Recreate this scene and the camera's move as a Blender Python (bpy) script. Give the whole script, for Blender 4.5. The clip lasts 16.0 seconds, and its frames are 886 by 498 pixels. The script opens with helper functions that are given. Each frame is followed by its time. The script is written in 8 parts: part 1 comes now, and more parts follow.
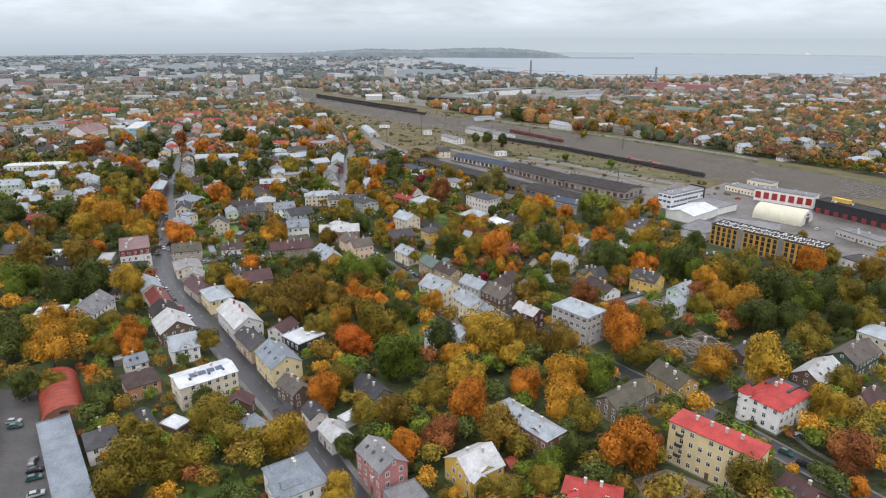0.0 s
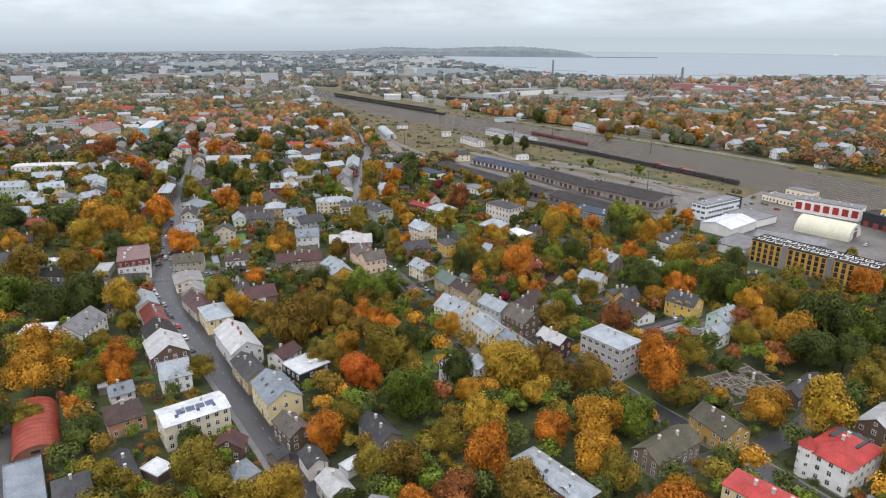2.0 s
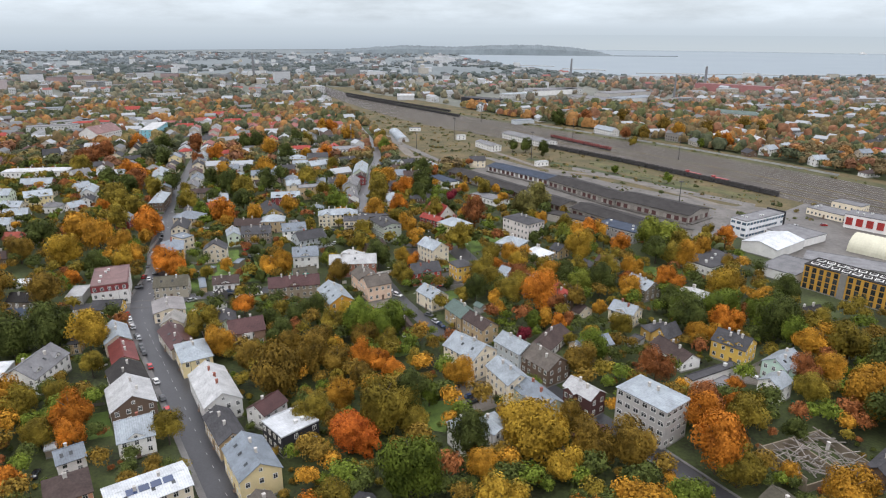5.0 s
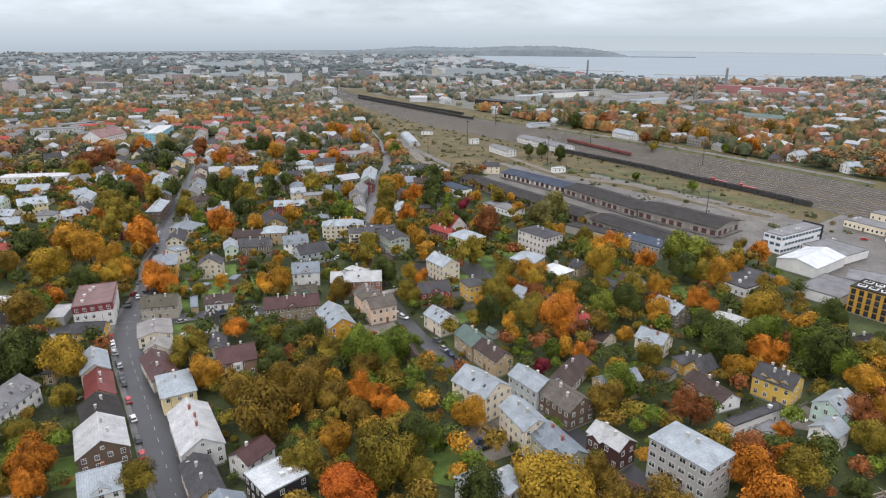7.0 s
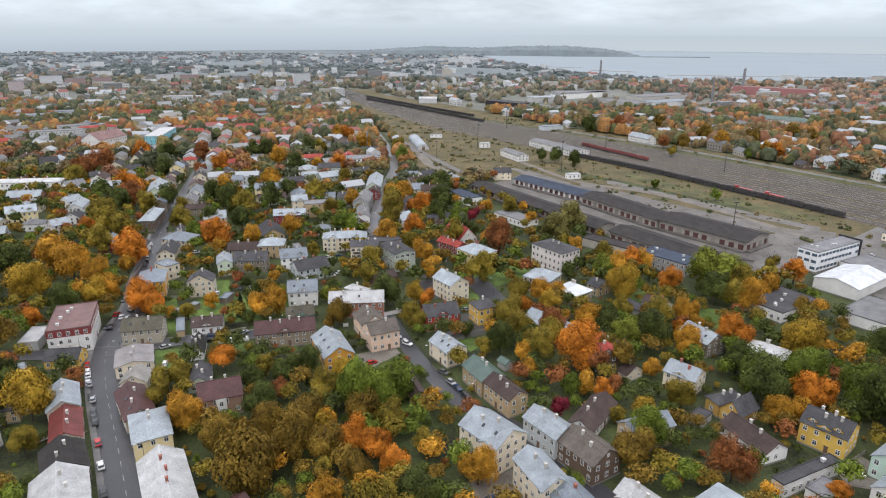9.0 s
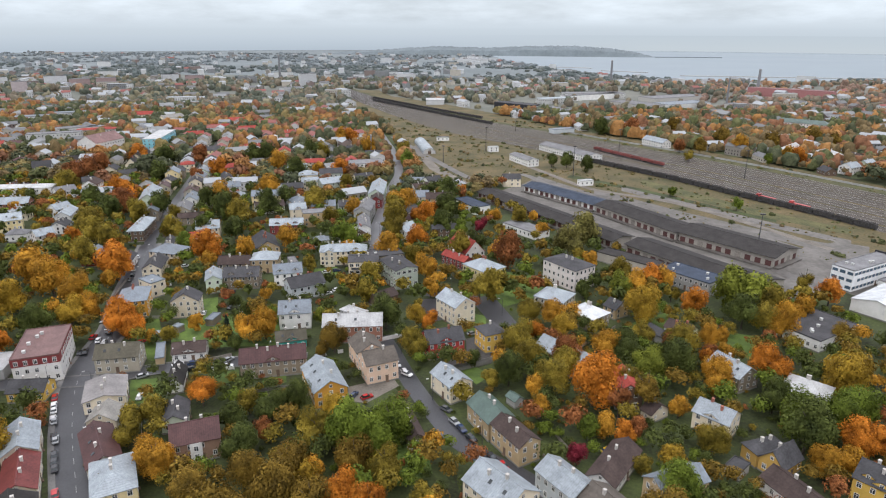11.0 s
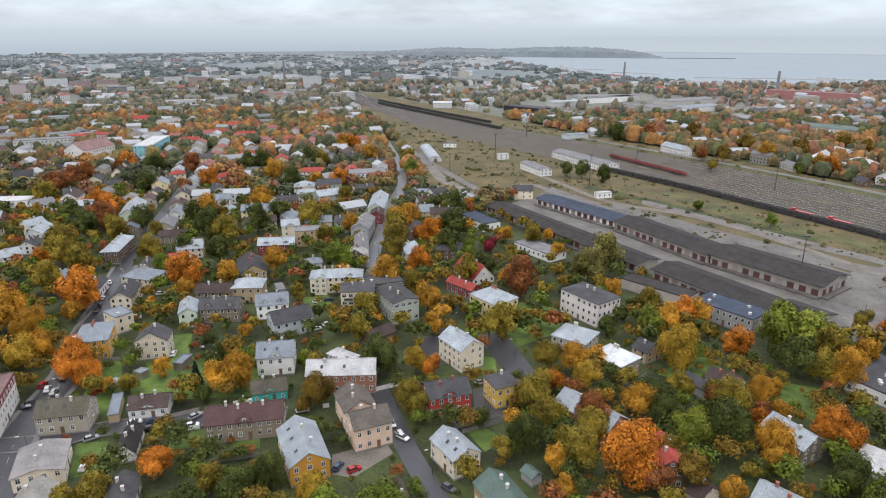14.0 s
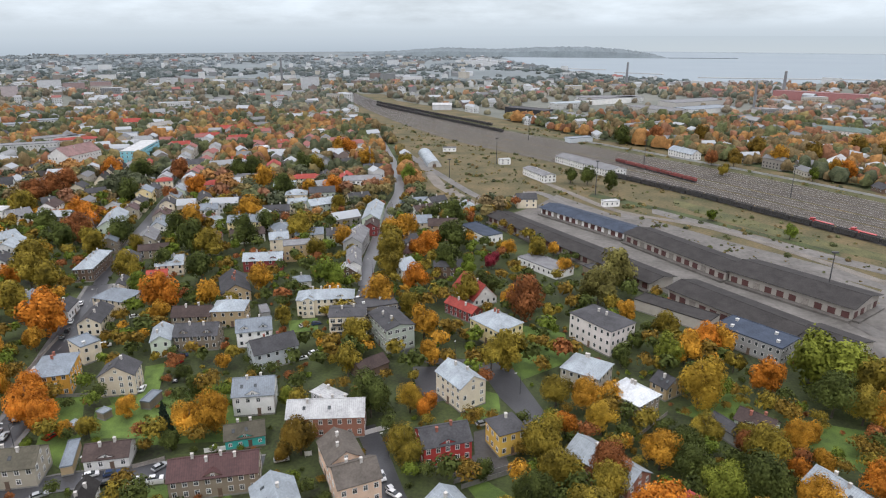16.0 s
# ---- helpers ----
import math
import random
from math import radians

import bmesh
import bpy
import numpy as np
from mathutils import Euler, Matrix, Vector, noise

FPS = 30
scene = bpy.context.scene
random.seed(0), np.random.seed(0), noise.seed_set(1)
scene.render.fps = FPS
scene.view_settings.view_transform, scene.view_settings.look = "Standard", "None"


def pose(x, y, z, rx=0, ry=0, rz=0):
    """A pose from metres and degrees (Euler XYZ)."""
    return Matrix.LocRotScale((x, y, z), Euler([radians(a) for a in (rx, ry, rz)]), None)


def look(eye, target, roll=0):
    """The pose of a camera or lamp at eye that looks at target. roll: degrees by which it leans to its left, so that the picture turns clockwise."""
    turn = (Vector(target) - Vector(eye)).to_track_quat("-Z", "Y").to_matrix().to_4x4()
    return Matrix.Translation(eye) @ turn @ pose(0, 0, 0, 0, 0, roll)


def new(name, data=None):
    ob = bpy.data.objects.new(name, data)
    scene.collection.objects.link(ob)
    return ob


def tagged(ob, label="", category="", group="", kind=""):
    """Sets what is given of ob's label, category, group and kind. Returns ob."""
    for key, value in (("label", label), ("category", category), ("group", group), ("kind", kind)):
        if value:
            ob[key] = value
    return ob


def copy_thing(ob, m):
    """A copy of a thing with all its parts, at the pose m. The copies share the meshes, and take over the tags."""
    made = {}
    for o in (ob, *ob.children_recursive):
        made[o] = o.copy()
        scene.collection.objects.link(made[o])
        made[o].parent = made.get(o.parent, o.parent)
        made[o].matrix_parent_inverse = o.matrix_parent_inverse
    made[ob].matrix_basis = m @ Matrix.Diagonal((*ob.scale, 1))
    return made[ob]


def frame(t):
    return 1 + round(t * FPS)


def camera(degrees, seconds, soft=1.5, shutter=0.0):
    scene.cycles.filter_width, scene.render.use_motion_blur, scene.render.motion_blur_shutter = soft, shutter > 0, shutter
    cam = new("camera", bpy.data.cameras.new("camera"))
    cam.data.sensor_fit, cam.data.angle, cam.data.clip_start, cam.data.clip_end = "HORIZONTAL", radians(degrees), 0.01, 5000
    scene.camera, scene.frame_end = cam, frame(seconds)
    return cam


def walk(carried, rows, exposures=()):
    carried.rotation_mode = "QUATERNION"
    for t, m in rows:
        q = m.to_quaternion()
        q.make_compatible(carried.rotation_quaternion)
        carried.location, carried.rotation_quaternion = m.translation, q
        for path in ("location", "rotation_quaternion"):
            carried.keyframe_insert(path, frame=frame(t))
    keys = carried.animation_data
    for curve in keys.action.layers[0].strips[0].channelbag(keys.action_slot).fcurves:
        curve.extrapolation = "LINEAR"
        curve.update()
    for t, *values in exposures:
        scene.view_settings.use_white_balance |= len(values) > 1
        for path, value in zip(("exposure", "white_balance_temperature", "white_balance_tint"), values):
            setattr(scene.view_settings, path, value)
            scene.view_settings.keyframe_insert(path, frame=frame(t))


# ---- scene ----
cam = camera(69.1, 16.0, soft=1.15)
PATH = [
    (0, (0.193, 0.888, 119.457), (0.223, 2.784, 118.819), 0.0),
    (0.5, (0.256, 7.295, 119.493), (0.281, 9.19, 118.854), 0.1),
    (1, (0.346, 13.842, 119.422), (0.361, 15.736, 118.782), 0.1),
    (1.5, (0.62, 20.273, 119.256), (0.62, 22.168, 118.615), 0.1),
    (2, (0.621, 26.773, 119.222), (0.595, 28.668, 118.58), 0.2),
    (2.5, (0.534, 33.374, 119.066), (0.486, 35.267, 118.424), 0.3),
    (3, (0.623, 39.35, 119.226), (0.568, 41.242, 118.582), 0.3),
    (3.5, (0.94, 45.765, 119.079), (0.88, 47.657, 118.434), 0.2),
    (4, (1.095, 52.174, 118.988), (1.031, 54.066, 118.344), 0.2),
    (4.2, (0.95, 54.869, 118.963), (0.886, 56.761, 118.316), 0.2),
    (6.5, (1.564, 84.558, 118.606), (1.462, 86.448, 117.961), 0.1),
    (7, (1.445, 90.863, 118.309), (1.333, 92.753, 117.665), 0.1),
    (7.5, (1.441, 97.193, 118.388), (1.32, 99.082, 117.743), 0.1),
    (8, (1.188, 103.599, 118.401), (1.06, 105.487, 117.755), 0.1),
    (8.5, (1.0, 109.999, 118.36), (0.865, 111.887, 117.713), 0.1),
    (9, (0.685, 116.353, 118.147), (0.543, 118.241, 117.502), 0.1),
    (11.5, (0.165, 147.172, 117.792), (-0.006, 149.058, 117.147), 0.1),
    (12, (-0.235, 153.762, 117.599), (-0.41, 155.648, 116.956), 0.1),
    (12.5, (-0.405, 160.148, 117.634), (-0.585, 162.033, 116.99), 0.1),
    (13, (-0.759, 166.313, 117.393), (-0.943, 168.198, 116.752), 0.0),
    (13.5, (-1.19, 172.821, 117.278), (-1.378, 174.706, 116.636), -0.1),
    (14, (-1.443, 179.015, 117.456), (-1.635, 180.899, 116.814), -0.0),
    (14.5, (-1.745, 185.187, 117.435), (-1.938, 187.071, 116.794), -0.1),
    (15, (-2.037, 191.544, 117.249), (-2.232, 193.429, 116.609), -0.0),
    (15.5, (-2.538, 197.788, 117.225), (-2.732, 199.673, 116.585), -0.1),
    (16, (-2.857, 204.208, 117.487), (-3.051, 206.092, 116.845), -0.1),
]
walk(cam, [(t, look(eye, target, roll)) for t, eye, target, roll in PATH])

# ---------------------------------------------------------------- light
world = bpy.data.worlds.new("overcast_sky")
scene.world = world
world.use_nodes = True
wn, wl = world.node_tree.nodes, world.node_tree.links
wn.clear()
w_out, w_bg = wn.new("ShaderNodeOutputWorld"), wn.new("ShaderNodeBackground")
w_sky = wn.new("ShaderNodeTexSky")
w_sky.sky_type, w_sky.sun_disc = "NISHITA", False
w_sky.sun_elevation, w_sky.sun_rotation = radians(58), radians(200)
w_tc, w_sep = wn.new("ShaderNodeTexCoord"), wn.new("ShaderNodeSeparateXYZ")
w_map, w_noise = wn.new("ShaderNodeMapping"), wn.new("ShaderNodeTexNoise")
w_map.inputs["Scale"].default_value = (3.5, 3.5, 15.0)
w_noise.inputs["Scale"].default_value, w_noise.inputs["Detail"].default_value = 1.6, 7.0
w_noise.inputs["Roughness"].default_value = 0.62
w_ramp = wn.new("ShaderNodeValToRGB")
SKY = ((0.40, 0.40, 0.45, 0.49), (0.468, 0.48, 0.54, 0.59), (0.4985, 0.53, 0.605, 0.685), (0.5015, 0.565, 0.64, 0.72),
       (0.506, 0.63, 0.71, 0.80), (0.513, 0.70, 0.78, 0.87), (0.525, 0.715, 0.795, 0.885), (0.56, 0.78, 0.83, 0.90), (0.75, 1.27, 1.28, 1.39), (1.0, 2.27, 2.25, 2.44))
w_ramp.color_ramp.elements[0].position, w_ramp.color_ramp.elements[1].position = SKY[0][0], SKY[-1][0]
w_ramp.color_ramp.elements[0].color, w_ramp.color_ramp.elements[1].color = (*SKY[0][1:], 1), (*SKY[-1][1:], 1)
for p, *c in SKY[1:-1]:
    w_ramp.color_ramp.elements.new(p).color = (*c, 1)
w_half = wn.new("ShaderNodeMath")
w_half.operation, w_half.inputs[1].default_value, w_half.inputs[2].default_value = "MULTIPLY_ADD", 0.5, 0.5
w_amt = wn.new("ShaderNodeMapRange")
w_amt.inputs["From Min"].default_value, w_amt.inputs["From Max"].default_value = 0.34, 0.66
w_amt.inputs["To Min"].default_value, w_amt.inputs["To Max"].default_value = 0.80, 1.10
w_above = wn.new("ShaderNodeMapRange")
w_above.inputs["From Min"].default_value, w_above.inputs["From Max"].default_value = 0.004, 0.016
w_mix = wn.new("ShaderNodeMix")
w_mix.inputs[2].default_value = 1.0
w_mul = wn.new("ShaderNodeVectorMath")
w_mul.operation = "SCALE"
w_dim, w_add = wn.new("ShaderNodeVectorMath"), wn.new("ShaderNodeVectorMath")
w_dim.operation, w_dim.inputs["Scale"].default_value, w_add.operation = "SCALE", 0.012, "ADD"
wl.new(w_tc.outputs["Generated"], w_sep.inputs[0])
wl.new(w_tc.outputs["Generated"], w_map.inputs["Vector"])
wl.new(w_map.outputs[0], w_noise.inputs["Vector"])
wl.new(w_sep.outputs["Z"], w_half.inputs[0])
wl.new(w_half.outputs[0], w_ramp.inputs["Fac"])
wl.new(w_noise.outputs["Fac"], w_amt.inputs["Value"])
wl.new(w_sep.outputs["Z"], w_above.inputs["Value"])
wl.new(w_above.outputs[0], w_mix.inputs[0])
wl.new(w_amt.outputs[0], w_mix.inputs[3])
wl.new(w_ramp.outputs["Color"], w_mul.inputs[0])
wl.new(w_mix.outputs[0], w_mul.inputs["Scale"])
wl.new(w_sky.outputs[0], w_dim.inputs[0])
wl.new(w_mul.outputs[0], w_add.inputs[0])
wl.new(w_dim.outputs[0], w_add.inputs[1])
wl.new(w_add.outputs[0], w_bg.inputs["Color"])
w_bg.inputs["Strength"].default_value = 1.0
wl.new(w_bg.outputs[0], w_out.inputs["Surface"])
sun = new("sun", bpy.data.lights.new("sun", "SUN"))
sun.data.energy, sun.data.angle, sun.data.color = 0.8, radians(20), (1.0, 0.98, 0.95)
sun.matrix_world = look((0, 0, 400), (math.sin(radians(200)) * -300, 300 * -math.cos(radians(200)), 400 - 480))
scene.view_settings.exposure = 0.04


# ---------------------------------------------------------------- materials
MATS = {}


def surface(name, dark, light, scale=0.6, rough=0.75, metal=0.0, bump=0.0, fine=6.0, seams=0.0, islands=0.0, objects=0.12, coat=0.0):
    """A node material: two colours mixed by coarse and fine noise, with a little relief. seams: metres between raised seams."""
    m = bpy.data.materials.new(name)
    m.use_nodes = True
    n, l = m.node_tree.nodes, m.node_tree.links
    b = n["Principled BSDF"]
    b.inputs["Roughness"].default_value, b.inputs["Metallic"].default_value = rough, metal
    b.inputs["Coat Weight"].default_value = coat
    tc = n.new("ShaderNodeTexCoord")
    big, small = n.new("ShaderNodeTexNoise"), n.new("ShaderNodeTexNoise")
    big.inputs["Scale"].default_value, big.inputs["Detail"].default_value = scale, 3.0
    small.inputs["Scale"].default_value, small.inputs["Detail"].default_value = scale * fine, 2.0
    l.new(tc.outputs["Object"], big.inputs["Vector"])
    l.new(tc.outputs["Object"], small.inputs["Vector"])
    mean = n.new("ShaderNodeMath")
    mean.operation, mean.inputs[1].default_value = "MULTIPLY_ADD", 0.6
    half = n.new("ShaderNodeMath")
    half.operation, half.inputs[1].default_value = "MULTIPLY", 0.4
    l.new(small.outputs["Fac"], half.inputs[0])
    l.new(big.outputs["Fac"], mean.inputs[0])
    l.new(half.outputs[0], mean.inputs[2])
    spread = n.new("ShaderNodeMapRange")
    spread.inputs["From Min"].default_value, spread.inputs["From Max"].default_value = 0.34, 0.66
    l.new(mean.outputs[0], spread.inputs["Value"])
    mix = n.new("ShaderNodeMix")
    mix.data_type = "RGBA"
    mix.inputs[6].default_value, mix.inputs[7].default_value = (*dark, 1), (*light, 1)
    l.new(spread.outputs[0], mix.inputs[0])
    colour = mix.outputs[2]
    info = n.new("ShaderNodeObjectInfo")
    geo = n.new("ShaderNodeNewGeometry")
    for source, amount in ((info.outputs["Random"], objects), (geo.outputs["Random Per Island"], islands)):
        if amount:
            vary = n.new("ShaderNodeMapRange")
            vary.inputs["To Min"].default_value, vary.inputs["To Max"].default_value = 1 - amount, 1 + amount
            l.new(source, vary.inputs["Value"])
            scaled = n.new("ShaderNodeVectorMath")
            scaled.operation = "SCALE"
            l.new(colour, scaled.inputs[0])
            l.new(vary.outputs[0], scaled.inputs["Scale"])
            colour = scaled.outputs[0]
    l.new(colour, b.inputs["Base Color"])
    height = small.outputs["Fac"]
    if seams:
        sep = n.new("ShaderNodeSeparateXYZ")
        l.new(tc.outputs["Object"], sep.inputs[0])
        wave = n.new("ShaderNodeMath")
        wave.operation, wave.inputs[1].default_value = "PINGPONG", seams / 2
        l.new(sep.outputs["X"], wave.inputs[0])
        line = n.new("ShaderNodeMath")
        line.operation, line.inputs[1].default_value = "LESS_THAN", seams * 0.07
        l.new(wave.outputs[0], line.inputs[0])
        dim = n.new("ShaderNodeMapRange")
        dim.inputs["To Min"].default_value, dim.inputs["To Max"].default_value = 1.0, 0.72
        l.new(line.outputs[0], dim.inputs["Value"])
        seam = n.new("ShaderNodeVectorMath")
        seam.operation = "SCALE"
        l.new(colour, seam.inputs[0])
        l.new(dim.outputs[0], seam.inputs["Scale"])
        l.new(seam.outputs[0], b.inputs["Base Color"])
    if bump:
        relief = n.new("ShaderNodeBump")
        relief.inputs["Strength"].default_value, relief.inputs["Distance"].default_value = bump, 0.05
        l.new(height, relief.inputs["Height"])
        l.new(relief.outputs[0], b.inputs["Normal"])
    MATS[name] = m
    return m


def shade(c, k):
    return tuple(min(1.0, v * k) for v in c)


def plain(name, c, k=0.8, **more):
    return surface(name, shade(c, k), c, **more)


WALLS = dict(
    white=(0.80, 0.79, 0.76), cream=(0.76, 0.67, 0.51), paleyellow=(0.78, 0.65, 0.36), yellow=(0.66, 0.43, 0.09), ochre=(0.56, 0.35, 0.09),
    orange=(0.68, 0.34, 0.05), beige=(0.63, 0.54, 0.41), greybeige=(0.42, 0.38, 0.30), tan=(0.47, 0.35, 0.20), salmon=(0.55, 0.28, 0.17),
    peach=(0.78, 0.57, 0.42), palepink=(0.76, 0.69, 0.65), pinkred=(0.47, 0.20, 0.19), red=(0.40, 0.045, 0.04), darkred=(0.22, 0.04, 0.04),
    maroon=(0.10, 0.042, 0.038), redbrick=(0.31, 0.14, 0.095), brick=(0.29, 0.18, 0.125), brown=(0.15, 0.10, 0.07), greybrown=(0.25, 0.205, 0.15),
    grey=(0.36, 0.36, 0.35), lightgrey=(0.58, 0.58, 0.56), concrete=(0.50, 0.48, 0.45), greyblue=(0.54, 0.58, 0.60), sage=(0.43, 0.48, 0.40),
    palegreen=(0.57, 0.65, 0.52), mint=(0.54, 0.70, 0.60), turquoise=(0.06, 0.48, 0.43), darkgreen=(0.06, 0.10, 0.065), black=(0.025, 0.025, 0.03),
    # these five are washed out in colour to imitate haze on far walls
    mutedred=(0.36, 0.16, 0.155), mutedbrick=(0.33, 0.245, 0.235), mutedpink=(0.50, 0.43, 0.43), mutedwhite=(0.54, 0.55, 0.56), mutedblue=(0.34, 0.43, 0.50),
    scaffold=(0.24, 0.56, 0.65), shedwall=(0.40, 0.37, 0.325), office=(0.78, 0.79, 0.80), redpanel=(0.76, 0.73, 0.70), amber=(0.60, 0.33, 0.05))
for key, c in WALLS.items():
    plain("wall_" + key, c, 0.8, scale=0.35, rough=0.85, bump=0.15, fine=9)
ROOFS = dict(
    steel=(0.34, 0.385, 0.415), bluegrey=(0.20, 0.235, 0.27), slate=(0.080, 0.079, 0.083), darkred=(0.19, 0.050, 0.045), grey=(0.20, 0.20, 0.205), white=(0.52, 0.525, 0.52),
    bright=(0.68, 0.71, 0.73), tar=(0.050, 0.046, 0.044), bluetar=(0.065, 0.082, 0.115), dark=(0.045, 0.042, 0.040), brown=(0.085, 0.062, 0.056),
    # the first red below has haze mixed in, for the far factory hall
    mutedred=(0.30, 0.15, 0.145), greybrown=(0.135, 0.117, 0.10), maroon=(0.10, 0.048, 0.046), olive=(0.115, 0.105, 0.078), rust=(0.235, 0.135, 0.125), rustgrey=(0.27, 0.25, 0.24),
    sand=(0.29, 0.275, 0.245), red=(0.36, 0.07, 0.055), redmetal=(0.34, 0.068, 0.042), crimson=(0.43, 0.055, 0.048), green=(0.095, 0.15, 0.125))
for key, c in ROOFS.items():
    metal = key in ("steel", "bluegrey", "white", "bright", "rustgrey", "sand", "redmetal", "crimson", "maroon", "green", "rust", "darkred")
    plain("roof_" + key, c, 0.52, scale=0.22, rough=0.42 if metal else 0.8, bump=0.1, fine=7, seams=0.6 if metal else 0.0)
for key in ("tar", "bluetar", "dark", "brown", "greybrown", "slate", "olive"):
    MATS["roof_" + key].node_tree.nodes["Principled BSDF"].inputs["Specular IOR Level"].default_value = 0.15
for key in ("redmetal", "crimson", "red", "maroon", "rust", "darkred"):
    MATS["roof_" + key].node_tree.nodes["Principled BSDF"].inputs["Specular IOR Level"].default_value = 0.2
plain("canvas", (0.62, 0.60, 0.46), 0.85, scale=0.2, rough=0.7)
plain("white_paint", (0.75, 0.74, 0.71), 0.9, scale=1.0, rough=0.6)
plain("plinth", (0.25, 0.24, 0.22), 0.7, scale=1.0, rough=0.9)
plain("chimney", (0.55, 0.52, 0.48), 0.7, scale=1.5, rough=0.9)
plain("chimney_red", (0.35, 0.13, 0.09), 0.7, scale=1.5, rough=0.9)
surface("glass_dark", (0.015, 0.018, 0.02), (0.05, 0.06, 0.065), 0.3, 0.08, objects=0.5)
surface("glass_blue", (0.05, 0.08, 0.12), (0.10, 0.15, 0.20), 0.3, 0.08)
surface("ground", (0.012, 0.014, 0.005), (0.062, 0.082, 0.021), 0.07, 0.95, bump=0.6, fine=14)
surface("grass", (0.036, 0.062, 0.011), (0.120, 0.185, 0.034), 0.18, 0.95, bump=0.5, fine=18)
surface("asphalt", (0.028, 0.028, 0.031), (0.060, 0.061, 0.067), 0.06, 0.38, fine=30)
surface("asphalt_old", (0.036, 0.034, 0.033), (0.085, 0.08, 0.076), 0.10, 0.6, fine=12)
surface("gravel", (0.095, 0.083, 0.068), (0.21, 0.188, 0.16), 0.1, 0.9, bump=0.4, fine=14)
surface("concrete_apron", (0.064, 0.058, 0.051), (0.160, 0.148, 0.133), 0.06, 0.6, fine=7)
surface("ballast", (0.052, 0.045, 0.034), (0.118, 0.100, 0.080), 0.035, 0.95, bump=0.5, fine=20)
surface("dry_grass", (0.036, 0.042, 0.013), (0.140, 0.100, 0.045), 0.045, 0.95, bump=0.5, fine=12)
surface("pavement", (0.10, 0.097, 0.092), (0.16, 0.156, 0.148), 0.3, 0.7, fine=9)
surface("ballast_dark", (0.030, 0.025, 0.020), (0.068, 0.055, 0.045), 0.06, 0.95, bump=0.5, fine=20)
plain("green", (0.03, 0.16, 0.08), 0.7, scale=1.0, rough=0.7)
surface("rail_steel", (0.22, 0.20, 0.185), (0.40, 0.38, 0.36), 0.2, 0.4, 0.4)
surface("yard_concrete", (0.082, 0.075, 0.066), (0.175, 0.163, 0.147), 0.07, 0.8, fine=6)
surface("sea", (0.238, 0.278, 0.300), (0.258, 0.298, 0.320), 0.004, 0.75, bump=0.2, fine=40, objects=0.0)
MATS["sea"].node_tree.nodes["Principled BSDF"].inputs["Specular IOR Level"].default_value = 0.12
# far ground in two steps, paled and blued in colour to imitate haze
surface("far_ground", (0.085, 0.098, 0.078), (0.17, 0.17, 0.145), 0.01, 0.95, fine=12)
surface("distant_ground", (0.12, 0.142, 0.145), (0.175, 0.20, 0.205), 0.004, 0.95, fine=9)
# old asphalt, its grey lifted partly to stand for wet sky reflection
surface("asphalt_sheen", (0.070, 0.070, 0.074), (0.125, 0.126, 0.132), 0.08, 0.35, fine=14)
surface("verge", (0.026, 0.038, 0.011), (0.125, 0.112, 0.042), 0.07, 0.95, bump=0.5, fine=12)
surface("bark", (0.05, 0.04, 0.03), (0.12, 0.10, 0.08), 2.0, 0.9, bump=0.5)
surface("birch_bark", (0.25, 0.24, 0.22), (0.55, 0.53, 0.5), 2.0, 0.8, bump=0.3)
surface("wood_grey", (0.16, 0.14, 0.12), (0.32, 0.29, 0.26), 1.2, 0.9)
surface("coal_wagon", (0.022, 0.02, 0.02), (0.06, 0.055, 0.052), 0.3, 0.7)
surface("wagon_red", (0.14, 0.035, 0.03), (0.24, 0.06, 0.05), 0.3, 0.7)
surface("loco_red", (0.36, 0.04, 0.04), (0.50, 0.07, 0.065), 0.3, 0.4)
surface("tyre", (0.015, 0.015, 0.015), (0.03, 0.03, 0.03), 1.0, 0.8)
surface("metal_dark", (0.05, 0.05, 0.055), (0.10, 0.10, 0.105), 1.0, 0.5, 0.5)
CARS = dict(white=(0.72, 0.72, 0.72), black=(0.02, 0.021, 0.024), red=(0.42, 0.02, 0.02), blue=(0.03, 0.05, 0.11), silver=(0.38, 0.39, 0.40), yellow=(0.6, 0.38, 0.03), green=(0.03, 0.10, 0.08), grey=(0.12, 0.125, 0.13))
for key, c in CARS.items():
    plain("car_" + key, c, 0.9, scale=0.5, rough=0.25, coat=0.5)

LEAVES = dict(
    o=((0.34, 0.095, 0.012), (0.76, 0.28, 0.036)), a=((0.3, 0.135, 0.014), (0.7, 0.36, 0.044)), ya=((0.23, 0.13, 0.014), (0.62, 0.4, 0.05)),
    y=((0.090, 0.078, 0.012), (0.355, 0.265, 0.040)), b=((0.070, 0.050, 0.011), (0.315, 0.20, 0.035)), g=((0.046, 0.080, 0.011), (0.20, 0.255, 0.036)),
    lg=((0.13, 0.16, 0.022), (0.30, 0.33, 0.050)), d=((0.027, 0.042, 0.012), (0.122, 0.146, 0.036)), r=((0.16, 0.056, 0.022), (0.42, 0.16, 0.055)),
    s=((0.42, 0.065, 0.015), (0.66, 0.19, 0.031)), s2=((0.14, 0.014, 0.025), (0.28, 0.035, 0.054)), w=((0.1, 0.092, 0.024), (0.28, 0.25, 0.075)),
    c=((0.014, 0.028, 0.023), (0.048, 0.076, 0.049)))
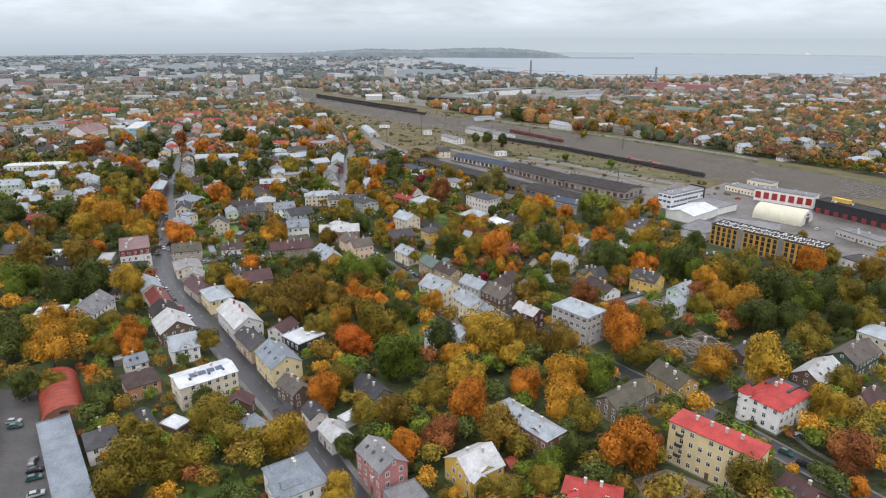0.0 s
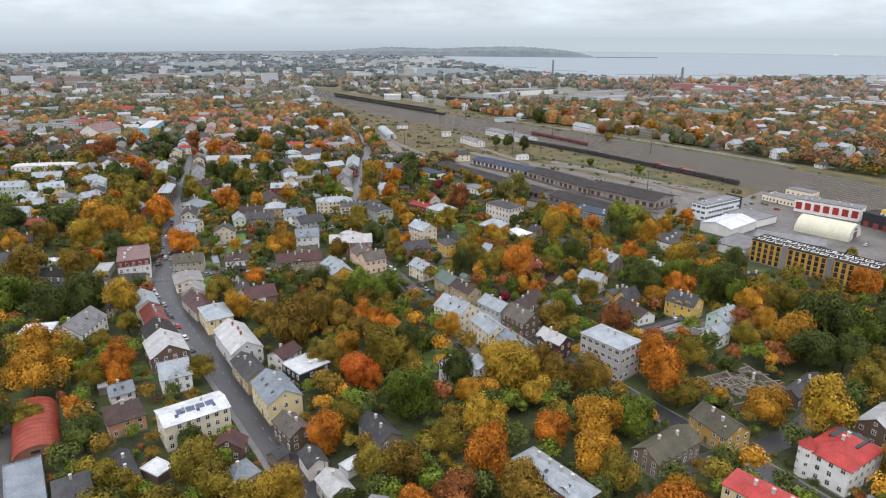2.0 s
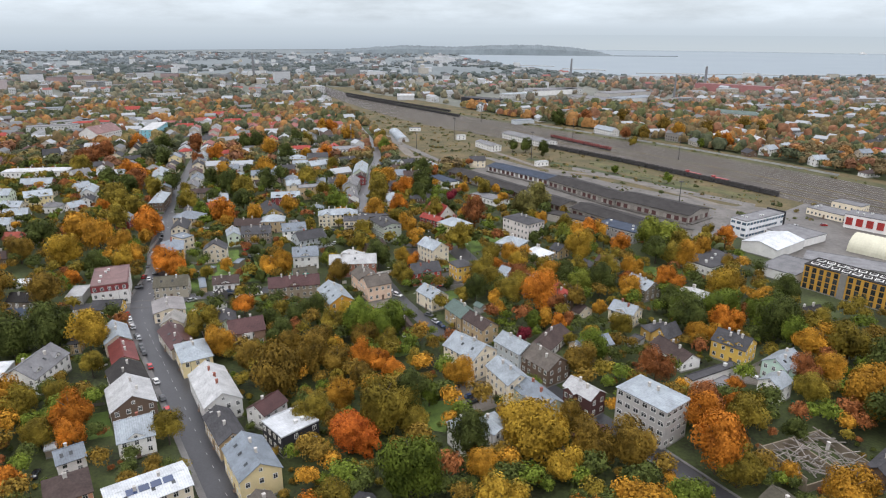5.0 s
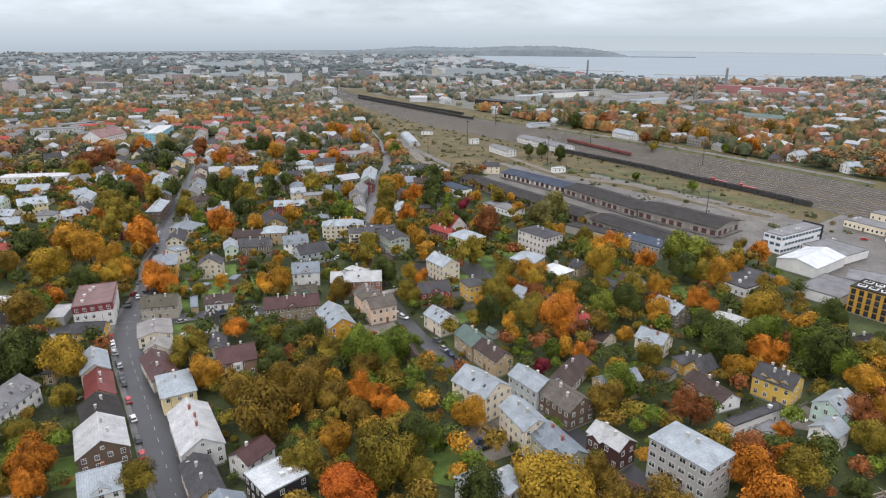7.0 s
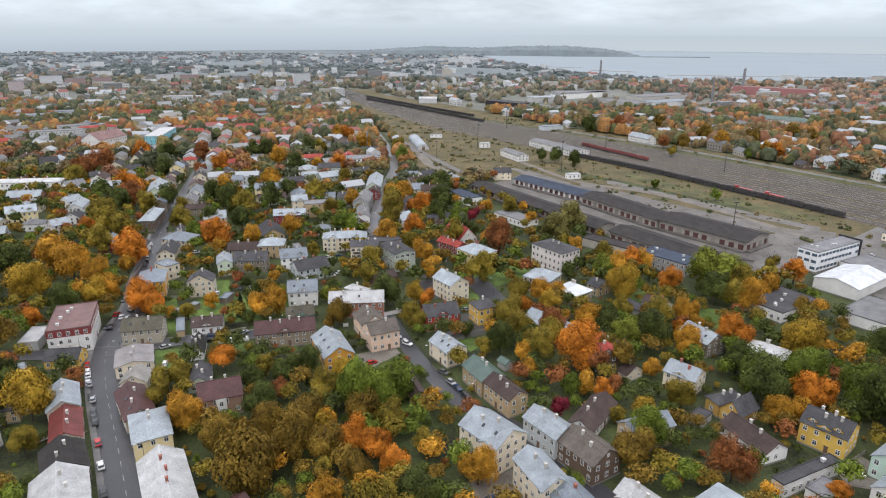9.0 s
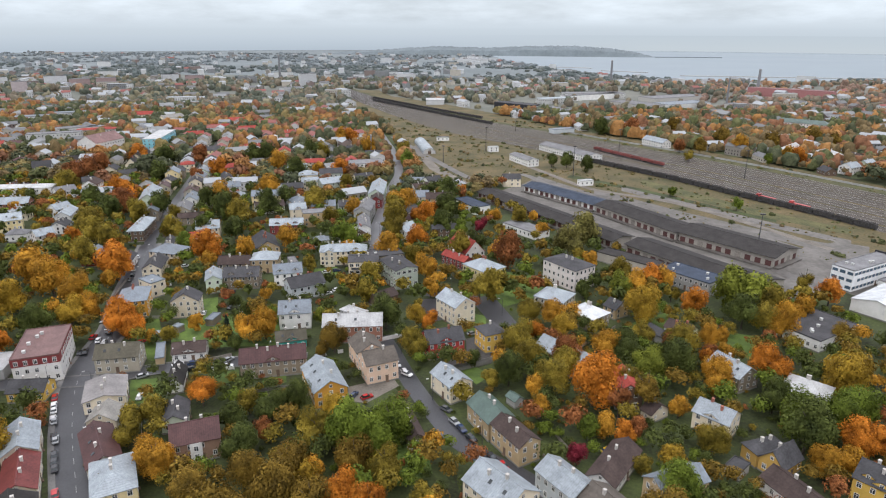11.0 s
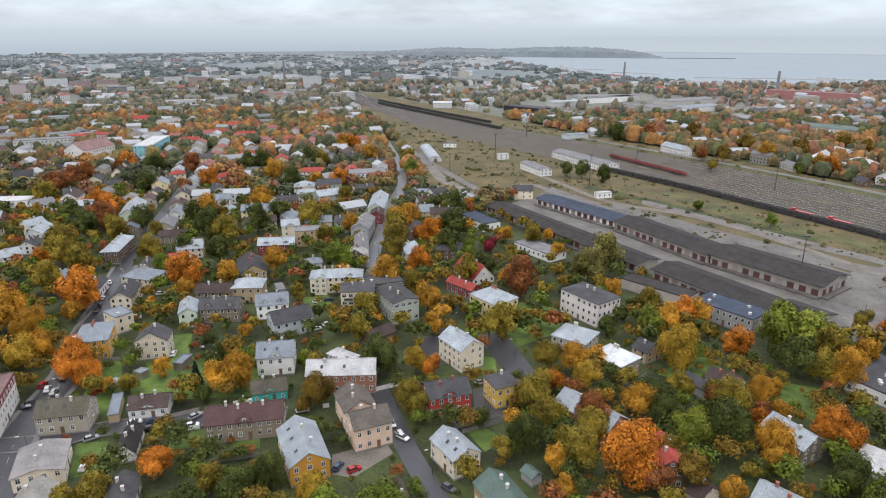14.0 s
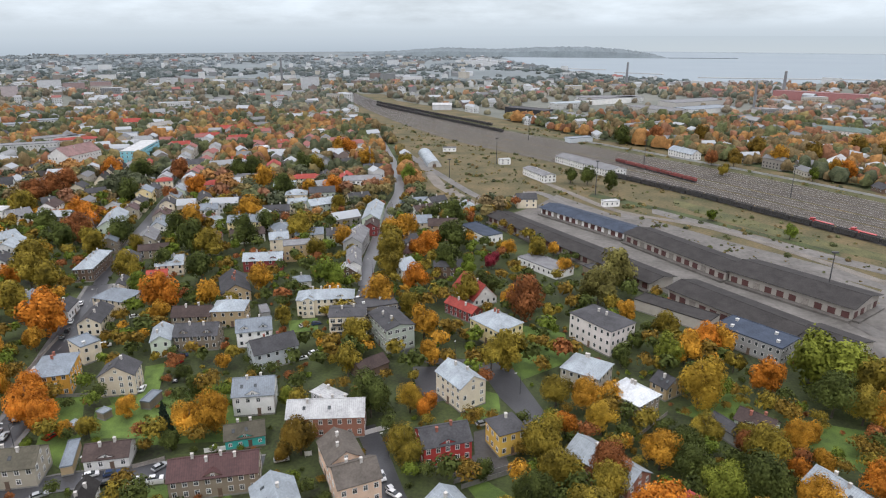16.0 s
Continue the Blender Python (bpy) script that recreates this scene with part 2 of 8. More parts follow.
# m, f, h kinds: paler and greyer in steps, distance haze mixed into leaf colour
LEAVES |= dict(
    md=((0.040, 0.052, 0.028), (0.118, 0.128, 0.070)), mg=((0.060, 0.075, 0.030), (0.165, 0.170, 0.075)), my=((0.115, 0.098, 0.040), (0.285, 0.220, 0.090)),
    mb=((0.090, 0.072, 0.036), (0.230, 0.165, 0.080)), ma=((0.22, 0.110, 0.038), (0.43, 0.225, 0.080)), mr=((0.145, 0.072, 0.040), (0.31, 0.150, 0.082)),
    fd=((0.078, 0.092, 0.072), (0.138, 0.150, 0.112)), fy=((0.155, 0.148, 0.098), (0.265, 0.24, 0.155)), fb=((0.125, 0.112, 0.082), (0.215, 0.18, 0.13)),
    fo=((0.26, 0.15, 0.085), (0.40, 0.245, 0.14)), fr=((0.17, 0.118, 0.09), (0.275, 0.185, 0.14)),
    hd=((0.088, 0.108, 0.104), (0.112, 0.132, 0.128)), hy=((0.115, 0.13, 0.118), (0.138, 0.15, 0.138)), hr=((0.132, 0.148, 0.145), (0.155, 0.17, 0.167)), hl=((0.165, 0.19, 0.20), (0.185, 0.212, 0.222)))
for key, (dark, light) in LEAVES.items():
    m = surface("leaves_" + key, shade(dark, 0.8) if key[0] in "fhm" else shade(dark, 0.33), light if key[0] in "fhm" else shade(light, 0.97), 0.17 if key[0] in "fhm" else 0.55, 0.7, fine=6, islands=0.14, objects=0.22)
    n, l = m.node_tree.nodes, m.node_tree.links
    b, thin, both = n["Principled BSDF"], n.new("ShaderNodeBsdfTranslucent"), n.new("ShaderNodeMixShader")
    b.inputs["Specular IOR Level"].default_value = 0.08
    both.inputs[0].default_value = 0.07
    l.new(b.inputs["Base Color"].links[0].from_socket, thin.inputs["Color"])
    l.new(b.outputs[0], both.inputs[1])
    l.new(thin.outputs[0], both.inputs[2])
    l.new(both.outputs[0], n["Material Output"].inputs["Surface"])


# ---------------------------------------------------------------- mesh tools
class Shape:
    """Gathers faces for one mesh."""

    def __init__(self):
        self.v, self.f, self.m = [], [], []

    def face(self, points, mat=0):
        k = len(self.v)
        self.v += [tuple(p) for p in points]
        self.f.append(tuple(range(k, k + len(points))))
        self.m.append(mat)

    def box(self, x0, y0, z0, x1, y1, z1, mat=0, taper=0.0):
        t = taper
        k = len(self.v)
        self.v += [(x0, y0, z0), (x1, y0, z0), (x1, y1, z0), (x0, y1, z0), (x0 + t, y0 + t, z1), (x1 - t, y0 + t, z1), (x1 - t, y1 - t, z1), (x0 + t, y1 - t, z1)]
        for q in ((0, 3, 2, 1), (4, 5, 6, 7), (0, 1, 5, 4), (1, 2, 6, 5), (2, 3, 7, 6), (3, 0, 4, 7)):
            self.f.append(tuple(k + i for i in q))
            self.m.append(mat)
        return self

    def slab(self, top, thick, mat=0):
        """A plate under the given outline (counter-clockwise from above)."""
        low = [(x, y, z - thick) for x, y, z in top]
        self.face(top, mat)
        self.face(low[::-1], mat)
        for i in range(len(top)):
            j = (i + 1) % len(top)
            self.face((low[i], low[j], top[j], top[i]), mat)
        return self

    def tube(self, a, b, r0, r1, sides=7, mat=0):
        a, b = Vector(a), Vector(b)
        q = (b - a).to_track_quat("Z", "Y")
        ring = [q @ Vector((math.cos(2 * math.pi * i / sides), math.sin(2 * math.pi * i / sides), 0)) for i in range(sides)]
        for i in range(sides):
            j = (i + 1) % sides
            self.face((a + ring[i] * r0, a + ring[j] * r0, b + ring[j] * r1, b + ring[i] * r1), mat)
        self.face([b + p * r1 for p in ring], mat)
        return self

    def mesh(self, name, *mats):
        me = bpy.data.meshes.new(name)
        seen, order, verts = {}, [], []
        for p in self.v:
            key = (round(p[0], 3), round(p[1], 3), round(p[2], 3))
            if key not in seen:
                seen[key] = len(verts)
                verts.append(p)
            order.append(seen[key])
        keep = [(tuple(dict.fromkeys(order[i] for i in f)), m) for f, m in zip(self.f, self.m)]
        keep = [(f, m) for f, m in keep if len(f) > 2]
        self.m = [m for f, m in keep]
        me.from_pydata(verts, [], [f for f, m in keep])
        for m in mats:
            me.materials.append(MATS[m])
        me.polygons.foreach_set("material_index", self.m)
        me.update()
        return me


def part(name, mesh, parent, label="", at=None):
    ob = new(name, mesh)
    ob.parent = parent
    if at is not None:
        ob.matrix_basis = at
    if label:
        ob["label"] = label
    return ob


def inside(x, y, poly):
    hit = False
    for (x0, y0), (x1, y1) in zip(poly, poly[1:] + poly[:1]):
        if (y0 > y) != (y1 > y) and x < (x1 - x0) * (y - y0) / (y1 - y0) + x0:
            hit = not hit
    return hit


def off_line(x, y, line):
    best = 1e9
    for (x0, y0), (x1, y1) in zip(line, line[1:]):
        dx, dy = x1 - x0, y1 - y0
        k = max(0.0, min(1.0, ((x - x0) * dx + (y - y0) * dy) / (dx * dx + dy * dy)))
        best = min(best, math.hypot(x - x0 - k * dx, y - y0 - k * dy))
    return best


# ---------------------------------------------------------------- ground, water, roads
TAKEN, ROADS, CLEAR, HEIGHTS, PADS = [], [], [], [], []
level, lift = [0.12], [0.0]


def ribbon(line, left, right, z):
    """A strip along a line, from left to right metres beside it."""
    pts, s = [Vector(p) for p in line], Shape()
    rows = []
    for i, p in enumerate(pts):
        d = (pts[min(i + 1, len(pts) - 1)] - pts[max(i - 1, 0)]).normalized()
        nrm = Vector((d.y, -d.x))
        rows.append((p + nrm * left, p + nrm * right))
    for (a, b), (c, d) in zip(rows, rows[1:]):
        s.face(((a.x, a.y, z), (b.x, b.y, z), (d.x, d.y, z), (c.x, c.y, z)))
    return s


def smooth(line, steps=6):
    out, p = [], [line[0]] + list(line) + [line[-1]]
    for i in range(1, len(p) - 2):
        for k in range(steps):
            t = k / steps
            out.append(tuple(0.5 * (2 * b + (c - a) * t + (2 * a - 5 * b + 4 * c - d) * t * t + (3 * b - a - 3 * c + d) * t ** 3)
                             for a, b, c, d in zip(p[i - 1], p[i], p[i + 1], p[i + 2])))
    return out + [tuple(line[-1])]


def road(line, width, label, mat="asphalt", walks=0.0, dashes=False, z=0.06):
    line = smooth(line)
    level[0] += 0.008
    z = level[0]
    ROADS.append((line, width / 2 + walks))
    HEIGHTS.append((line, width / 2, z))
    root = tagged(new("road", ribbon(line, -width / 2, width / 2, z).mesh("road", mat)), label, "road", kind="structure")
    if walks:
        for a, b in ((-width / 2 - walks, -width / 2), (width / 2, width / 2 + walks)):
            s = ribbon(line, a, b, z + 0.12)
            tagged(new("pavement", s.mesh("pavement", "pavement")), "grey slab pavement along the street", "pavement", kind="structure")
    if dashes:
        s, run = Shape(), 0.0
        for (x0, y0), (x1, y1) in zip(line, line[1:]):
            d = math.hypot(x1 - x0, y1 - y0)
            ux, uy = (x1 - x0) / d, (y1 - y0) / d
            k = -run % 7.0
            while k < d:
                e = min(k + 3.0, d)
                a, b = (x0 + ux * k, y0 + uy * k), (x0 + ux * e, y0 + uy * e)
                s.face(((a[0] - uy * 0.06, a[1] + ux * 0.06, z + 0.01), (a[0] + uy * 0.06, a[1] - ux * 0.06, z + 0.01),
                        (b[0] + uy * 0.06, b[1] - ux * 0.06, z + 0.01), (b[0] - uy * 0.06, b[1] + ux * 0.06, z + 0.01)))
                k += 7.0
            run += d
        tagged(new("lane_marking", s.mesh("lane_marking", "wall_grey")), "dashed white lane marking on the asphalt", "road marking", kind="structure")


def pad(points, mat, label, z=0.03):
    clear = "garden" not in label
    lift[0] += 0.0015
    z += lift[0]
    s = Shape()
    if sum(a[0] * b[1] - b[0] * a[1] for a, b in zip(points, points[1:] + points[:1])) < 0:
        points = points[::-1]
    PADS.append((points, z))
    s.face([(x, y, z) for x, y in points])
    tagged(new("ground_patch", s.mesh("ground_patch", mat)), label, "ground", kind="structure")
    if clear:
        CLEAR.append(points)


g = Shape()
g.face(((-9000, -2500, 0), (9000, -2500, 0), (9000, 9000, 0), (-9000, 9000, 0)))
tagged(new("ground", g.mesh("ground", "ground")), "dark earth and rough autumn grass", "ground", kind="structure")
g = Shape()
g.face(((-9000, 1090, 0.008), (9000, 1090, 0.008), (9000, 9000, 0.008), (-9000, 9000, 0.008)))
tagged(new("far_ground", g.mesh("far_ground", "far_ground")), "fields and yards of the far town, colour paled for haze", "ground", kind="structure")
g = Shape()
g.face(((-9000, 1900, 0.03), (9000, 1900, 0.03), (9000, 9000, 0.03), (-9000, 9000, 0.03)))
tagged(new("distant_ground", g.mesh("distant_ground", "distant_ground")), "fields and yards towards the shore, colour greyed for haze", "ground", kind="structure")
COAST = [(9000, 1900), (875, 1861), (634, 1800), (443, 1785), (322, 1950), (164, 2313), (29, 2789), (-20, 3150), (-60, 3420), (60, 3900), (300, 4300), (9000, 9000)]
g = Shape()
g.face([(x, y, 0.4) for x, y in COAST][::-1])
tagged(new("water", g.mesh("water", "sea")), "calm grey sea under an overcast sky", "sea", kind="structure")
RAILWAY = [(167, 470), (123, 540), (71, 600), (20, 655), (-18, 652), (-40, 640), (-62, 655), (-72, 700), (-93, 790), (-118, 870), (-147, 960), (-240, 1177), (-330, 1480), (-250, 1480), (-204, 1360), (-93, 1235), (0, 1105), (70, 985), (172, 876), (245, 772), (330, 640), (420, 500), (420, 330), (260, 330)]
CLEAR.append(RAILWAY)
pad([(-15.1, 607.7), (31.1, 561.9), (67.5, 504.2), (96.1, 454.1), (109.0, 431.5), (135.5, 425.7), (175.9, 504.1), (130.0, 576.8), (73.0, 625.6), (34.1, 684.4), (20.2, 654.5)], "yard_concrete", "worn concrete yard between the goods sheds", 0.02)
pad([(-153.0, 202.7), (-137.4, 202.4), (-125.9, 178.4), (-101.9, 144.3), (-87.6, 124.5), (-112.0, 124.9)], "asphalt_old", "worn asphalt parking lot", 0.03)
pad([(-80.3, 152.7), (-73.1, 162.7), (-56.9, 158.2), (-48.9, 143.5), (-78.4, 143.9)], "grass", "mown garden lawn", 0.03)
pad([(-6.6, 261.7), (8.4, 271.0), (17.4, 254.7), (6.3, 247.9), (-1.2, 254.9)], "gravel", "gravel courtyard", 0.03)
pad([(-14.8, 254.1), (-2.0, 254.8), (5.5, 249.4), (-4.6, 236.5), (-13.3, 238.7)], "grass", "courtyard garden lawn", 0.03)
pad([(-49.8, 333.9), (-35.7, 342.2), (-32.2, 336.3), (-41.4, 324.4), (-47.7, 325.2)], "gravel", "gravel house yard", 0.03)
pad([(-34.8, 296.6), (-19.9, 306.8), (-15.6, 290.6), (-23.9, 284.3), (-34.4, 287.2)], "grass", "grassy garden behind the trees", 0.03)
pad([(-11.2, 414.4), (-1.6, 422.3), (12.0, 386.1), (5.9, 380.1), (-3.2, 394.8)], "asphalt", "wet asphalt yard", 0.05)
pad([(-11.0, 374.5), (-5.2, 377.5), (0.7, 358.0), (-3.2, 354.6), (-14.1, 352.1), (-17.5, 354.2), (-10.0, 363.3)], "asphalt_old", "paved yard of the red house", 0.03)
pad([(87.2, 392.6), (114.9, 385.6), (102.7, 361.9), (89.1, 374.6)], "grass", "long garden lawn", 0.03)
pad([(-15.5, 381.1), (-10.1, 399.5), (-3.8, 397.2), (-2.9, 386.9), (-9.2, 380.5)], "grass", "small garden lawn at the street corner", 0.03)
pad([(-139.6, 351.7), (-126.9, 345.2), (-123.7, 349.3), (-144.1, 382.5), (-154.4, 379.7)], "grass", "back garden grass", 0.03)
pad([(-136.4, 383.3), (-93.8, 391.2), (-80.3, 363.2), (-112.8, 357.1)], "grass", "overgrown back gardens", 0.03)
pad([(-122.5, 320.8), (-115.3, 328.5), (-110.0, 320.3), (-119.2, 316.2)], "grass", "small front lawn", 0.03)
pad([(-121.6, 240.7), (-115.5, 243.7), (-106.6, 230.6), (-112.8, 227.9)], "grass", "green back lawn", 0.03)
pad([(-127.6, 331.3), (-118.8, 333.5), (-111.3, 319.1), (-120.4, 317.5)], "grass", "small corner lawn", 0.03)
pad([(166.1, 440.2), (220.1, 503.7), (258.8, 538.8), (318.7, 433.2), (251.2, 333.3), (213.5, 311.9), (232.1, 353.3), (184.8, 405.7)], "concrete_apron", "paved industrial yard", 0.03)
pad([(67.3, 155.8), (85.1, 141.3), (57.2, 139.6), (56.0, 151.0)], "gravel", "leaf-strewn yard", 0.03)
pad([(53.6, 391.9), (75.3, 408.0), (79.4, 397.8), (67.9, 383.9)], "grass", "garden grass", 0.03)
pad([(100.4, 276.3), (110.8, 284.9), (113.8, 278.6), (108.4, 268.7), (100.5, 270.4)], "gravel", "gravel drive", 0.03)
pad([(-10.4, 457.3), (22.4, 446.8), (22.7, 422.9), (-4.3, 400.1), (-6.8, 420.0)], "grass", "garden grass round the pale apartment house", 0.03)
pad([(-82.3, 339.0), (-74.2, 340.8), (-72.1, 334.9), (-80.1, 332.5)], "grass", "mown strip before the timber house", 0.03)
pad([(-98.8, 330.7), (-88.8, 333.9), (-92.6, 342.5), (-101.4, 338.1)], "grass", "green lawn behind the street wall", 0.03)
pad([(-134.1, 403.3), (-128.1, 406.8), (-118.4, 383.1), (-124.0, 382.6)], "grass", "green lawn beside the beige house", 0.03)
pad([(-135.6, 375.5), (-123.6, 381.6), (-113.1, 361.5), (-127.2, 359.2)], "grass", "green back lawn with apple trees", 0.03)
pad([(-11.5, 349.1), (-5.9, 351.8), (0.3, 346.8), (-5.4, 339.5)], "grass", "green lawn behind the cream house", 0.03)
pad([(-3.9, 429.7), (5.1, 438.5), (5.7, 419.6), (-3.1, 415.1)], "grass", "green lawn by the apartment house", 0.03)
pad([(-17.2, 380.7), (-7.5, 392.1), (-3.8, 388.6), (-14.4, 377.4)], "grass", "green lawn at the yard corner", 0.03)
pad([(-94.6, 447.0), (-82.9, 451.3), (-79.3, 439.8), (-89.8, 435.9)], "grass", "green lawn before the modern house", 0.03)
pad([(-35.8, 413.1), (-23.1, 414.3), (-18.9, 393.0), (-29.6, 387.0)], "asphalt", "dark wet asphalt court", 0.03)
pad([(75.0, 642.3), (127.3, 578.7), (180.8, 524.6), (202.7, 510.1), (192.1, 489.8), (174.7, 511.0), (123.4, 564.5), (72.4, 623.7)], "yard_concrete", "pale worn concrete road behind the goods sheds", 0.07)
pad([(138, 425), (160, 440), (196, 478), (214, 512), (200, 520), (176, 508), (150, 470)], "yard_concrete", "worn concrete yard beside the office", 0.075)
pad([(97.7, 651.5), (143.1, 597.7), (179.2, 555.9), (209.7, 523.6), (204.7, 513.9), (174.5, 544.4), (139.0, 583.7), (95.2, 637.5)], "yard_concrete", "pale concrete track across the rail yard", 0.07)
pad([(119.0, 679.7), (153.2, 631.6), (177.4, 594.2), (221.3, 545.8), (215.6, 534.9), (170.8, 576.6), (144.1, 613.7), (115.0, 660.4)], "verge", "green and ochre verge beside the coal train", 0.06)
pad([(62.0, 692.4), (111.9, 645.9), (145.8, 606.5), (182.6, 564.3), (180.1, 558.3), (143.6, 599.1), (104.6, 640.1), (56.8, 681.6)], "ground", "dark weedy strip across the rail yard", 0.06)
pad([(-89.7, 829.3), (-54.3, 714.3), (-25.5, 656.0), (-7.9, 634.2), (-11.0, 622.1), (-31.6, 647.9), (-61.5, 704.4), (-93.3, 812.4)], "gravel", "dirt track from the hangar to the sheds", 0.07)

# streets
road([(90, -30), (45, 40), (15, 87), (-5, 118), (-26, 150), (-39, 172), (-59, 201), (-83, 235), (-108, 271), (-132, 305), (-148, 334), (-157, 370), (-172, 405), (-187, 445), (-200, 478)], 9.5, "wet asphalt main street", walks=1.8, dashes=True)
road([(-210, 318), (-144, 329), (-124, 339), (-98, 347), (-70, 353)], 7, "side street with parked cars", walks=0.8)
road([(53, 236), (31, 264), (13, 288), (-4, 301), (-12, 310), (-27, 336), (-39, 362), (-45, 374)], 6.5, "narrow asphalt side street")
road([(8, 380), (0, 400), (-9, 416), (-33, 420), (-50, 438), (-66, 458), (-70, 490)], 5.5, "lane past the modern apartment house")
road([(-70, 490), (-75, 518), (-81, 591), (-84, 640), (-87, 690), (-104, 772), (-128, 856), (-153, 942), (-180, 1010)], 7.5, "wet asphalt road beside the rail yard, partly paled for reflected sky", "asphalt_sheen")
road([(53, 236), (72, 208), (86, 190), (98, 172), (107, 158), (125, 130), (150, 90), (195, 20)], 7, "asphalt street beside the apartment block", walks=1.0, dashes=True)
road([(60, 182), (80, 188), (107, 200), (157, 243), (205, 268), (260, 300)], 7, "street leading to the industrial yard")
road([(150, 455), (132, 505), (95, 560), (55, 615), (20, 690), (-14, 660), (-61, 746), (-124, 884)], 7, "pale concrete road beside the goods sheds", "concrete_apron", z=0.07)
road([(190, 505), (155, 565), (122, 608), (74, 640), (45, 690), (20, 740)], 6, "gravel road along the tracks", "gravel", z=0.07)
road([(-200, 478), (-212, 510), (-239, 597), (-275, 714), (-310, 830)], 6.5, "narrowing street between the far houses")


# ---------------------------------------------------------------- houses
def window_mesh(name, w, h, glass="glass_dark", bars=True, frame_mat="white_paint"):
    s = Shape()
    f = 0.12
    s.box(-w / 2 - f, -0.09, -f, w / 2 + f, 0.0, 0, 0)
    s.box(-w / 2 - f, -0.09, h, w / 2 + f, 0.0, h + f, 0)
    s.box(-w / 2 - f, -0.09, 0, -w / 2, 0.0, h, 0)
    s.box(w / 2, -0.09, 0, w / 2 + f, 0.0, h, 0)
    if bars:
        s.box(-0.045, -0.07, 0, 0.045, 0.0, h, 0)
        s.box(-w / 2, -0.07, h * 0.66, -0.045, 0.0, h * 0.66 + 0.07, 0)
        s.box(0.045, -0.07, h * 0.66, w / 2, 0.0, h * 0.66 + 0.07, 0)
    s.face(((-w / 2, -0.03, 0), (w / 2, -0.03, 0), (w / 2, -0.03, h), (-w / 2, -0.03, h)), 1)
    return s.mesh(name, frame_mat, glass)


WIN = window_mesh("window", 1.05, 1.45)
WIN_WIDE = window_mesh("window", 1.7, 1.4)
WIN_SMALL = window_mesh("window", 0.8, 0.9)
WIN_RIBBON = window_mesh("window", 2.66, 1.5, "glass_blue", False)
WIN_DARK = window_mesh("window", 1.65, 2.2, "glass_dark", True, "metal_dark")
DOOR = Shape().box(-0.55, -0.10, 0, 0.55, 0.0, 2.1).box(-0.7, -0.06, 2.1, 0.7, 0.0, 2.25).box(-0.62, -0.6, -0.25, 0.62, -0.1, 0.0).mesh("door", "wall_brown")
SKYLIGHT = Shape().box(-0.45, -0.6, 0.02, 0.45, 0.6, 0.12).mesh("skylight", "glass_dark")
CHIMNEY = Shape().box(-0.35, -0.35, -1.6, 0.35, 0.35, 1.1).box(-0.42, -0.42, 1.1, 0.42, 0.42, 1.25).mesh("chimney", "chimney")
CHIMNEY_RED = Shape().box(-0.35, -0.35, -1.6, 0.35, 0.35, 1.1).box(-0.42, -0.42, 1.1, 0.42, 0.42, 1.25).mesh("chimney", "chimney_red")
dice = random.Random(7)
TURRET = (-1, 1)


def gable_walls(L, D, h, rise):
    s, a, b = Shape(), L / 2, D / 2
    s.face(((-a, -b, 0), (a, -b, 0), (a, -b, h), (-a, -b, h)))
    s.face(((a, b, 0), (-a, b, 0), (-a, b, h), (a, b, h)))
    s.face(((a, -b, 0), (a, b, 0), (a, b, h), (a, 0, h + rise), (a, -b, h)))
    s.face(((-a, b, 0), (-a, -b, 0), (-a, -b, h), (-a, 0, h + rise), (-a, b, h)))
    s.face(((-a, -b, 0), (-a, b, 0), (a, b, 0), (a, -b, 0)))
    return s


def gable_roof(L, D, h, rise, over, thick=0.18):
    a, b = L / 2 + over, D / 2 + over
    low = h - rise * over / (D / 2) + 0.08
    top = h + rise + 0.08
    s = Shape()
    s.slab(((-a, -b, low), (a, -b, low), (a, 0, top), (-a, 0, top)), thick)
    s.slab(((-a, 0, top), (a, 0, top), (a, b, low), (-a, b, low)), thick)
    s.box(-a, -0.16, top - 0.06, a, 0.16, top + 0.07)
    return s


def hip_roof(L, D, h, rise, over, thick=0.18):
    a, b = L / 2 + over, D / 2 + over
    low, top = h - rise * over / (min(L, D) / 2) + 0.08, h + rise + 0.08
    rx, ry = (max(L - D, 0) / 2, 0) if L >= D else (0, (D - L) / 2)
    e = [(-a, -b, low), (a, -b, low), (a, b, low), (-a, b, low)]
    s = Shape()
    if rx or ry:
        p, q = ((-rx, 0, top), (rx, 0, top)) if rx else ((0, -ry, top), (0, ry, top))
        if rx:
            sides = ((e[0], e[1], q, p), (e[2], e[3], p, q), (e[1], e[2], q), (e[3], e[0], p))
        else:
            sides = ((e[1], e[2], q, p), (e[3], e[0], p, q), (e[0], e[1], p), (e[2], e[3], q))
    else:
        p = (0, 0, top)
        sides = tuple((e[i], e[(i + 1) % 4], p) for i in range(4))
    for side in sides:
        s.slab(side, thick)
    return s


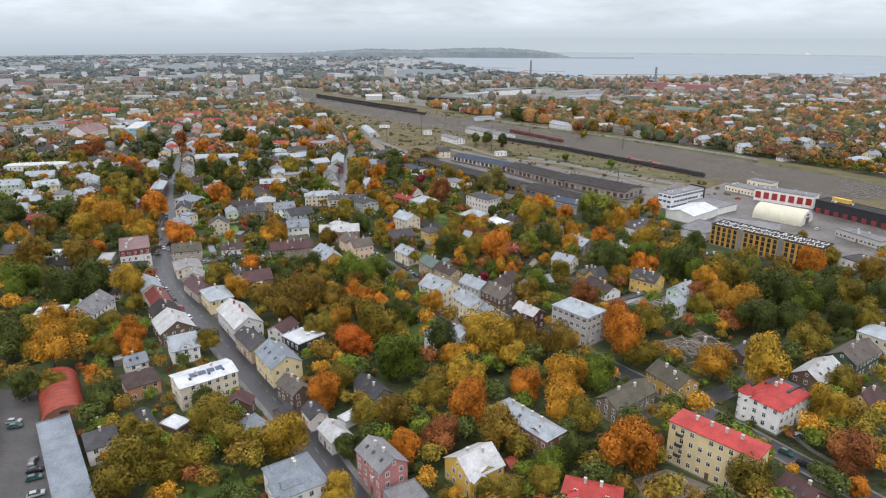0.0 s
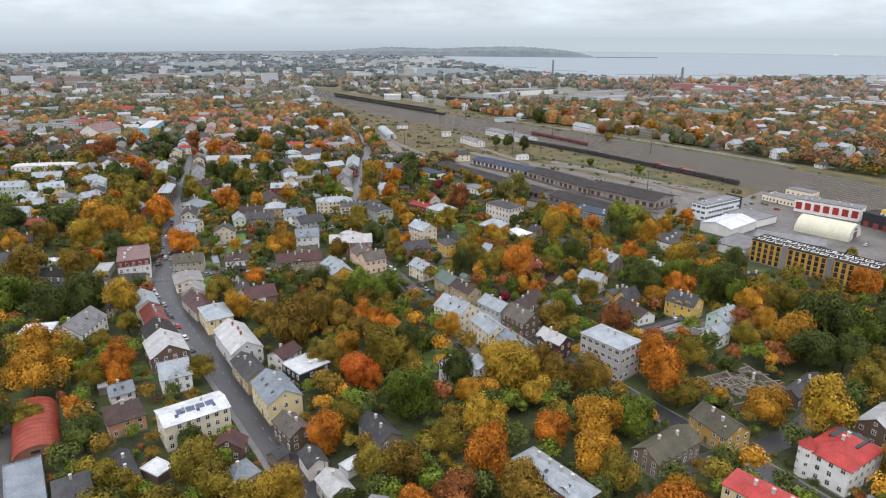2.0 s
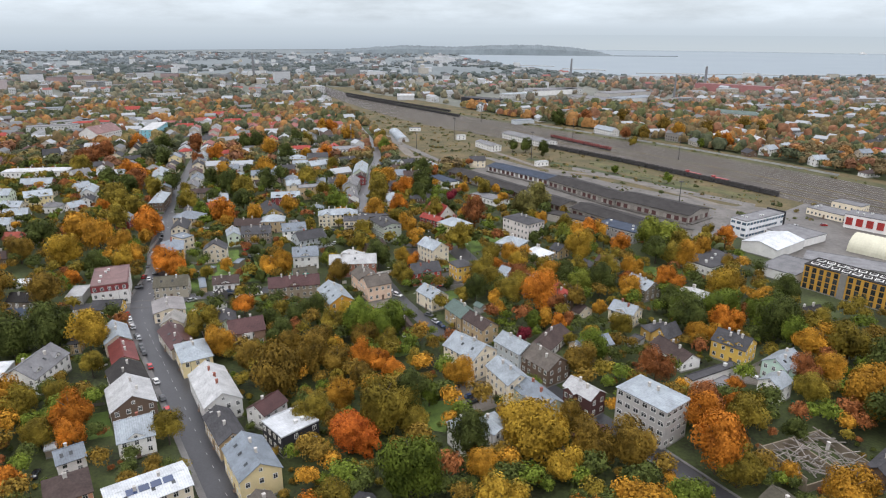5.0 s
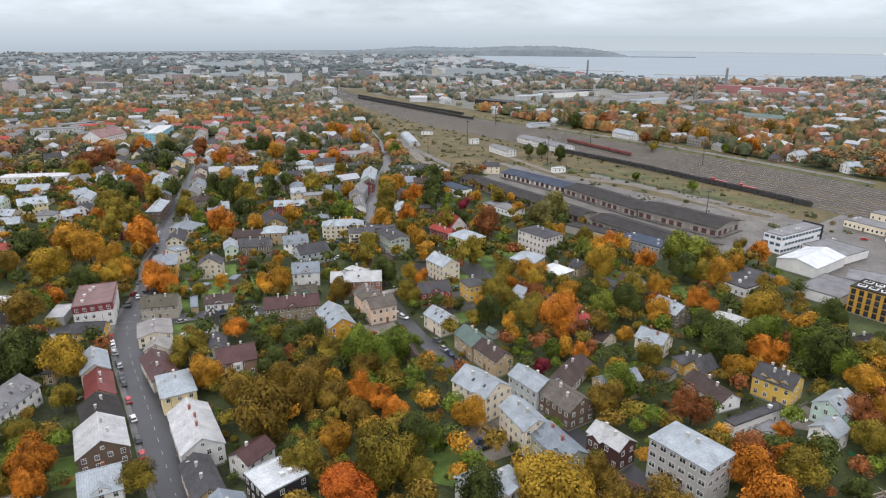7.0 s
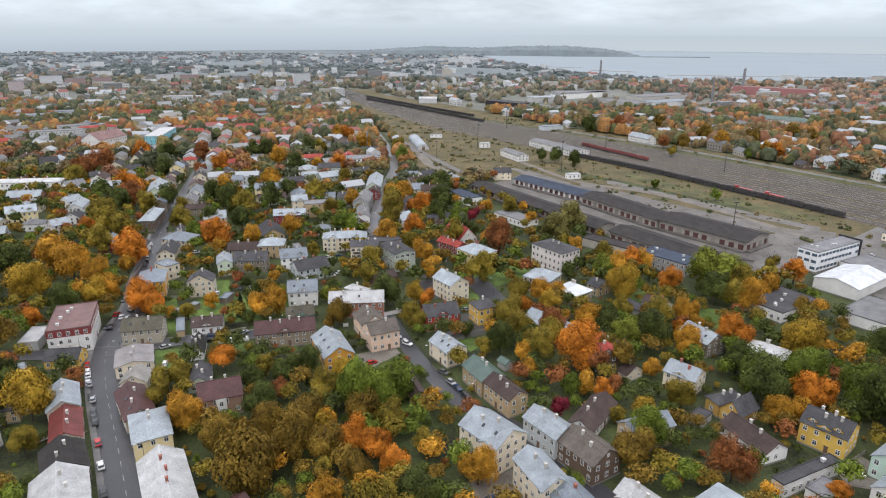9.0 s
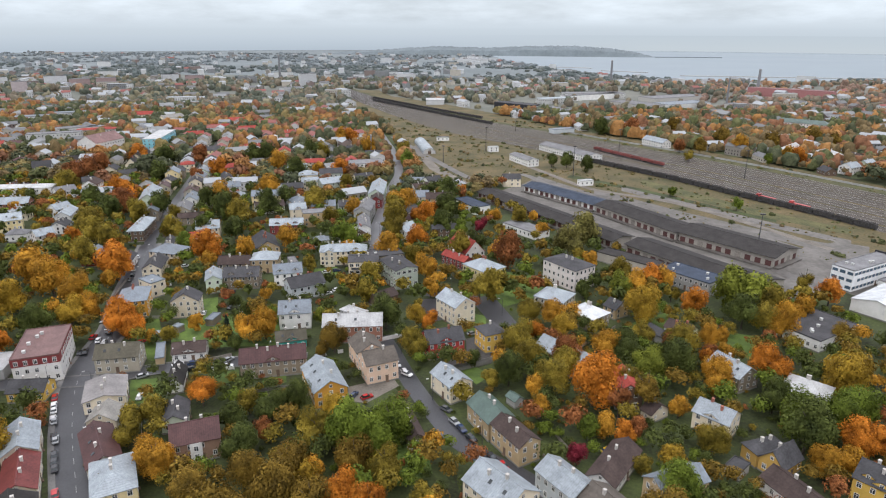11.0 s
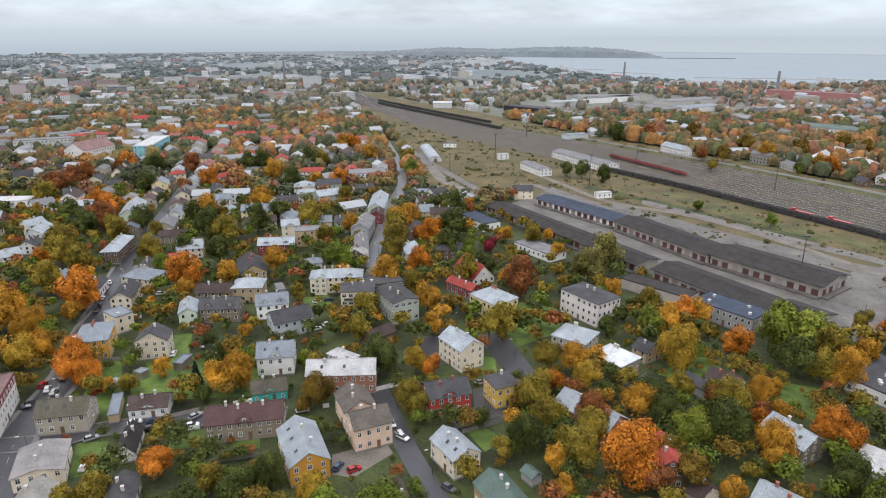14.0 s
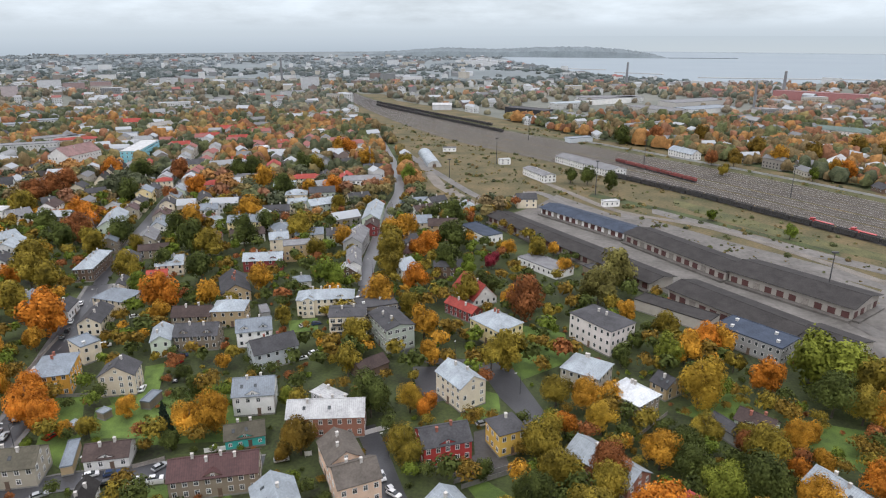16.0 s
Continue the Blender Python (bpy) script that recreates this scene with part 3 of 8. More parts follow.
def house(x, y, rot, L, D, h, roof, wall, rc, st, label, opt=""):
    opts = opt.split()
    root = tagged(new("house"), label, "house")
    root.matrix_world = pose(x, y, 0, 0, 0, rot)
    TAKEN.append((x, y, radians(rot), L / 2, D / 2))
    slope = 0.24 if "low" in opts else 1.05 if "steep" in opts else 0.62 if roof == "g" else 0.5
    rise = {"g": slope * D / 2, "h": slope * min(L, D) / 2, "f": 0.0, "w": 0.2 * D / 2}[roof]
    wm, rm = "wall_" + wall, "roof_" + rc
    far, glazed = y > 500, y > 400
    joined = Shape()

    def opening(mesh, m):
        """A window of its own, or on a far house one of the joined rest."""
        if not glazed or mesh is WIN_RIBBON or mesh is WIN_WIDE:
            part("window", mesh, root, at=m)
            return
        k = len(joined.v)
        joined.v += [tuple(m @ Vector(p)) for p in ((-0.65, -0.06, -0.1), (0.65, -0.06, -0.1), (0.65, -0.06, 1.5), (-0.65, -0.06, 1.5), (-0.5, -0.08, 0), (0.5, -0.08, 0), (0.5, -0.08, 1.4), (-0.5, -0.08, 1.4))]
        joined.f += [(k, k + 1, k + 2, k + 3), (k + 4, k + 5, k + 6, k + 7)]
        joined.m += [0, 1]
    facing = []
    for k, (nx, ny, half, span) in enumerate(((0, -1, D / 2, L), (1, 0, L / 2, D), (0, 1, D / 2, L), (-1, 0, L / 2, D))):
        wx = nx * math.cos(radians(rot)) - ny * math.sin(radians(rot))
        wy = nx * math.sin(radians(rot)) + ny * math.cos(radians(rot))
        facing.append((k, half, span, wy < 0.25 or (wy < 0.75 and wx * x < 0)))
    if roof in "gw":
        part("wall", gable_walls(L, D, h, rise).mesh("wall", wm), root)
        part("roof", gable_roof(L, D, h, rise, 1.4 if roof == "w" else 0.4).mesh("roof", rm), root)
    elif roof == "h":
        part("wall", Shape().box(-L / 2, -D / 2, 0, L / 2, D / 2, h).mesh("wall", wm), root)
        part("roof", hip_roof(L, D, h, rise, 0.4).mesh("roof", rm), root)
    else:
        part("wall", Shape().box(-L / 2, -D / 2, 0, L / 2, D / 2, h).mesh("wall", wm), root)
        s = Shape().box(-L / 2 - 0.15, -D / 2 - 0.15, h, L / 2 + 0.15, D / 2 + 0.15, h + 0.22)
        A, B, a, b, z0, z1 = L / 2 + 0.15, D / 2 + 0.15, L / 2 - 0.1, D / 2 - 0.1, h + 0.22, h + 0.45
        outer_ring, inner_ring = [(-A, -B), (A, -B), (A, B), (-A, B)], [(-a, -b), (a, -b), (a, b), (-a, b)]
        for i in range(4):
            (x0, y0), (x1, y1), (x2, y2), (x3, y3) = outer_ring[i], outer_ring[(i + 1) % 4], inner_ring[(i + 1) % 4], inner_ring[i]
            s.face(((x0, y0, z0), (x1, y1, z0), (x1, y1, z1), (x0, y0, z1)))
            s.face(((x0, y0, z1), (x1, y1, z1), (x2, y2, z1), (x3, y3, z1)))
            s.face(((x2, y2, z0), (x3, y3, z0), (x3, y3, z1), (x2, y2, z1)))
        part("roof", s.mesh("roof", rm), root)
        if not far and "n" not in opts:
            for _ in range(1 + int(L * D / 120)):
                part("roof_vent", VENT, root, at=pose(dice.uniform(-0.4, 0.4) * L, dice.uniform(-0.3, 0.3) * D, h + 0.22))
    if not far:
        part("plinth", Shape().box(-L / 2 - 0.06, -D / 2 - 0.06, 0, L / 2 + 0.06, D / 2 + 0.06, 0.55).mesh("plinth", "plinth"), root)
    if "redtop" in opts:
        s = Shape()
        s.box(-L / 2 - 0.12, -D / 2 - 0.12, h - 2.9, L / 2 + 0.12, D / 2 + 0.12, h - 0.02)
        part("top_storey", s.mesh("top_storey", "wall_darkred"), root, "dark red clad top storey")
    # openings
    if roof == "w":
        for k, half, span, seen in facing:
            if seen and span > 20:
                n = int(span / 5.2)
                for i in range(n):
                    u = -span / 2 + (i + 0.5) * span / n
                    part("loading_door", SHED_DARK if i % 4 != 2 else SHED_DOOR, root, at=pose(0, 0, 0, 0, 0, 90 * k) @ pose(u, -half - 0.03, 0))
                part("platform", Shape().box(-span / 2, -3.0, 0, span / 2, 0, 1.0).mesh("platform", "concrete_apron"), root,
                     "raised concrete loading platform", at=pose(0, 0, 0, 0, 0, 90 * k) @ pose(0, -half - 0.04, 0))
    elif "rp" in opts:
        n = 7
        for i in range(n):
            part("door_panel", PANEL_RED, root, at=pose(0, 0, 0, 0, 0, 180) @ pose(-L / 2 + (i + 0.5) * L / n, -D / 2 - 0.03, 1.2))
    elif "rd" in opts:
        for i in range(8):
            part("door_panel", DOOR_DARK, root, "dark red workshop door", at=pose(0, 0, 0, 0, 0, 180) @ pose(-L / 2 + (i + 0.5) * L / 8, -D / 2 - 0.03, 0.4))
    elif "af" in opts:
        for k, half, span, seen in facing:
            n = int(span / 3.1)
            for i in range(n):
                if k % 2 == 0 and i % 7 == 5:
                    part("stair_tower", Shape().box(-1.5, -0.5, 0, 1.5, 0, h + 0.6).mesh("stair_tower", "plinth"), root, at=pose(0, 0, 0, 0, 0, 90 * k) @ pose(-span / 2 + (i + 0.5) * span / n, -half, 0))
                    continue
                for j in range(st):
                    part("window", WIN_DARK, root, at=pose(0, 0, 0, 0, 0, 90 * k) @ pose(-span / 2 + (i + 0.5) * span / n, -half, 0.6 + j * 2.85))
    elif "n" not in opts:
        pitch = (h - 0.5) / st
        mesh = WIN_RIBBON if "rb" in opts else WIN_WIDE if ("b" in opts or wall in ("concrete",)) else WIN_SMALL if st == 1 and h < 4 else WIN
        step = 2.9 if mesh is WIN_RIBBON else 3.3 if far else 2.55
        for k, half, span, seen in facing:
            if not seen:
                continue
            turn = pose(0, 0, 0, 0, 0, 90 * k)
            n = max(1, int((span - 1.0) / step))
            for j in range(st):
                z = 0.55 + j * pitch + min(1.0, pitch - 1.9)
                for i in range(n):
                    if not far and j == 0 and k % 2 == 0 and i == n // 2 and n > 2:
                        part("door", DOOR, root, "wooden front door", at=turn @ pose(-span / 2 + (i + 0.5) * span / n, -half, 0.5))
                        continue
                    if dice.random() < 0.06:
                        continue
                    skin = 0.12 if "redtop" in opts and j == st - 1 else 0.0
                    opening(mesh, turn @ pose(-span / 2 + (i + 0.5) * span / n, -half - skin, z))
            if roof == "g" and k % 2 == 1 and rise > 2.3 and not far:
                part("window", WIN_SMALL, root, at=turn @ pose(0, -half, h + rise * 0.28))
            if "b" in opts and k in (0, 1):
                for j in range(1, st):
                    part("balcony", BALCONY, root, "balcony with a dark railing", at=turn @ pose(span * 0.28, -half, 0.5 + j * pitch))
                    part("balcony", BALCONY, root, "balcony with a dark railing", at=turn @ pose(-span * 0.28, -half, 0.5 + j * pitch))
            if "y" in opts and k % 2 == 0:
                for u in (-0.36, 0.36):
                    for j in range(1, st):
                        part("balcony", BALCONY_SMALL, root, "small balcony with a dark railing", at=turn @ pose(span * u, -half, 0.5 + j * pitch))
        if "t" in opts:
            part("stair_tower", Shape().box(-1.6, -0.5, 0, 1.6, 0, h - 0.3).mesh("stair_tower", "wall_white"), root, "white plastered stair bay", at=pose(0, -D / 2, 0))
            for j in range(2):
                part("window", WIN, root, at=pose(0, -D / 2 - 0.5, 1.6 + 2.6 * j))
    if joined.f:
        tagged(part("glazing", joined.mesh("glazing", "white_paint", "glass_dark"), root), kind="stuff")
    if "villa" in opts:
        part("roof_deck", Shape().box(L * 0.0, -D * 0.27, h, L * 0.40, D * 0.34, h + rise * 0.62).mesh("roof_deck", "roof_slate"), root, "flat grey roof deck")
        tower = part("turret", Shape().tube((0, 0, 0), (0, 0, h + 0.6), 2.3, 2.3, 10).mesh("turret", wm), root, "round corner turret", at=pose(TURRET[0] * (L / 2 - 1.0), TURRET[1] * (D / 2 - 1.0), 0))
        part("turret_roof", Shape().tube((0, 0, h + 0.6), (0, 0, h + 3.6), 2.7, 0.05, 10).mesh("turret_roof", rm), tower)
        for q in range(6):
            for j in range(st):
                part("window", WIN_SMALL, tower, at=pose(0, 0, 0, 0, 0, 60 * q) @ pose(0, -2.3, 1.4 + j * 2.9))
    for o in opts:
        if o.startswith("x"):
            # a gabled cross wing, x followed by its place along the front in tenths
            u, w, out = (int(o[1:]) - 5) / 10 * L, min(L * 0.36, 5.5), 1.4
            flip = 0 if math.cos(radians(rot)) > 0 else 180
            if flip:
                u = -u
            s = Shape()
            wr, y0 = w / 2 * slope, -D / 2 - out
            s.face(((-w / 2, y0, 0), (w / 2, y0, 0), (w / 2, y0, h), (0, y0, h + wr), (-w / 2, y0, h)))
            s.face(((w / 2, y0, 0), (w / 2, 0, 0), (w / 2, 0, h), (w / 2, y0, h)))
            s.face(((-w / 2, 0, 0), (-w / 2, y0, 0), (-w / 2, y0, h), (-w / 2, 0, h)))
            wing = part("cross_wing", s.mesh("cross_wing", wm), root, at=pose(0, 0, 0, 0, 0, flip) @ pose(u if not flip else -u, 0, 0))
            s, e = Shape(), 0.35
            low = h - e * slope + 0.06
            s.slab(((-w / 2 - e, y0 - e, low), (0, y0 - e, h + wr + 0.06), (0, 0, h + wr + 0.06), (-w / 2 - e, 0, low))[::-1], 0.15)
            s.slab(((0, y0 - e, h + wr + 0.06), (w / 2 + e, y0 - e, low), (w / 2 + e, 0, low), (0, 0, h + wr + 0.06))[::-1], 0.15)
            part("wing_roof", s.mesh("wing_roof", rm), wing)
            for j in range(st):
                for q in (-0.25, 0.25):
                    part("window", WIN, wing, at=pose(q * w, y0, 1.4 + j * (h - 0.5) / st))
    if "solar" in label:
        for u in (-0.2, -0.05, 0.1, 0.25):
            part("solar_panel", SOLAR, root, "dark blue solar panel", at=pose(u * L, -D * 0.13, h + rise * 0.74 + 0.1, math.degrees(math.atan(slope)), 0, 0))
    if "af" in opts:
        for q in range(26):
            part("roof_panel", ROOF_FRAME, root, "white framed roof panel", at=pose(-L / 2 + 3 + (q % 13) * (L - 6) / 12, (-0.24, 0.2)[q // 13] * D, h + 0.25, 0, 0, (q % 3) * 8))
    # roof furniture
    if roof in "gh" and "n" not in opts and wall != "shedwall":
        stack = CHIMNEY_RED if dice.random() < 0.1 or "red chimneys" in label else CHIMNEY
        n = 1 if y > 620 else 4 if "four white" in label else 3 if "red chimneys" in label else 1 if L < 10 else 2 if L < 22 else 4
        reach = L * 0.32 if roof == "g" else max(L - D, 0) / 2 + 0.3
        for i in range(n):
            u = (i + 0.5) / n * 2 - 1 if n > 1 else dice.uniform(-0.5, 0.5)
            v = dice.uniform(-0.18, 0.18) * D if roof == "g" else 0
            part("chimney", stack, root, at=pose(u * reach, v, h + rise - abs(v) * slope + 0.2))
        side = 1 if math.cos(radians(rot)) > 0 else -1
        if "d2" in opts or "c" in opts:
            spots = ([-0.27, 0.27] if "d2" in opts else []) + ([0.0] if "c" in opts else [])
            for u in spots:
                w = 1.5 if u else 2.2
                dz = h if not u else h + rise * 0.22
                dh = rise * (0.42 if u else 0.5)
                y0 = D / 2 * 0.96 if not u else D / 2 * 0.80
                s = Shape()
                s.face(((-w, -y0, dz - 0.3), (w, -y0, dz - 0.3), (w, -y0, dz + dh * 0.35), (0, -y0, dz + dh), (-w, -y0, dz + dh * 0.35)))
                s.face(((w, -y0, dz - 0.3), (w, 0, dz - 0.3), (w, 0, dz + dh * 0.35), (w, -y0, dz + dh * 0.35)))
                s.face(((-w, 0, dz - 0.3), (-w, -y0, dz - 0.3), (-w, -y0, dz + dh * 0.35), (-w, 0, dz + dh * 0.35)))
                body = part("dormer", s.mesh("dormer", wm), root, at=pose(u * L, 0, 0, 0, 0, 0 if side > 0 else 180))
                s = Shape()
                o = 0.25
                s.slab(((-w - o, -y0 - o, dz + dh * 0.35 - 0.12), (0, -y0 - o, dz + dh + 0.1), (0, 0, dz + dh + 0.1), (-w - o, 0, dz + dh * 0.35 - 0.12))[::-1], 0.12)
                s.slab(((0, -y0 - o, dz + dh + 0.1), (w + o, -y0 - o, dz + dh * 0.35 - 0.12), (w + o, 0, dz + dh * 0.35 - 0.12), (0, 0, dz + dh + 0.1))[::-1], 0.12)
                part("dormer_roof", s.mesh("dormer_roof", rm), body)
                part("window", WIN_SMALL, body, at=pose(0, -y0, dz - 0.15 + dh * 0.1))
        if "s" in opts or (dice.random() < 0.3 and not far and roof == "g" and "steep" not in opts):
            ang = math.degrees(math.atan(slope))
            for u in (-0.28, 0.05, 0.3)[:2 + ("s" in opts)]:
                part("skylight", SKYLIGHT, root, at=pose(u * L, 0, 0, 0, 0, 0 if side > 0 else 180) @ pose(0, -D / 4, h + rise / 2 + 0.08, ang, 0, 0))
    return root


SOLAR = Shape().box(-1.25, -1.0, 0.05, 1.25, 1.0, 0.14).mesh("solar_panel", "car_blue")
ROOF_FRAME = Shape().box(-1.7, -1.5, 0, 1.7, 1.5, 0.3).box(-1.3, -1.1, 0.3, 1.3, 1.1, 0.34, 1).mesh("roof_panel", "white_paint", "roof_dark")
VENT = Shape().box(-0.5, -0.5, 0, 0.5, 0.5, 0.9).box(-0.6, -0.6, 0.9, 0.6, 0.6, 1.0).mesh("roof_vent", "wall_lightgrey")
SHED_DOOR = Shape().box(-1.6, -0.12, 1.05, 1.6, 0, 3.9).box(-1.75, -0.16, 3.9, 1.75, 0, 4.1).mesh("loading_door", "wood_grey")
SHED_DARK = Shape().box(-1.6, -0.12, 1.05, 1.6, 0, 3.7).box(-1.75, -0.16, 3.7, 1.75, 0, 3.9).mesh("loading_door", "wall_maroon")
DOOR_DARK = Shape().box(-1.6, -0.15, 0, 1.6, 0, 3.4).box(-1.75, -0.2, 3.4, 1.75, 0, 3.6).mesh("door_panel", "wall_darkred")
PANEL_RED = Shape().box(-1.9, -0.2, 1.4, 1.9, 0, 6.2).box(-1.9, -0.22, 3.7, 1.9, -0.2, 3.85).mesh("door_panel", "roof_crimson")
BALCONY = Shape().box(-1.8, -1.4, -0.15, 1.8, 0, 0).box(-1.8, -1.4, 0, 1.8, -1.34, 1.0, 1).box(-1.8, -1.34, 0, -1.74, 0, 1.0, 1).box(1.74, -1.34, 0, 1.8, 0, 1.0, 1).mesh("balcony", "wall_grey", "metal_dark")
BALCONY_SMALL = Shape().box(-1.0, -0.9, -0.12, 1.0, 0, 0).box(-1.0, -0.9, 0, 1.0, -0.84, 0.95, 1).box(-1.0, -0.84, 0, -0.94, 0, 0.95, 1).box(0.94, -0.84, 0, 1.0, 0, 0.95, 1).mesh("balcony", "wall_grey", "metal_dark")


def vault(x, y, rot, L, D, mat, label):
    root = tagged(new("hall"), label, "hall")
    root.matrix_world = pose(x, y, 0, 0, 0, rot)
    TAKEN.append((x, y, radians(rot), L / 2, D / 2))
    n, top = 18, D * 0.46
    ring = [(-D / 2 * math.cos(math.pi * i / n), top * math.sin(math.pi * i / n) ** 0.8) for i in range(n + 1)]
    m = mat if mat == "canvas" else "roof_" + mat
    top = min(top, 9.0)
    ring = [(a, b / (D * 0.46) * top) for a, b in ring]
    s = Shape()
    ribs = max(3, int(L / 2.4)) * 3
    for k in range(ribs + 1):
        u, f = -L / 2 + L * k / ribs, 1.02 if k % 3 == 0 else 1.0
        s.v += [(u, a * f, b * f) for a, b in ring]
    for k in range(ribs):
        for i in range(n):
            q = k * (n + 1) + i
            s.f.append((q, q + 1, q + n + 2, q + n + 1))
            s.m.append(0)
    part("barrel_roof", s.mesh("barrel_roof", m), root)
    wallm = "wall_redbrick" if mat == "redmetal" else "wall_lightgrey"
    for side in (-1, 1):
        s = Shape()
        s.face([(side * (L / 2 - 0.3), a * 0.99, b * 0.99) for a, b in ring][::side])
        part("end_wall", s.mesh("end_wall", wallm), root)
        part("door", Shape().box(-0.15, -D * 0.13, 0, 0.15, D * 0.13, top * 0.5).mesh("door", "wall_brown"), root, at=pose(side * (L / 2 - 0.2), 0, 0))
        part("window", Shape().box(-0.12, -D * 0.09, 0, 0.12, D * 0.09, top * 0.12).mesh("window", "glass_dark"), root, at=pose(side * (L / 2 - 0.2), 0, top * 0.62))


house(-212.9, 494.4, 104, 28.0, 8.9, 7, "h", "brown", "steel", 2, "brown timber house with a pale steel hipped roof")
house(-175.3, 454.6, 168, 16.2, 12.9, 6, "h", "beige", "bluegrey", 2, "beige corner house with a blue-grey roof")
house(-171.6, 432.7, 105, 17.0, 8.9, 6, "g", "cream", "slate", 2, "cream gabled house with a slate-grey roof")
house(-159.6, 407.3, 59, 7.2, 10.3, 7.5, "f", "cream", "bluegrey", 2, "cream flat-roofed house beside the street")
house(-156.6, 387.2, 112, 16.1, 11.5, 8.5, "h", "orange", "bluegrey", 3, "orange plastered house with a blue-grey roof")
house(-133.0, 387.2, 104, 8.8, 11.4, 8, "g", "beige", "slate", 3, "beige plastered house with a dark gabled roof")
house(-134.0, 416.8, 113, 13.3, 7.1, 7, "g", "palegreen", "steel", 2, "pale green gabled house with a steel roof")
house(-121.9, 422.1, 11, 16.4, 10.3, 6.5, "g", "greybrown", "slate", 2, "grey-brown timber house with two roof dormers", "d2")
house(-132.4, 439.5, 10, 15.7, 9.3, 6, "g", "greybrown", "brown", 2, "grey-brown timber house with a brown roof")
house(-118.3, 444.2, 10, 13.5, 11.3, 7.5, "h", "tan", "steel", 2, "tan house with a pale steel hipped roof")
house(-173.1, 498.1, 19, 13.2, 11.3, 6, "g", "beige", "steel", 2, "beige house with a long row of attic windows", "d2")
house(-173.6, 485.4, 23, 9.3, 7.3, 4, "g", "white", "red", 1, "small white house with a red roof")
house(-183.7, 471.5, 110, 11.4, 4.8, 5, "g", "beige", "slate", 1, "small beige gabled house")
house(-212.3, 445.1, 96, 11.9, 8.2, 6, "g", "darkred", "bluegrey", 2, "dark red house with a blue-grey roof")
house(-192.1, 442.0, 106, 12.9, 6.6, 5, "g", "white", "slate", 1, "low white house with a slate roof")
house(-114.1, 349.9, 17, 11.8, 8.3, 4, "g", "white", "brown", 1, "low white house with a brown roof and centre gable", "c")
house(-125.2, 348.4, 115, 13.1, 3.0, 3, "f", "tan", "bluegrey", 1, "long low shed with a blue-grey roof", "n")
house(-79.2, 343.2, 17, 22.8, 10.3, 6.5, "g", "greybrown", "maroon", 2, "long grey-brown timber house with a maroon roof", "c")
house(-80.8, 458.8, 11, 24.3, 10.3, 8, "h", "cream", "steel", 3, "cream three-storey house with a steel roof", "d2 x2")
house(-65.2, 436.3, 10, 14.3, 11.3, 11, "g", "cream", "slate", 3, "cream wing of a modern apartment house with balconies", "low b")
house(-56.8, 450.3, 26, 16.1, 11.3, 9.4, "f", "greybrown", "slate", 3, "middle wing of a modern apartment house with dark balconies", "b")
house(-47.2, 432.9, 124, 18.6, 11.6, 10, "g", "sage", "slate", 3, "sage green wing of a modern apartment house", "low b")
house(-101.2, 427.4, 20, 13.3, 10.3, 7, "g", "white", "bluegrey", 2, "white villa with a grey mansard roof", "d2")
house(-88.4, 412.6, 37, 16.2, 10.9, 7, "g", "greyblue", "slate", 2, "grey timber house with a slate roof and balconies")
house(-100.6, 486.3, 20, 8.3, 7.3, 4, "h", "white", "bluegrey", 1, "small white house with a hipped roof")
house(-106.7, 451.9, 30, 3.6, 9.3, 3, "f", "grey", "grey", 1, "small flat-roofed garden shed", "n")
house(-129.2, 473.9, 117, 22.6, 12.6, 5, "g", "tan", "slate", 2, "tan gabled timber house")
house(-128.1, 508.8, 13, 19.7, 9.3, 6, "g", "darkred", "steel", 2, "dark red house with twin gables and a pale roof", "d2")
house(-115.4, 525.8, 20, 15.0, 10.3, 9, "f", "tan", "grey", 3, "tan brick apartment house")
house(-79.8, 498.5, 93, 12.2, 8.9, 6, "g", "brown", "white", 2, "brown house with a whitish metal roof")
house(-54.0, 504.1, 51, 10.6, 11.3, 6, "g", "white", "steel", 2, "white house with a pale blue roof")
house(-83.1, 381.9, 14, 12.8, 11.3, 7.5, "g", "white", "bluegrey", 2, "white villa with a slate-blue roof and centre gable", "c")
house(-79.4, 363.4, 22, 11.3, 8.3, 3.8, "g", "turquoise", "olive", 1, "turquoise cottage with a mossy brown roof", "c")
house(-56.2, 371.8, 9, 23.2, 10.3, 7.5, "g", "redbrick", "white", 2, "long red-brown house with a pale metal roof")
house(-56.8, 376.6, 60, 5.3, 10.3, 10, "h", "grey", "white", 3, "tall house with a bright metal hipped roof", "x5")
house(-19.3, 362.6, 22, 14.2, 10.3, 7, "g", "red", "slate", 2, "red timber house with a slate roof and centre gable", "c")
house(-5.7, 439.9, 135, 16.5, 13.4, 8, "h", "paleyellow", "steel", 2, "pale yellow house with a pale blue hipped roof")
house(35.7, 439.8, 131, 21.1, 13.8, 11, "h", "palepink", "slate", 3, "pale three-storey apartment house with a dark hipped roof", "low")
house(26.6, 407.7, 150, 13.8, 12.8, 7, "h", "greybeige", "steel", 2, "grey-beige house with a steel hipped roof")
house(39.8, 393.5, 134, 13.2, 11.3, 6, "h", "greybrown", "bright", 2, "grey-brown house with a bright white metal roof")
house(52.7, 403.0, 129, 6.7, 8.2, 5, "g", "tan", "slate", 2, "tan house with a slate roof")
house(-16.7, 480.5, 122, 20.3, 11.8, 3.5, "g", "white", "red", 1, "white cottage with a steep red roof", "steep")
house(-20.3, 459.4, 139, 16.5, 6.5, 5, "g", "darkred", "red", 2, "dark red house with a red metal roof")
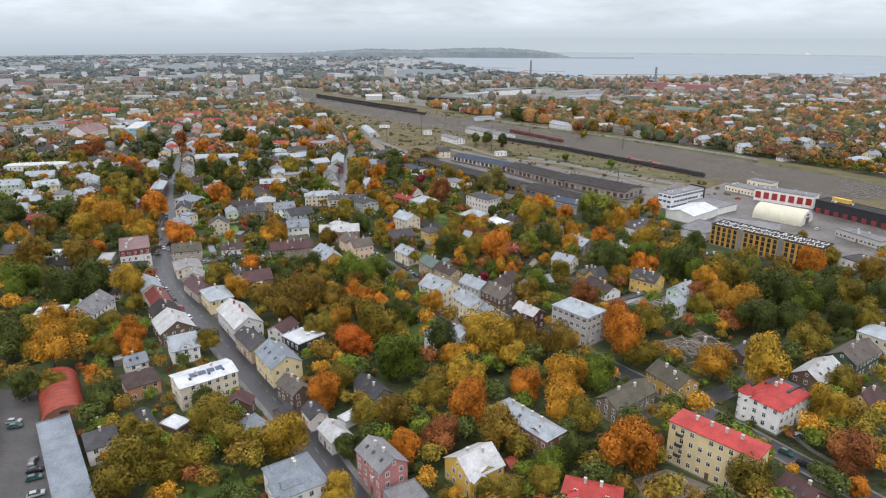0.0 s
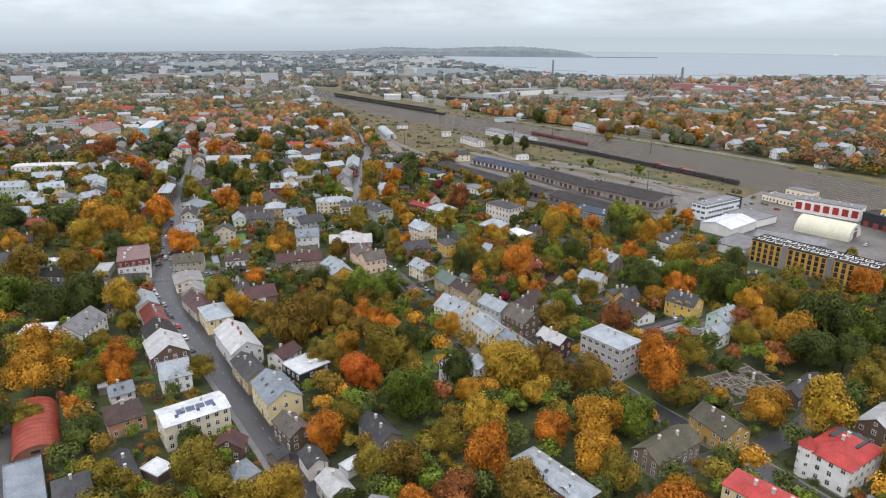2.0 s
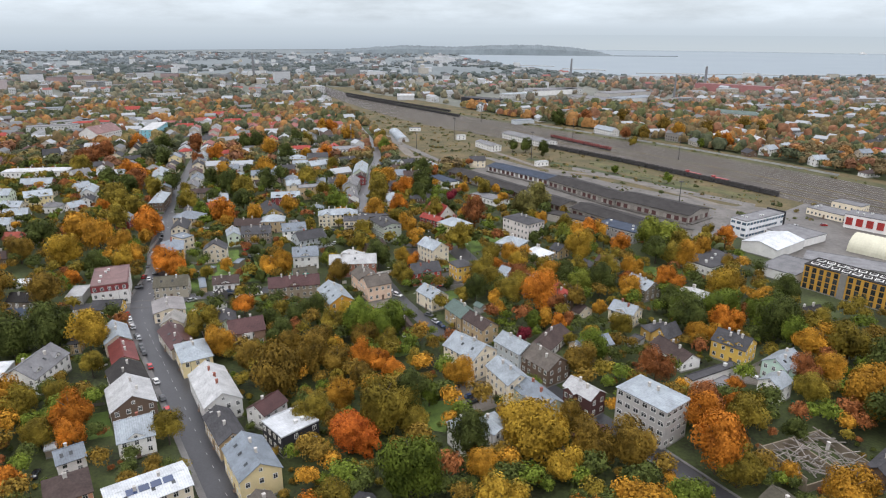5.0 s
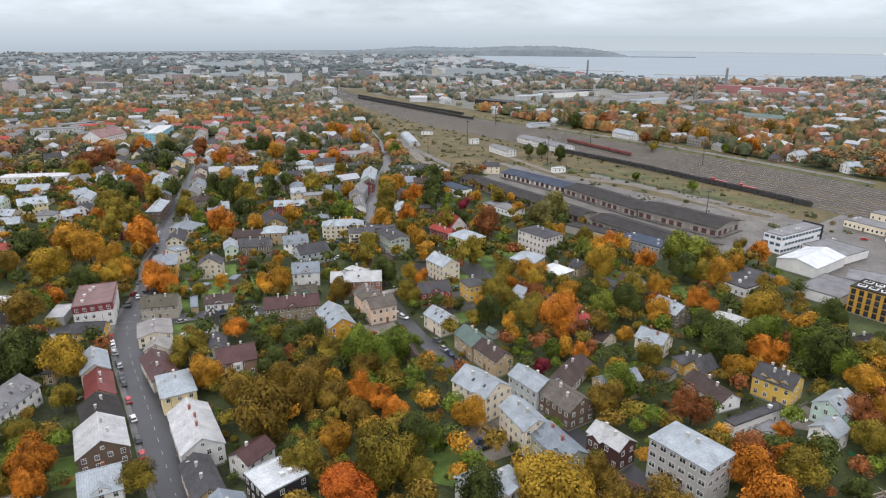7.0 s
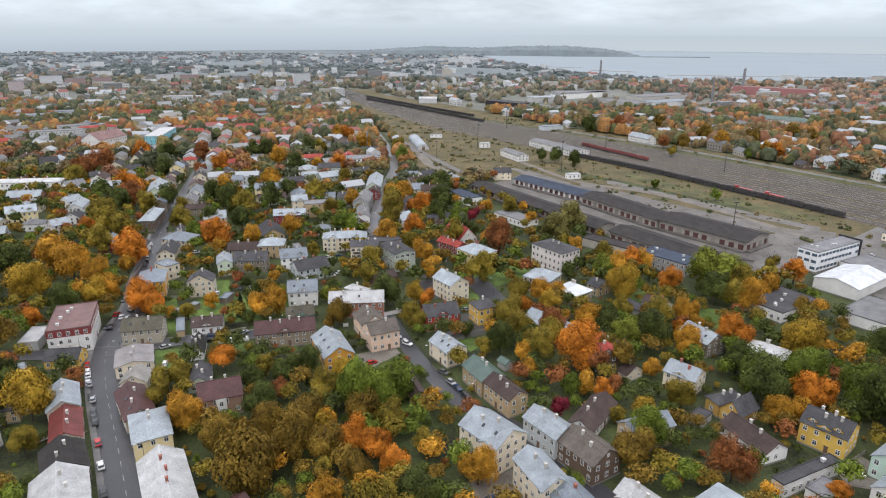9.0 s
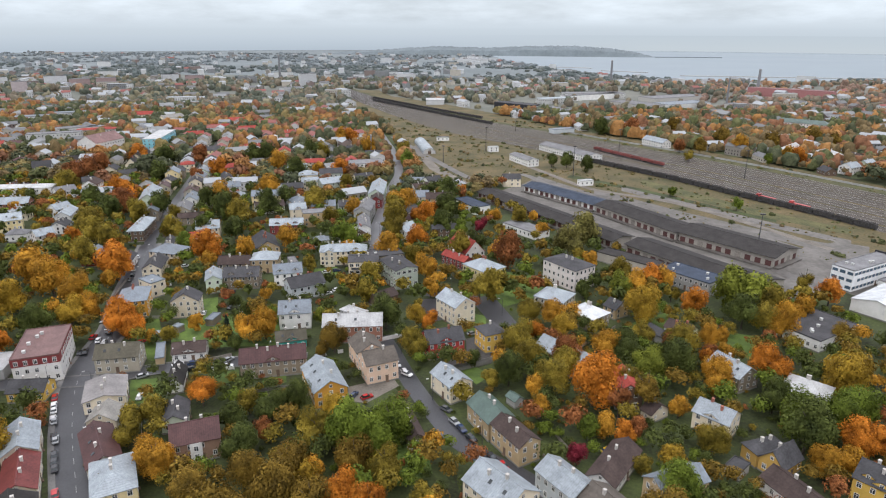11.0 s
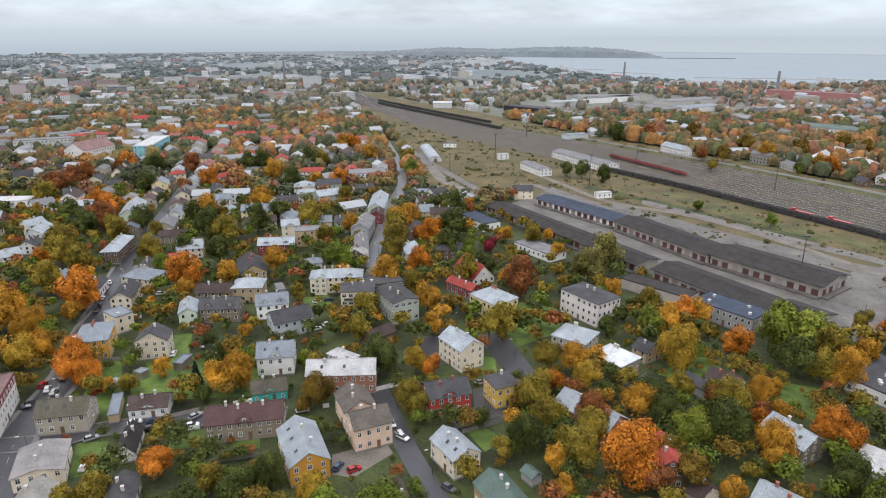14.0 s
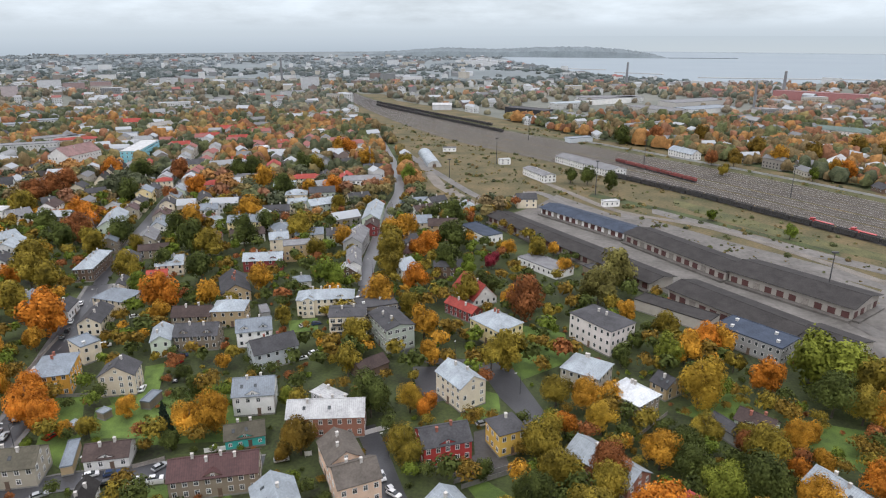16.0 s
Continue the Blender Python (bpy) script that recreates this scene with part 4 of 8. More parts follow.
house(17.7, 521.5, 132, 28.4, 12.3, 4, "f", "white", "grey", 1, "long low white workshop with a flat roof")
house(-16.5, 393.1, 130, 14.2, 10.2, 9, "g", "cream", "steel", 3, "cream gabled house with a pale blue steel roof")
house(-1.2, 368.2, 30, 8.8, 8.8, 8, "h", "yellow", "slate", 2, "yellow timber house with a slate hipped roof")
house(26.6, 356.0, 135, 20.8, 10.2, 6, "g", "redbrick", "steel", 2, "long brick house with a pale steel roof")
house(74.4, 380.4, 139, 10.5, 7.7, 6, "g", "palegreen", "brown", 2, "pale green house with a brown gabled roof", "c")
house(67.2, 378.5, 123, 14.5, 5.3, 4, "g", "grey", "slate", 1, "low outbuilding with a grey roof", "n")
house(31.9, 554.9, 126, 135.4, 16.2, 5, "w", "shedwall", "tar", 1, "long railway goods shed with a tarred roof")
house(97.2, 469.0, 127, 58.4, 18.8, 6, "w", "shedwall", "tar", 1, "railway goods shed with a tarred roof")
house(122.9, 440.1, 131, 19.3, 21.9, 5.5, "g", "shedwall", "tar", 1, "end bay of a goods shed with a tarred roof", "low")
house(49.6, 607.0, 131, 70.1, 17.0, 5, "w", "white", "bluetar", 1, "railway goods shed with a blue-grey roof")
house(94.3, 547.0, 123, 70.5, 20.3, 6, "w", "shedwall", "tar", 1, "goods shed with a tarred roof and loading doors")
house(134.8, 499.2, 132, 56.3, 25.3, 6.5, "w", "shedwall", "tar", 1, "goods shed with an open loading platform")
house(70.4, 466.8, 140, 33.7, 10.1, 5, "f", "shedwall", "tar", 1, "low flat-roofed store beside the goods shed", "n")
house(94.6, 441.1, 134, 26.6, 14.1, 7, "f", "grey", "bluetar", 2, "flat-roofed store with a dark blue roof")
house(-18.2, 573.4, 126, 28.3, 12.3, 5, "f", "white", "bluetar", 1, "white railway workshop with a flat roof")
house(23.0, 741.2, 117, 35.9, 11.4, 6, "g", "white", "grey", 2, "white railway house with a grey roof", "low")
house(69.2, 785.6, 122, 77.4, 18.0, 6, "g", "white", "grey", 2, "long white railway depot building", "low")
house(69.6, 654.7, 20, 11.6, 5.3, 4, "f", "white", "white", 1, "small white railway hut")
house(-63.7, 862.0, 5, 13.8, 5.3, 4, "f", "white", "grey", 1, "white signal hut beside the tracks")
house(-6.5, 799.0, 20, 10.3, 5.3, 5, "f", "white", "white", 2, "small white signal box")
vault(-78.6, 812.1, 105, 69.5, 12.5, "steel", "pale steel quonset hangar near the tracks")
house(-393.7, 746.9, 80, 38.0, 22.0, 14, "g", "white", "rust", 3, "large white school with a red-brown roof")
house(-354.3, 787.0, 103, 64.1, 16.3, 14, "f", "scaffold", "white", 4, "house wrapped in blue scaffold netting")
house(-285.6, 743.0, 16, 27.7, 11.3, 7, "g", "paleyellow", "slate", 2, "long pale yellow house with a slate roof")
house(-271.4, 675.6, 24, 11.5, 9.3, 7, "h", "cream", "red", 2, "cream house with a red hipped roof")
house(-226.1, 674.1, 20, 22.9, 10.3, 6, "h", "paleyellow", "red", 2, "pale yellow house with a red hipped roof")
house(-164.9, 701.1, 15, 24.6, 10.3, 6, "h", "cream", "red", 2, "cream house with a red tiled roof")
house(-226.5, 533.9, 111, 25.1, 8.1, 7, "g", "greybrown", "bluegrey", 2, "grey-brown house with a blue-grey roof")
house(-320.1, 608.6, 36, 8.4, 9.3, 6, "g", "sage", "slate", 2, "sage green house with a slate roof")
house(-316.7, 574.9, 53, 13.7, 11.3, 6, "g", "white", "grey", 2, "white house with a grey roof")
house(-289.8, 530.3, 68, 11.3, 9.3, 6, "g", "white", "steel", 2, "white house with a steel roof")
house(-210.0, 541.6, 109, 18.5, 10.4, 5, "g", "greybeige", "grey", 2, "grey-beige house by the street")
house(-194.9, 521.3, 23, 15.5, 7.3, 5, "g", "greybrown", "brown", 2, "grey-brown house with a brown roof")
house(-198.9, 598.5, 19, 11.3, 9.3, 7, "g", "white", "bluegrey", 2, "white house with a blue-grey roof", "c")
house(-187.6, 580.3, 33, 10.2, 8.3, 5, "h", "white", "steel", 1, "low white house with a steel roof")
house(-154.7, 552.7, 28, 19.0, 9.3, 5, "g", "white", "brown", 2, "white house with a brown roof", "c")
house(-131.4, 541.4, 22, 10.4, 9.3, 7, "g", "cream", "steel", 2, "cream house with a pale gabled roof", "c")
house(-102.5, 552.2, 20, 8.0, 9.3, 7, "g", "sage", "slate", 2, "sage green gabled house")
house(-87.1, 544.7, 93, 25.8, 10.4, 8, "g", "grey", "grey", 2, "grey workshop with a wide gabled roof")
house(-89.0, 600.8, 96, 38.0, 10.8, 7, "g", "palegreen", "steel", 2, "pale green house with a pale blue roof")
house(-85.0, 576.1, 95, 15.2, 8.1, 6, "g", "darkred", "brown", 2, "dark red house beside the street")
house(-115.1, 688.4, 21, 28.9, 19.3, 9, "f", "white", "grey", 3, "long modern white-banded office building", "b")
house(-149.0, 772.7, 28, 13.4, 9.3, 6, "h", "paleyellow", "slate", 2, "pale yellow house with a slate roof")
house(-154.8, 602.9, 20, 16.6, 9.3, 6, "g", "brown", "slate", 2, "dark brown timber house", "c")
house(-145.2, 618.3, 18, 12.7, 9.3, 7, "g", "cream", "steel", 2, "cream house with a pale blue roof", "d2")
house(-129.1, 618.9, 39, 18.5, 10.3, 7, "g", "sage", "steel", 2, "sage green house with a pale roof")
house(-59.1, 617.7, 36, 13.4, 8.3, 5, "g", "white", "brown", 2, "white house with a brown hipped roof")
house(-55.9, 529.8, 17, 13.0, 8.3, 5, "g", "greybeige", "maroon", 2, "house with a maroon metal roof")
house(-58.3, 545.6, 46, 12.0, 8.3, 6, "g", "white", "slate", 2, "white house with a slate gabled roof")
house(-305.3, 639.0, 43, 13.5, 8.3, 6, "g", "beige", "slate", 2, "beige house with a slate roof")
house(-292.0, 666.4, 45, 8.3, 8.3, 5, "h", "white", "red", 1, "white house with a red roof")
house(-250.9, 655.4, 44, 8.0, 8.3, 5, "h", "beige", "maroon", 2, "beige house with a maroon hipped roof")
house(-80.0, 508.5, 103, 25.6, 7.1, 8, "g", "white", "grey", 2, "white gabled house beside the road")
house(-40.6, 342.3, 30, 11.5, 10.0, 8, "g", "peach", "greybrown", 2, "peach plastered house with a grey-brown gabled roof")
house(-47.0, 352.6, 120, 12.0, 10.0, 7.2, "g", "peach", "greybrown", 2, "peach plastered rear house with a grey-brown roof")
house(-13.7, 333.3, 128, 12.4, 8.7, 6.5, "g", "cream", "steel", 2, "cream gabled house with a pale steel roof")
house(-163.0, 337.2, 115, 25.1, 14.8, 10.5, "f", "white", "rust", 3, "white corner house with a dark red top storey", "redtop")
house(-154.9, 318.3, 11, 11.8, 8.3, 4, "g", "yellow", "slate", 1, "yellow house with a dark roof")
house(-136.0, 340.3, 16, 14.7, 10.3, 6.5, "g", "greybeige", "olive", 2, "grey-beige timber house with a mossy roof")
house(-127.7, 317.5, 118, 14.2, 12.4, 5, "g", "cream", "rustgrey", 2, "cream house with a weathered metal roof", "low")
house(-119.2, 303.4, 104, 8.3, 8.5, 5, "g", "cream", "sand", 2, "house with a pale sand-grey roof")
house(-111.2, 287.8, 129, 19.7, 8.9, 5, "g", "greybeige", "maroon", 2, "street house with a maroon metal roof")
house(-109.6, 330.1, 109, 12.7, 5.2, 3.5, "g", "white", "dark", 1, "white cottage with a steep dark gable", "steep")
house(-98.8, 308.0, 111, 11.8, 7.3, 4, "g", "palegreen", "slate", 1, "low house with a grey roof")
house(-85.8, 294.5, 26, 13.1, 11.3, 7, "g", "brick", "maroon", 2, "brick house with a maroon roof and white stair tower", "t")
house(-56.9, 329.5, 119, 19.1, 11.0, 6.5, "g", "orange", "steel", 2, "ochre gabled house with a pale blue roof", "s")
house(-25.2, 310.1, 114, 19.6, 4.8, 4, "g", "greybrown", "brown", 1, "low house with a brown roof")
house(-0.1, 314.6, 122, 13.2, 9.1, 6.5, "g", "tan", "green", 2, "tan row house with a green metal roof")
house(7.4, 302.8, 126, 13.9, 7.6, 7, "g", "tan", "brown", 2, "tan row house with a weathered brown roof")
house(7.8, 328.1, 129, 4.4, 3.6, 3, "g", "grey", "green", 1, "small shed with a green roof", "n")
house(69.5, 319.2, 139, 11.0, 9.0, 6.5, "g", "cream", "steel", 2, "cream house with a pale steel roof", "c")
house(81.7, 300.9, 38, 9.5, 7.1, 4.5, "g", "ochre", "slate", 1, "ochre timber house with a steep dark roof", "steep")
house(79.1, 305.7, 23, 11.0, 5.7, 5, "h", "ochre", "slate", 1, "ochre timber house with a dark hipped roof")
house(69.2, 298.3, 47, 6.1, 4.3, 3, "f", "grey", "slate", 1, "small shed with a dark flat roof", "n")
house(103.6, 336.8, 142, 13.3, 12.6, 6.5, "h", "greyblue", "white", 2, "house with a whitish steel hipped roof")
house(84.2, 349.8, 122, 13.8, 9.9, 6, "g", "greybrown", "steel", 2, "dark timber house with a pale steel roof")
house(44.6, 334.7, 92, 13.1, 8.4, 7, "g", "brown", "red", 2, "brown house with a red metal roof")
house(52.3, 324.5, 126, 4.2, 7.9, 3.5, "g", "cream", "brown", 1, "small cream cottage with a brown roof")
house(34.7, 294.9, 59, 19.7, 8.3, 4, "g", "white", "brown", 1, "wide low barn with a brown roof")
house(-134.9, 287.4, 124, 15.4, 9.1, 6, "g", "beige", "steel", 2, "street house with a pale blue roof")
house(-125.2, 273.9, 123, 16.7, 8.5, 5, "g", "cream", "darkred", 1, "street house with a dark red metal roof")
house(-115.9, 258.7, 128, 13.9, 11.2, 5, "g", "brown", "dark", 1, "street house with a black tarred roof")
house(-107.1, 244.0, 124, 16.0, 13.3, 6, "g", "brown", "white", 2, "brown timber house with a whitish metal roof")
house(-81.3, 249.3, 124, 23.8, 11.6, 7, "g", "lightgrey", "white", 2, "light grey house with a whitish roof and red chimneys")
house(-98.6, 273.8, 123, 16.0, 10.5, 7, "h", "paleyellow", "steel", 2, "pale yellow house with a pale blue roof")
house(6.8, 228.1, 36, 14.8, 7.9, 8.5, "h", "white", "steel", 3, "white house with a pale steel roof", "x7")
house(0.8, 230.3, 35, 6.8, 5.5, 8, "h", "white", "steel", 2, "white side wing with a pale steel roof")
house(20.2, 282.9, 129, 13.8, 8.8, 7.5, "g", "greyblue", "steel", 2, "pale grey row house with a steel roof")
house(30.5, 272.9, 127, 13.8, 10.9, 7, "g", "brown", "greybrown", 2, "brown row house with a weathered roof")
house(3.2, 275.8, 134, 15.4, 12.0, 9.5, "g", "cream", "steel", 3, "cream apartment house with a pale steel roof", "x8")
house(16.1, 259.0, 118, 14.5, 8.8, 9, "g", "cream", "steel", 3, "cream three-storey house with a steel roof")
house(24.9, 248.4, 121, 17.4, 8.8, 7.5, "g", "sage", "bluegrey", 2, "grey-green row house with a blue-grey roof", "d2")
house(40.7, 251.8, 130, 11.5, 7.4, 7.5, "g", "maroon", "white", 2, "dark maroon timber house with a whitish roof", "x3")
house(40.1, 233.1, 142, 8.1, 10.0, 4, "h", "brown", "maroon", 1, "low house with a maroon roof")
house(49.0, 285.7, 28, 14.7, 8.0, 7, "g", "tan", "bluegrey", 2, "tan house with a blue-grey roof")
house(80.7, 286.6, 116, 17.0, 8.9, 4, "g", "white", "brown", 1, "low house with a brown roof")
house(59.3, 240.6, 130, 17.7, 11.9, 13.5, "h", "concrete", "steel", 4, "grey four-storey apartment block with a pale metal roof", "low")
house(103.4, 289.2, 135, 12.7, 10.4, 7.5, "g", "yellow", "slate", 2, "yellow timber house with a slate roof and four white chimneys", "d2 c")
house(88.7, 270.0, 30, 23.2, 3.5, 5, "f", "white", "slate", 1, "long white outbuilding with a dark roof")
house(90.7, 263.7, 36, 8.4, 5.6, 4, "f", "white", "grey", 1, "small white flat-roofed garage", "n")
house(115.5, 275.6, 39, 12.5, 8.7, 7, "g", "mint", "steel", 2, "mint green house with a pale roof", "x4")
house(106.8, 261.7, 37, 8.4, 7.5, 6.5, "g", "white", "steel", 2, "white house with a pale blue roof")
house(149.1, 324.7, 22, 10.9, 9.3, 4, "g", "greybrown", "dark", 1, "low dark outbuilding among the gardens")
house(180.5, 453.9, 34, 37.4, 10.8, 11, "f", "office", "grey", 3, "white office building with blue ribbon windows", "rb")
house(175.6, 419.9, 39, 31.0, 20.0, 6, "g", "white", "bright", 1, "white warehouse with a bright low roof", "low n")
house(198.4, 440.6, 33, 22.1, 23.7, 5, "f", "white", "grey", 1, "grey flat-roofed warehouse among the gardens", "n")
house(167.3, 381.8, 40, 27.5, 18.5, 5, "f", "white", "grey", 1, "flat-roofed warehouse with a blue-grey roof", "n")
house(131.0, 390.0, 36, 27.7, 17.8, 5, "f", "white", "slate", 1, "white warehouse with a dark flat roof")
vault(235.8, 415.6, 132, 31.4, 20.7, "canvas", "cream canvas storage tunnel")
house(260.1, 458.4, 136, 40.1, 14.3, 9, "f", "redpanel", "grey", 1, "white industrial hall with red door panels", "rp")
house(283.9, 413.0, 117, 50.1, 13.3, 9, "f", "black", "dark", 1, "black industrial hall with dark red workshop doors", "rd")
house(245.0, 491.2, 122, 24.5, 14.3, 5, "f", "cream", "grey", 1, "low cream workshop with a flat roof")
house(268.9, 511.1, 125, 19.8, 11.3, 5, "f", "cream", "grey", 1, "cream depot building with a flat roof")
house(258.3, 364.4, 109, 29.2, 11.3, 5, "f", "concrete", "grey", 1, "concrete garage row with a flat roof")
house(229.3, 317.3, 111, 18.1, 14.3, 5, "f", "white", "slate", 1, "low white hall with a dark roof")
house(199.1, 388.8, 148, 37.4, 17.3, 5, "f", "grey", "grey", 1, "low grey store with a flat roof", "n")
house(189.7, 344.2, 129, 61.5, 14.3, 12, "f", "amber", "dark", 4, "modern apartment house with amber frames and dark glass", "af")
house(-96.3, 225.5, 30, 9.8, 11.9, 6.5, "g", "white", "steel", 2, "white house with a pale blue gabled roof", "c")
house(-78.6, 197.3, 37, 19.2, 11.1, 9, "g", "cream", "bright", 3, "cream house with a white roof and solar panels", "low s")
house(-102.3, 200.9, 36, 10.5, 11.5, 5.5, "h", "salmon", "brown", 2, "salmon brick house with a brown roof")
house(-110.1, 214.8, 39, 7.1, 7.3, 5, "g", "white", "bluegrey", 2, "small white house with a grey roof")
vault(-127.0, 194.6, 123, 30.7, 12.8, "redmetal", "red corrugated barrel-roofed hall")
house(-104.6, 155.9, 125, 49.2, 8.9, 5, "f", "grey", "bluegrey", 1, "long low warehouse with a pale metal roof", "n")
house(-98.4, 165.1, 34, 8.6, 9.8, 6, "h", "white", "slate", 2, "white house with a slate hipped roof")
house(-89.6, 176.0, 128, 15.5, 4.3, 4, "g", "brown", "slate", 1, "low house with a dark roof")
house(-81.0, 176.2, 62, 5.5, 7.2, 3.5, "f", "brown", "bright", 1, "low annex with a white roof", "n")
house(-70.5, 228.6, 126, 17.2, 7.9, 6, "g", "tan", "slate", 2, "tan street house with a dark roof")
house(-56.5, 211.3, 125, 16.5, 11.1, 8, "g", "paleyellow", "bluegrey", 2, "pale yellow street house with a blue-grey roof", "s")
house(-50.9, 230.1, 46, 12.5, 11.4, 7, "f", "black", "bright", 2, "black modern house with a white flat roof")
house(-61.3, 240.6, 62, 9.9, 7.7, 6, "g", "white", "maroon", 2, "white house with a maroon roof")
house(-47.3, 193.9, 131, 11.3, 7.1, 6, "g", "brown", "greybrown", 2, "brown street house with a weathered roof")
house(-38.0, 179.7, 123, 7.7, 5.8, 5, "g", "palepink", "slate", 1, "pale pink street house with a dark gable")
house(-30.0, 168.6, 125, 9.2, 6.7, 5, "g", "white", "white", 1, "white street house with a pale roof")
house(-27.1, 179.5, 46, 5.8, 4.3, 3, "f", "white", "bright", 1, "small white shed among the gardens", "n")
house(-20.8, 194.1, 127, 13.9, 7.1, 5, "g", "greybrown", "slate", 2, "weathered timber house with a dark roof")
house(-14.3, 149.9, 126, 12.8, 8.5, 10, "g", "pinkred", "grey", 3, "pink-red house with a grey metal roof and skylights", "s")
house(-7.4, 140.1, 118, 8.2, 9.2, 5, "f", "grey", "grey", 1, "grey flat-roofed annex among the gardens", "n")
house(-37.0, 144.8, 123, 14.5, 12.5, 8, "h", "white", "bluegrey", 2, "white villa with a slate-blue roof", "d2 x7")
house(-56.9, 173.1, 46, 8.1, 7.7, 5, "h", "palepink", "bluegrey", 1, "pale pink house with a blue-grey roof")
house(-63.7, 186.0, 93, 5.5, 8.5, 5, "g", "brown", "maroon", 1, "low street house with a maroon roof")
house(11.2, 151.0, 34, 11.6, 11.8, 7, "g", "yellow", "white", 2, "yellow plastered house with a pale metal roof", "c x2")
house(28.4, 169.2, 129, 23.2, 8.2, 8.5, "h", "redbrick", "steel", 2, "brick school building with a pale steel roof", "d2 s")
house(63.9, 187.1, 36, 19.7, 9.1, 5.5, "g", "greybrown", "olive", 2, "old grey-brown house with a dark mossy roof")
house(49.6, 177.3, 43, 4.7, 4.3, 3, "g", "darkred", "red", 1, "small red shed among the gardens", "n")
house(40.5, 136.1, 159, 14.3, 6.8, 9, "h", "cream", "crimson", 2, "cream house with a crimson metal roof", "d2 x3")
house(21.9, 155.4, 36, 3.0, 4.2, 3, "g", "brown", "redmetal", 1, "small shed with a dark red roof", "n")
house(79.3, 153.0, 133, 24.6, 8.3, 14, "h", "paleyellow", "crimson", 4, "pale yellow four-storey apartment block with a red roof", "low y")
house(110.9, 181.3, 33, 18.0, 12.9, 9, "h", "white", "crimson", 3, "white villa with a red roof and corner turret", "villa")
house(135.0, 198.9, 35, 17.5, 10.5, 7, "g", "brown", "white", 2, "brown timber house with a pale metal roof")
house(156.1, 212.5, 34, 19.5, 10.3, 7, "g", "darkgreen", "greybrown", 2, "dark green timber house with a grey-brown roof")
house(175.4, 226.9, 124, 11.8, 11.3, 8, "h", "cream", "steel", 2, "cream house with a pale blue roof")
house(144.2, 185.7, 34, 11.3, 6.4, 4.5, "g", "yellow", "maroon", 1, "yellow cottage with a steep dark red roof", "steep")
house(121.4, 222.1, 39, 19.3, 5.6, 5, "g", "brown", "slate", 1, "dark brown timber house")
house(83.0, 197.2, 116, 14.1, 10.2, 6.5, "g", "ochre", "olive", 2, "tan timber house with a mossy dark roof")
house(96.7, 139.6, 113, 8.7, 10.0, 5, "g", "brown", "maroon", 1, "house with a maroon metal roof")
house(-165.2, 257.9, 14, 12.1, 13.3, 5, "f", "grey", "bright", 1, "workshop with a bright white roof")
house(-149.1, 260.2, 89, 18.8, 12.4, 7, "g", "white", "grey", 2, "white house with a grey mansard roof", "d2")
house(-229.0, 340.0, 8, 11.1, 11.3, 6, "g", "red", "slate", 2, "red timber house with a slate roof")
house(-196.2, 324.8, 179, 12.6, 8.3, 4, "g", "greybrown", "dark", 1, "low dark house among the gardens")
house(-303.6, 473.5, 179, 13.9, 9.3, 6, "g", "beige", "steel", 2, "beige house with a pale roof")
house(-262.1, 475.0, 56, 9.9, 9.3, 6, "g", "palepink", "steel", 2, "pale pink house with a pale roof")
house(-280.1, 478.3, 15, 12.1, 8.3, 5, "h", "white", "grey", 1, "white house with a grey roof")
house(-107.9, 392.5, 27, 7.6, 3.3, 2.6, "f", "lightgrey", "steel", 1, "small garden shed with a pale roof", "n")
house(-118.4, 379.8, 86, 7.1, 3.4, 2.8, "f", "greybrown", "bluegrey", 1, "grey garden shed with a steel roof", "n")
house(-129.2, 370.6, 71, 3.0, 3.3, 2.5, "f", "greybrown", "steel", 1, "small garden hut with a pale roof", "n")
house(-134.1, 362.4, 76, 4.4, 3.3, 2.5, "f", "greybrown", "steel", 1, "small garden hut with a pale roof", "n")
house(-50.5, 407.2, 47, 11.6, 7.3, 4, "g", "brown", "brown", 1, "low brown outbuilding behind the trees", "n")
house(43.0, 516.5, 120, 13.5, 6.3, 3, "f", "greybrown", "slate", 1, "low dark shed by the yard", "n")
house(-49.3, 184.3, 57, 4.4, 4.3, 2.8, "g", "greybrown", "slate", 1, "small dark garden shed", "n")
house(-119.6, 220.6, 30, 3.0, 3.3, 2.6, "f", "greybrown", "bright", 1, "small shed with a white roof", "n")
house(25.6, 1178.0, 142, 73.1, 24.3, 9, "f", "black", "slate", 2, "long dark blue factory hall", "n")
house(80.5, 1137.0, 131, 70.7, 24.3, 7, "f", "white", "grey", 1, "long white factory hall with a grey roof", "n")
house(-109.6, 1232.9, 5, 30.2, 19.3, 8, "g", "mutedwhite", "white", 1, "white hall with a bright metal roof", "low n")
house(369.0, 975.4, 143, 63.4, 15.3, 11, "h", "palepink", "green", 3, "pale pink block with a green roof")
house(167.6, 849.1, 118, 32.8, 11.3, 6, "g", "white", "steel", 2, "long white house near the yard fence")
house(169.0, 1047.6, 31, 71.9, 13.3, 7, "f", "lightgrey", "grey", 1, "long grey depot hall", "n")
house(160.0, 1342.9, 33, 121.3, 19.3, 9, "f", "white", "grey", 3, "long white industrial block", "n")
house(74.5, 935.4, 29, 29.1, 11.3, 5, "f", "greyblue", "bluegrey", 1, "low blue depot shed", "n")
house(283.9, 803.1, 51, 45.6, 15.7, 6, "g", "white", "white", 2, "white house behind the yard fence")
house(312.5, 779.4, 103, 23.5, 11.3, 8, "h", "white", "white", 2, "white house with a pale hipped roof")
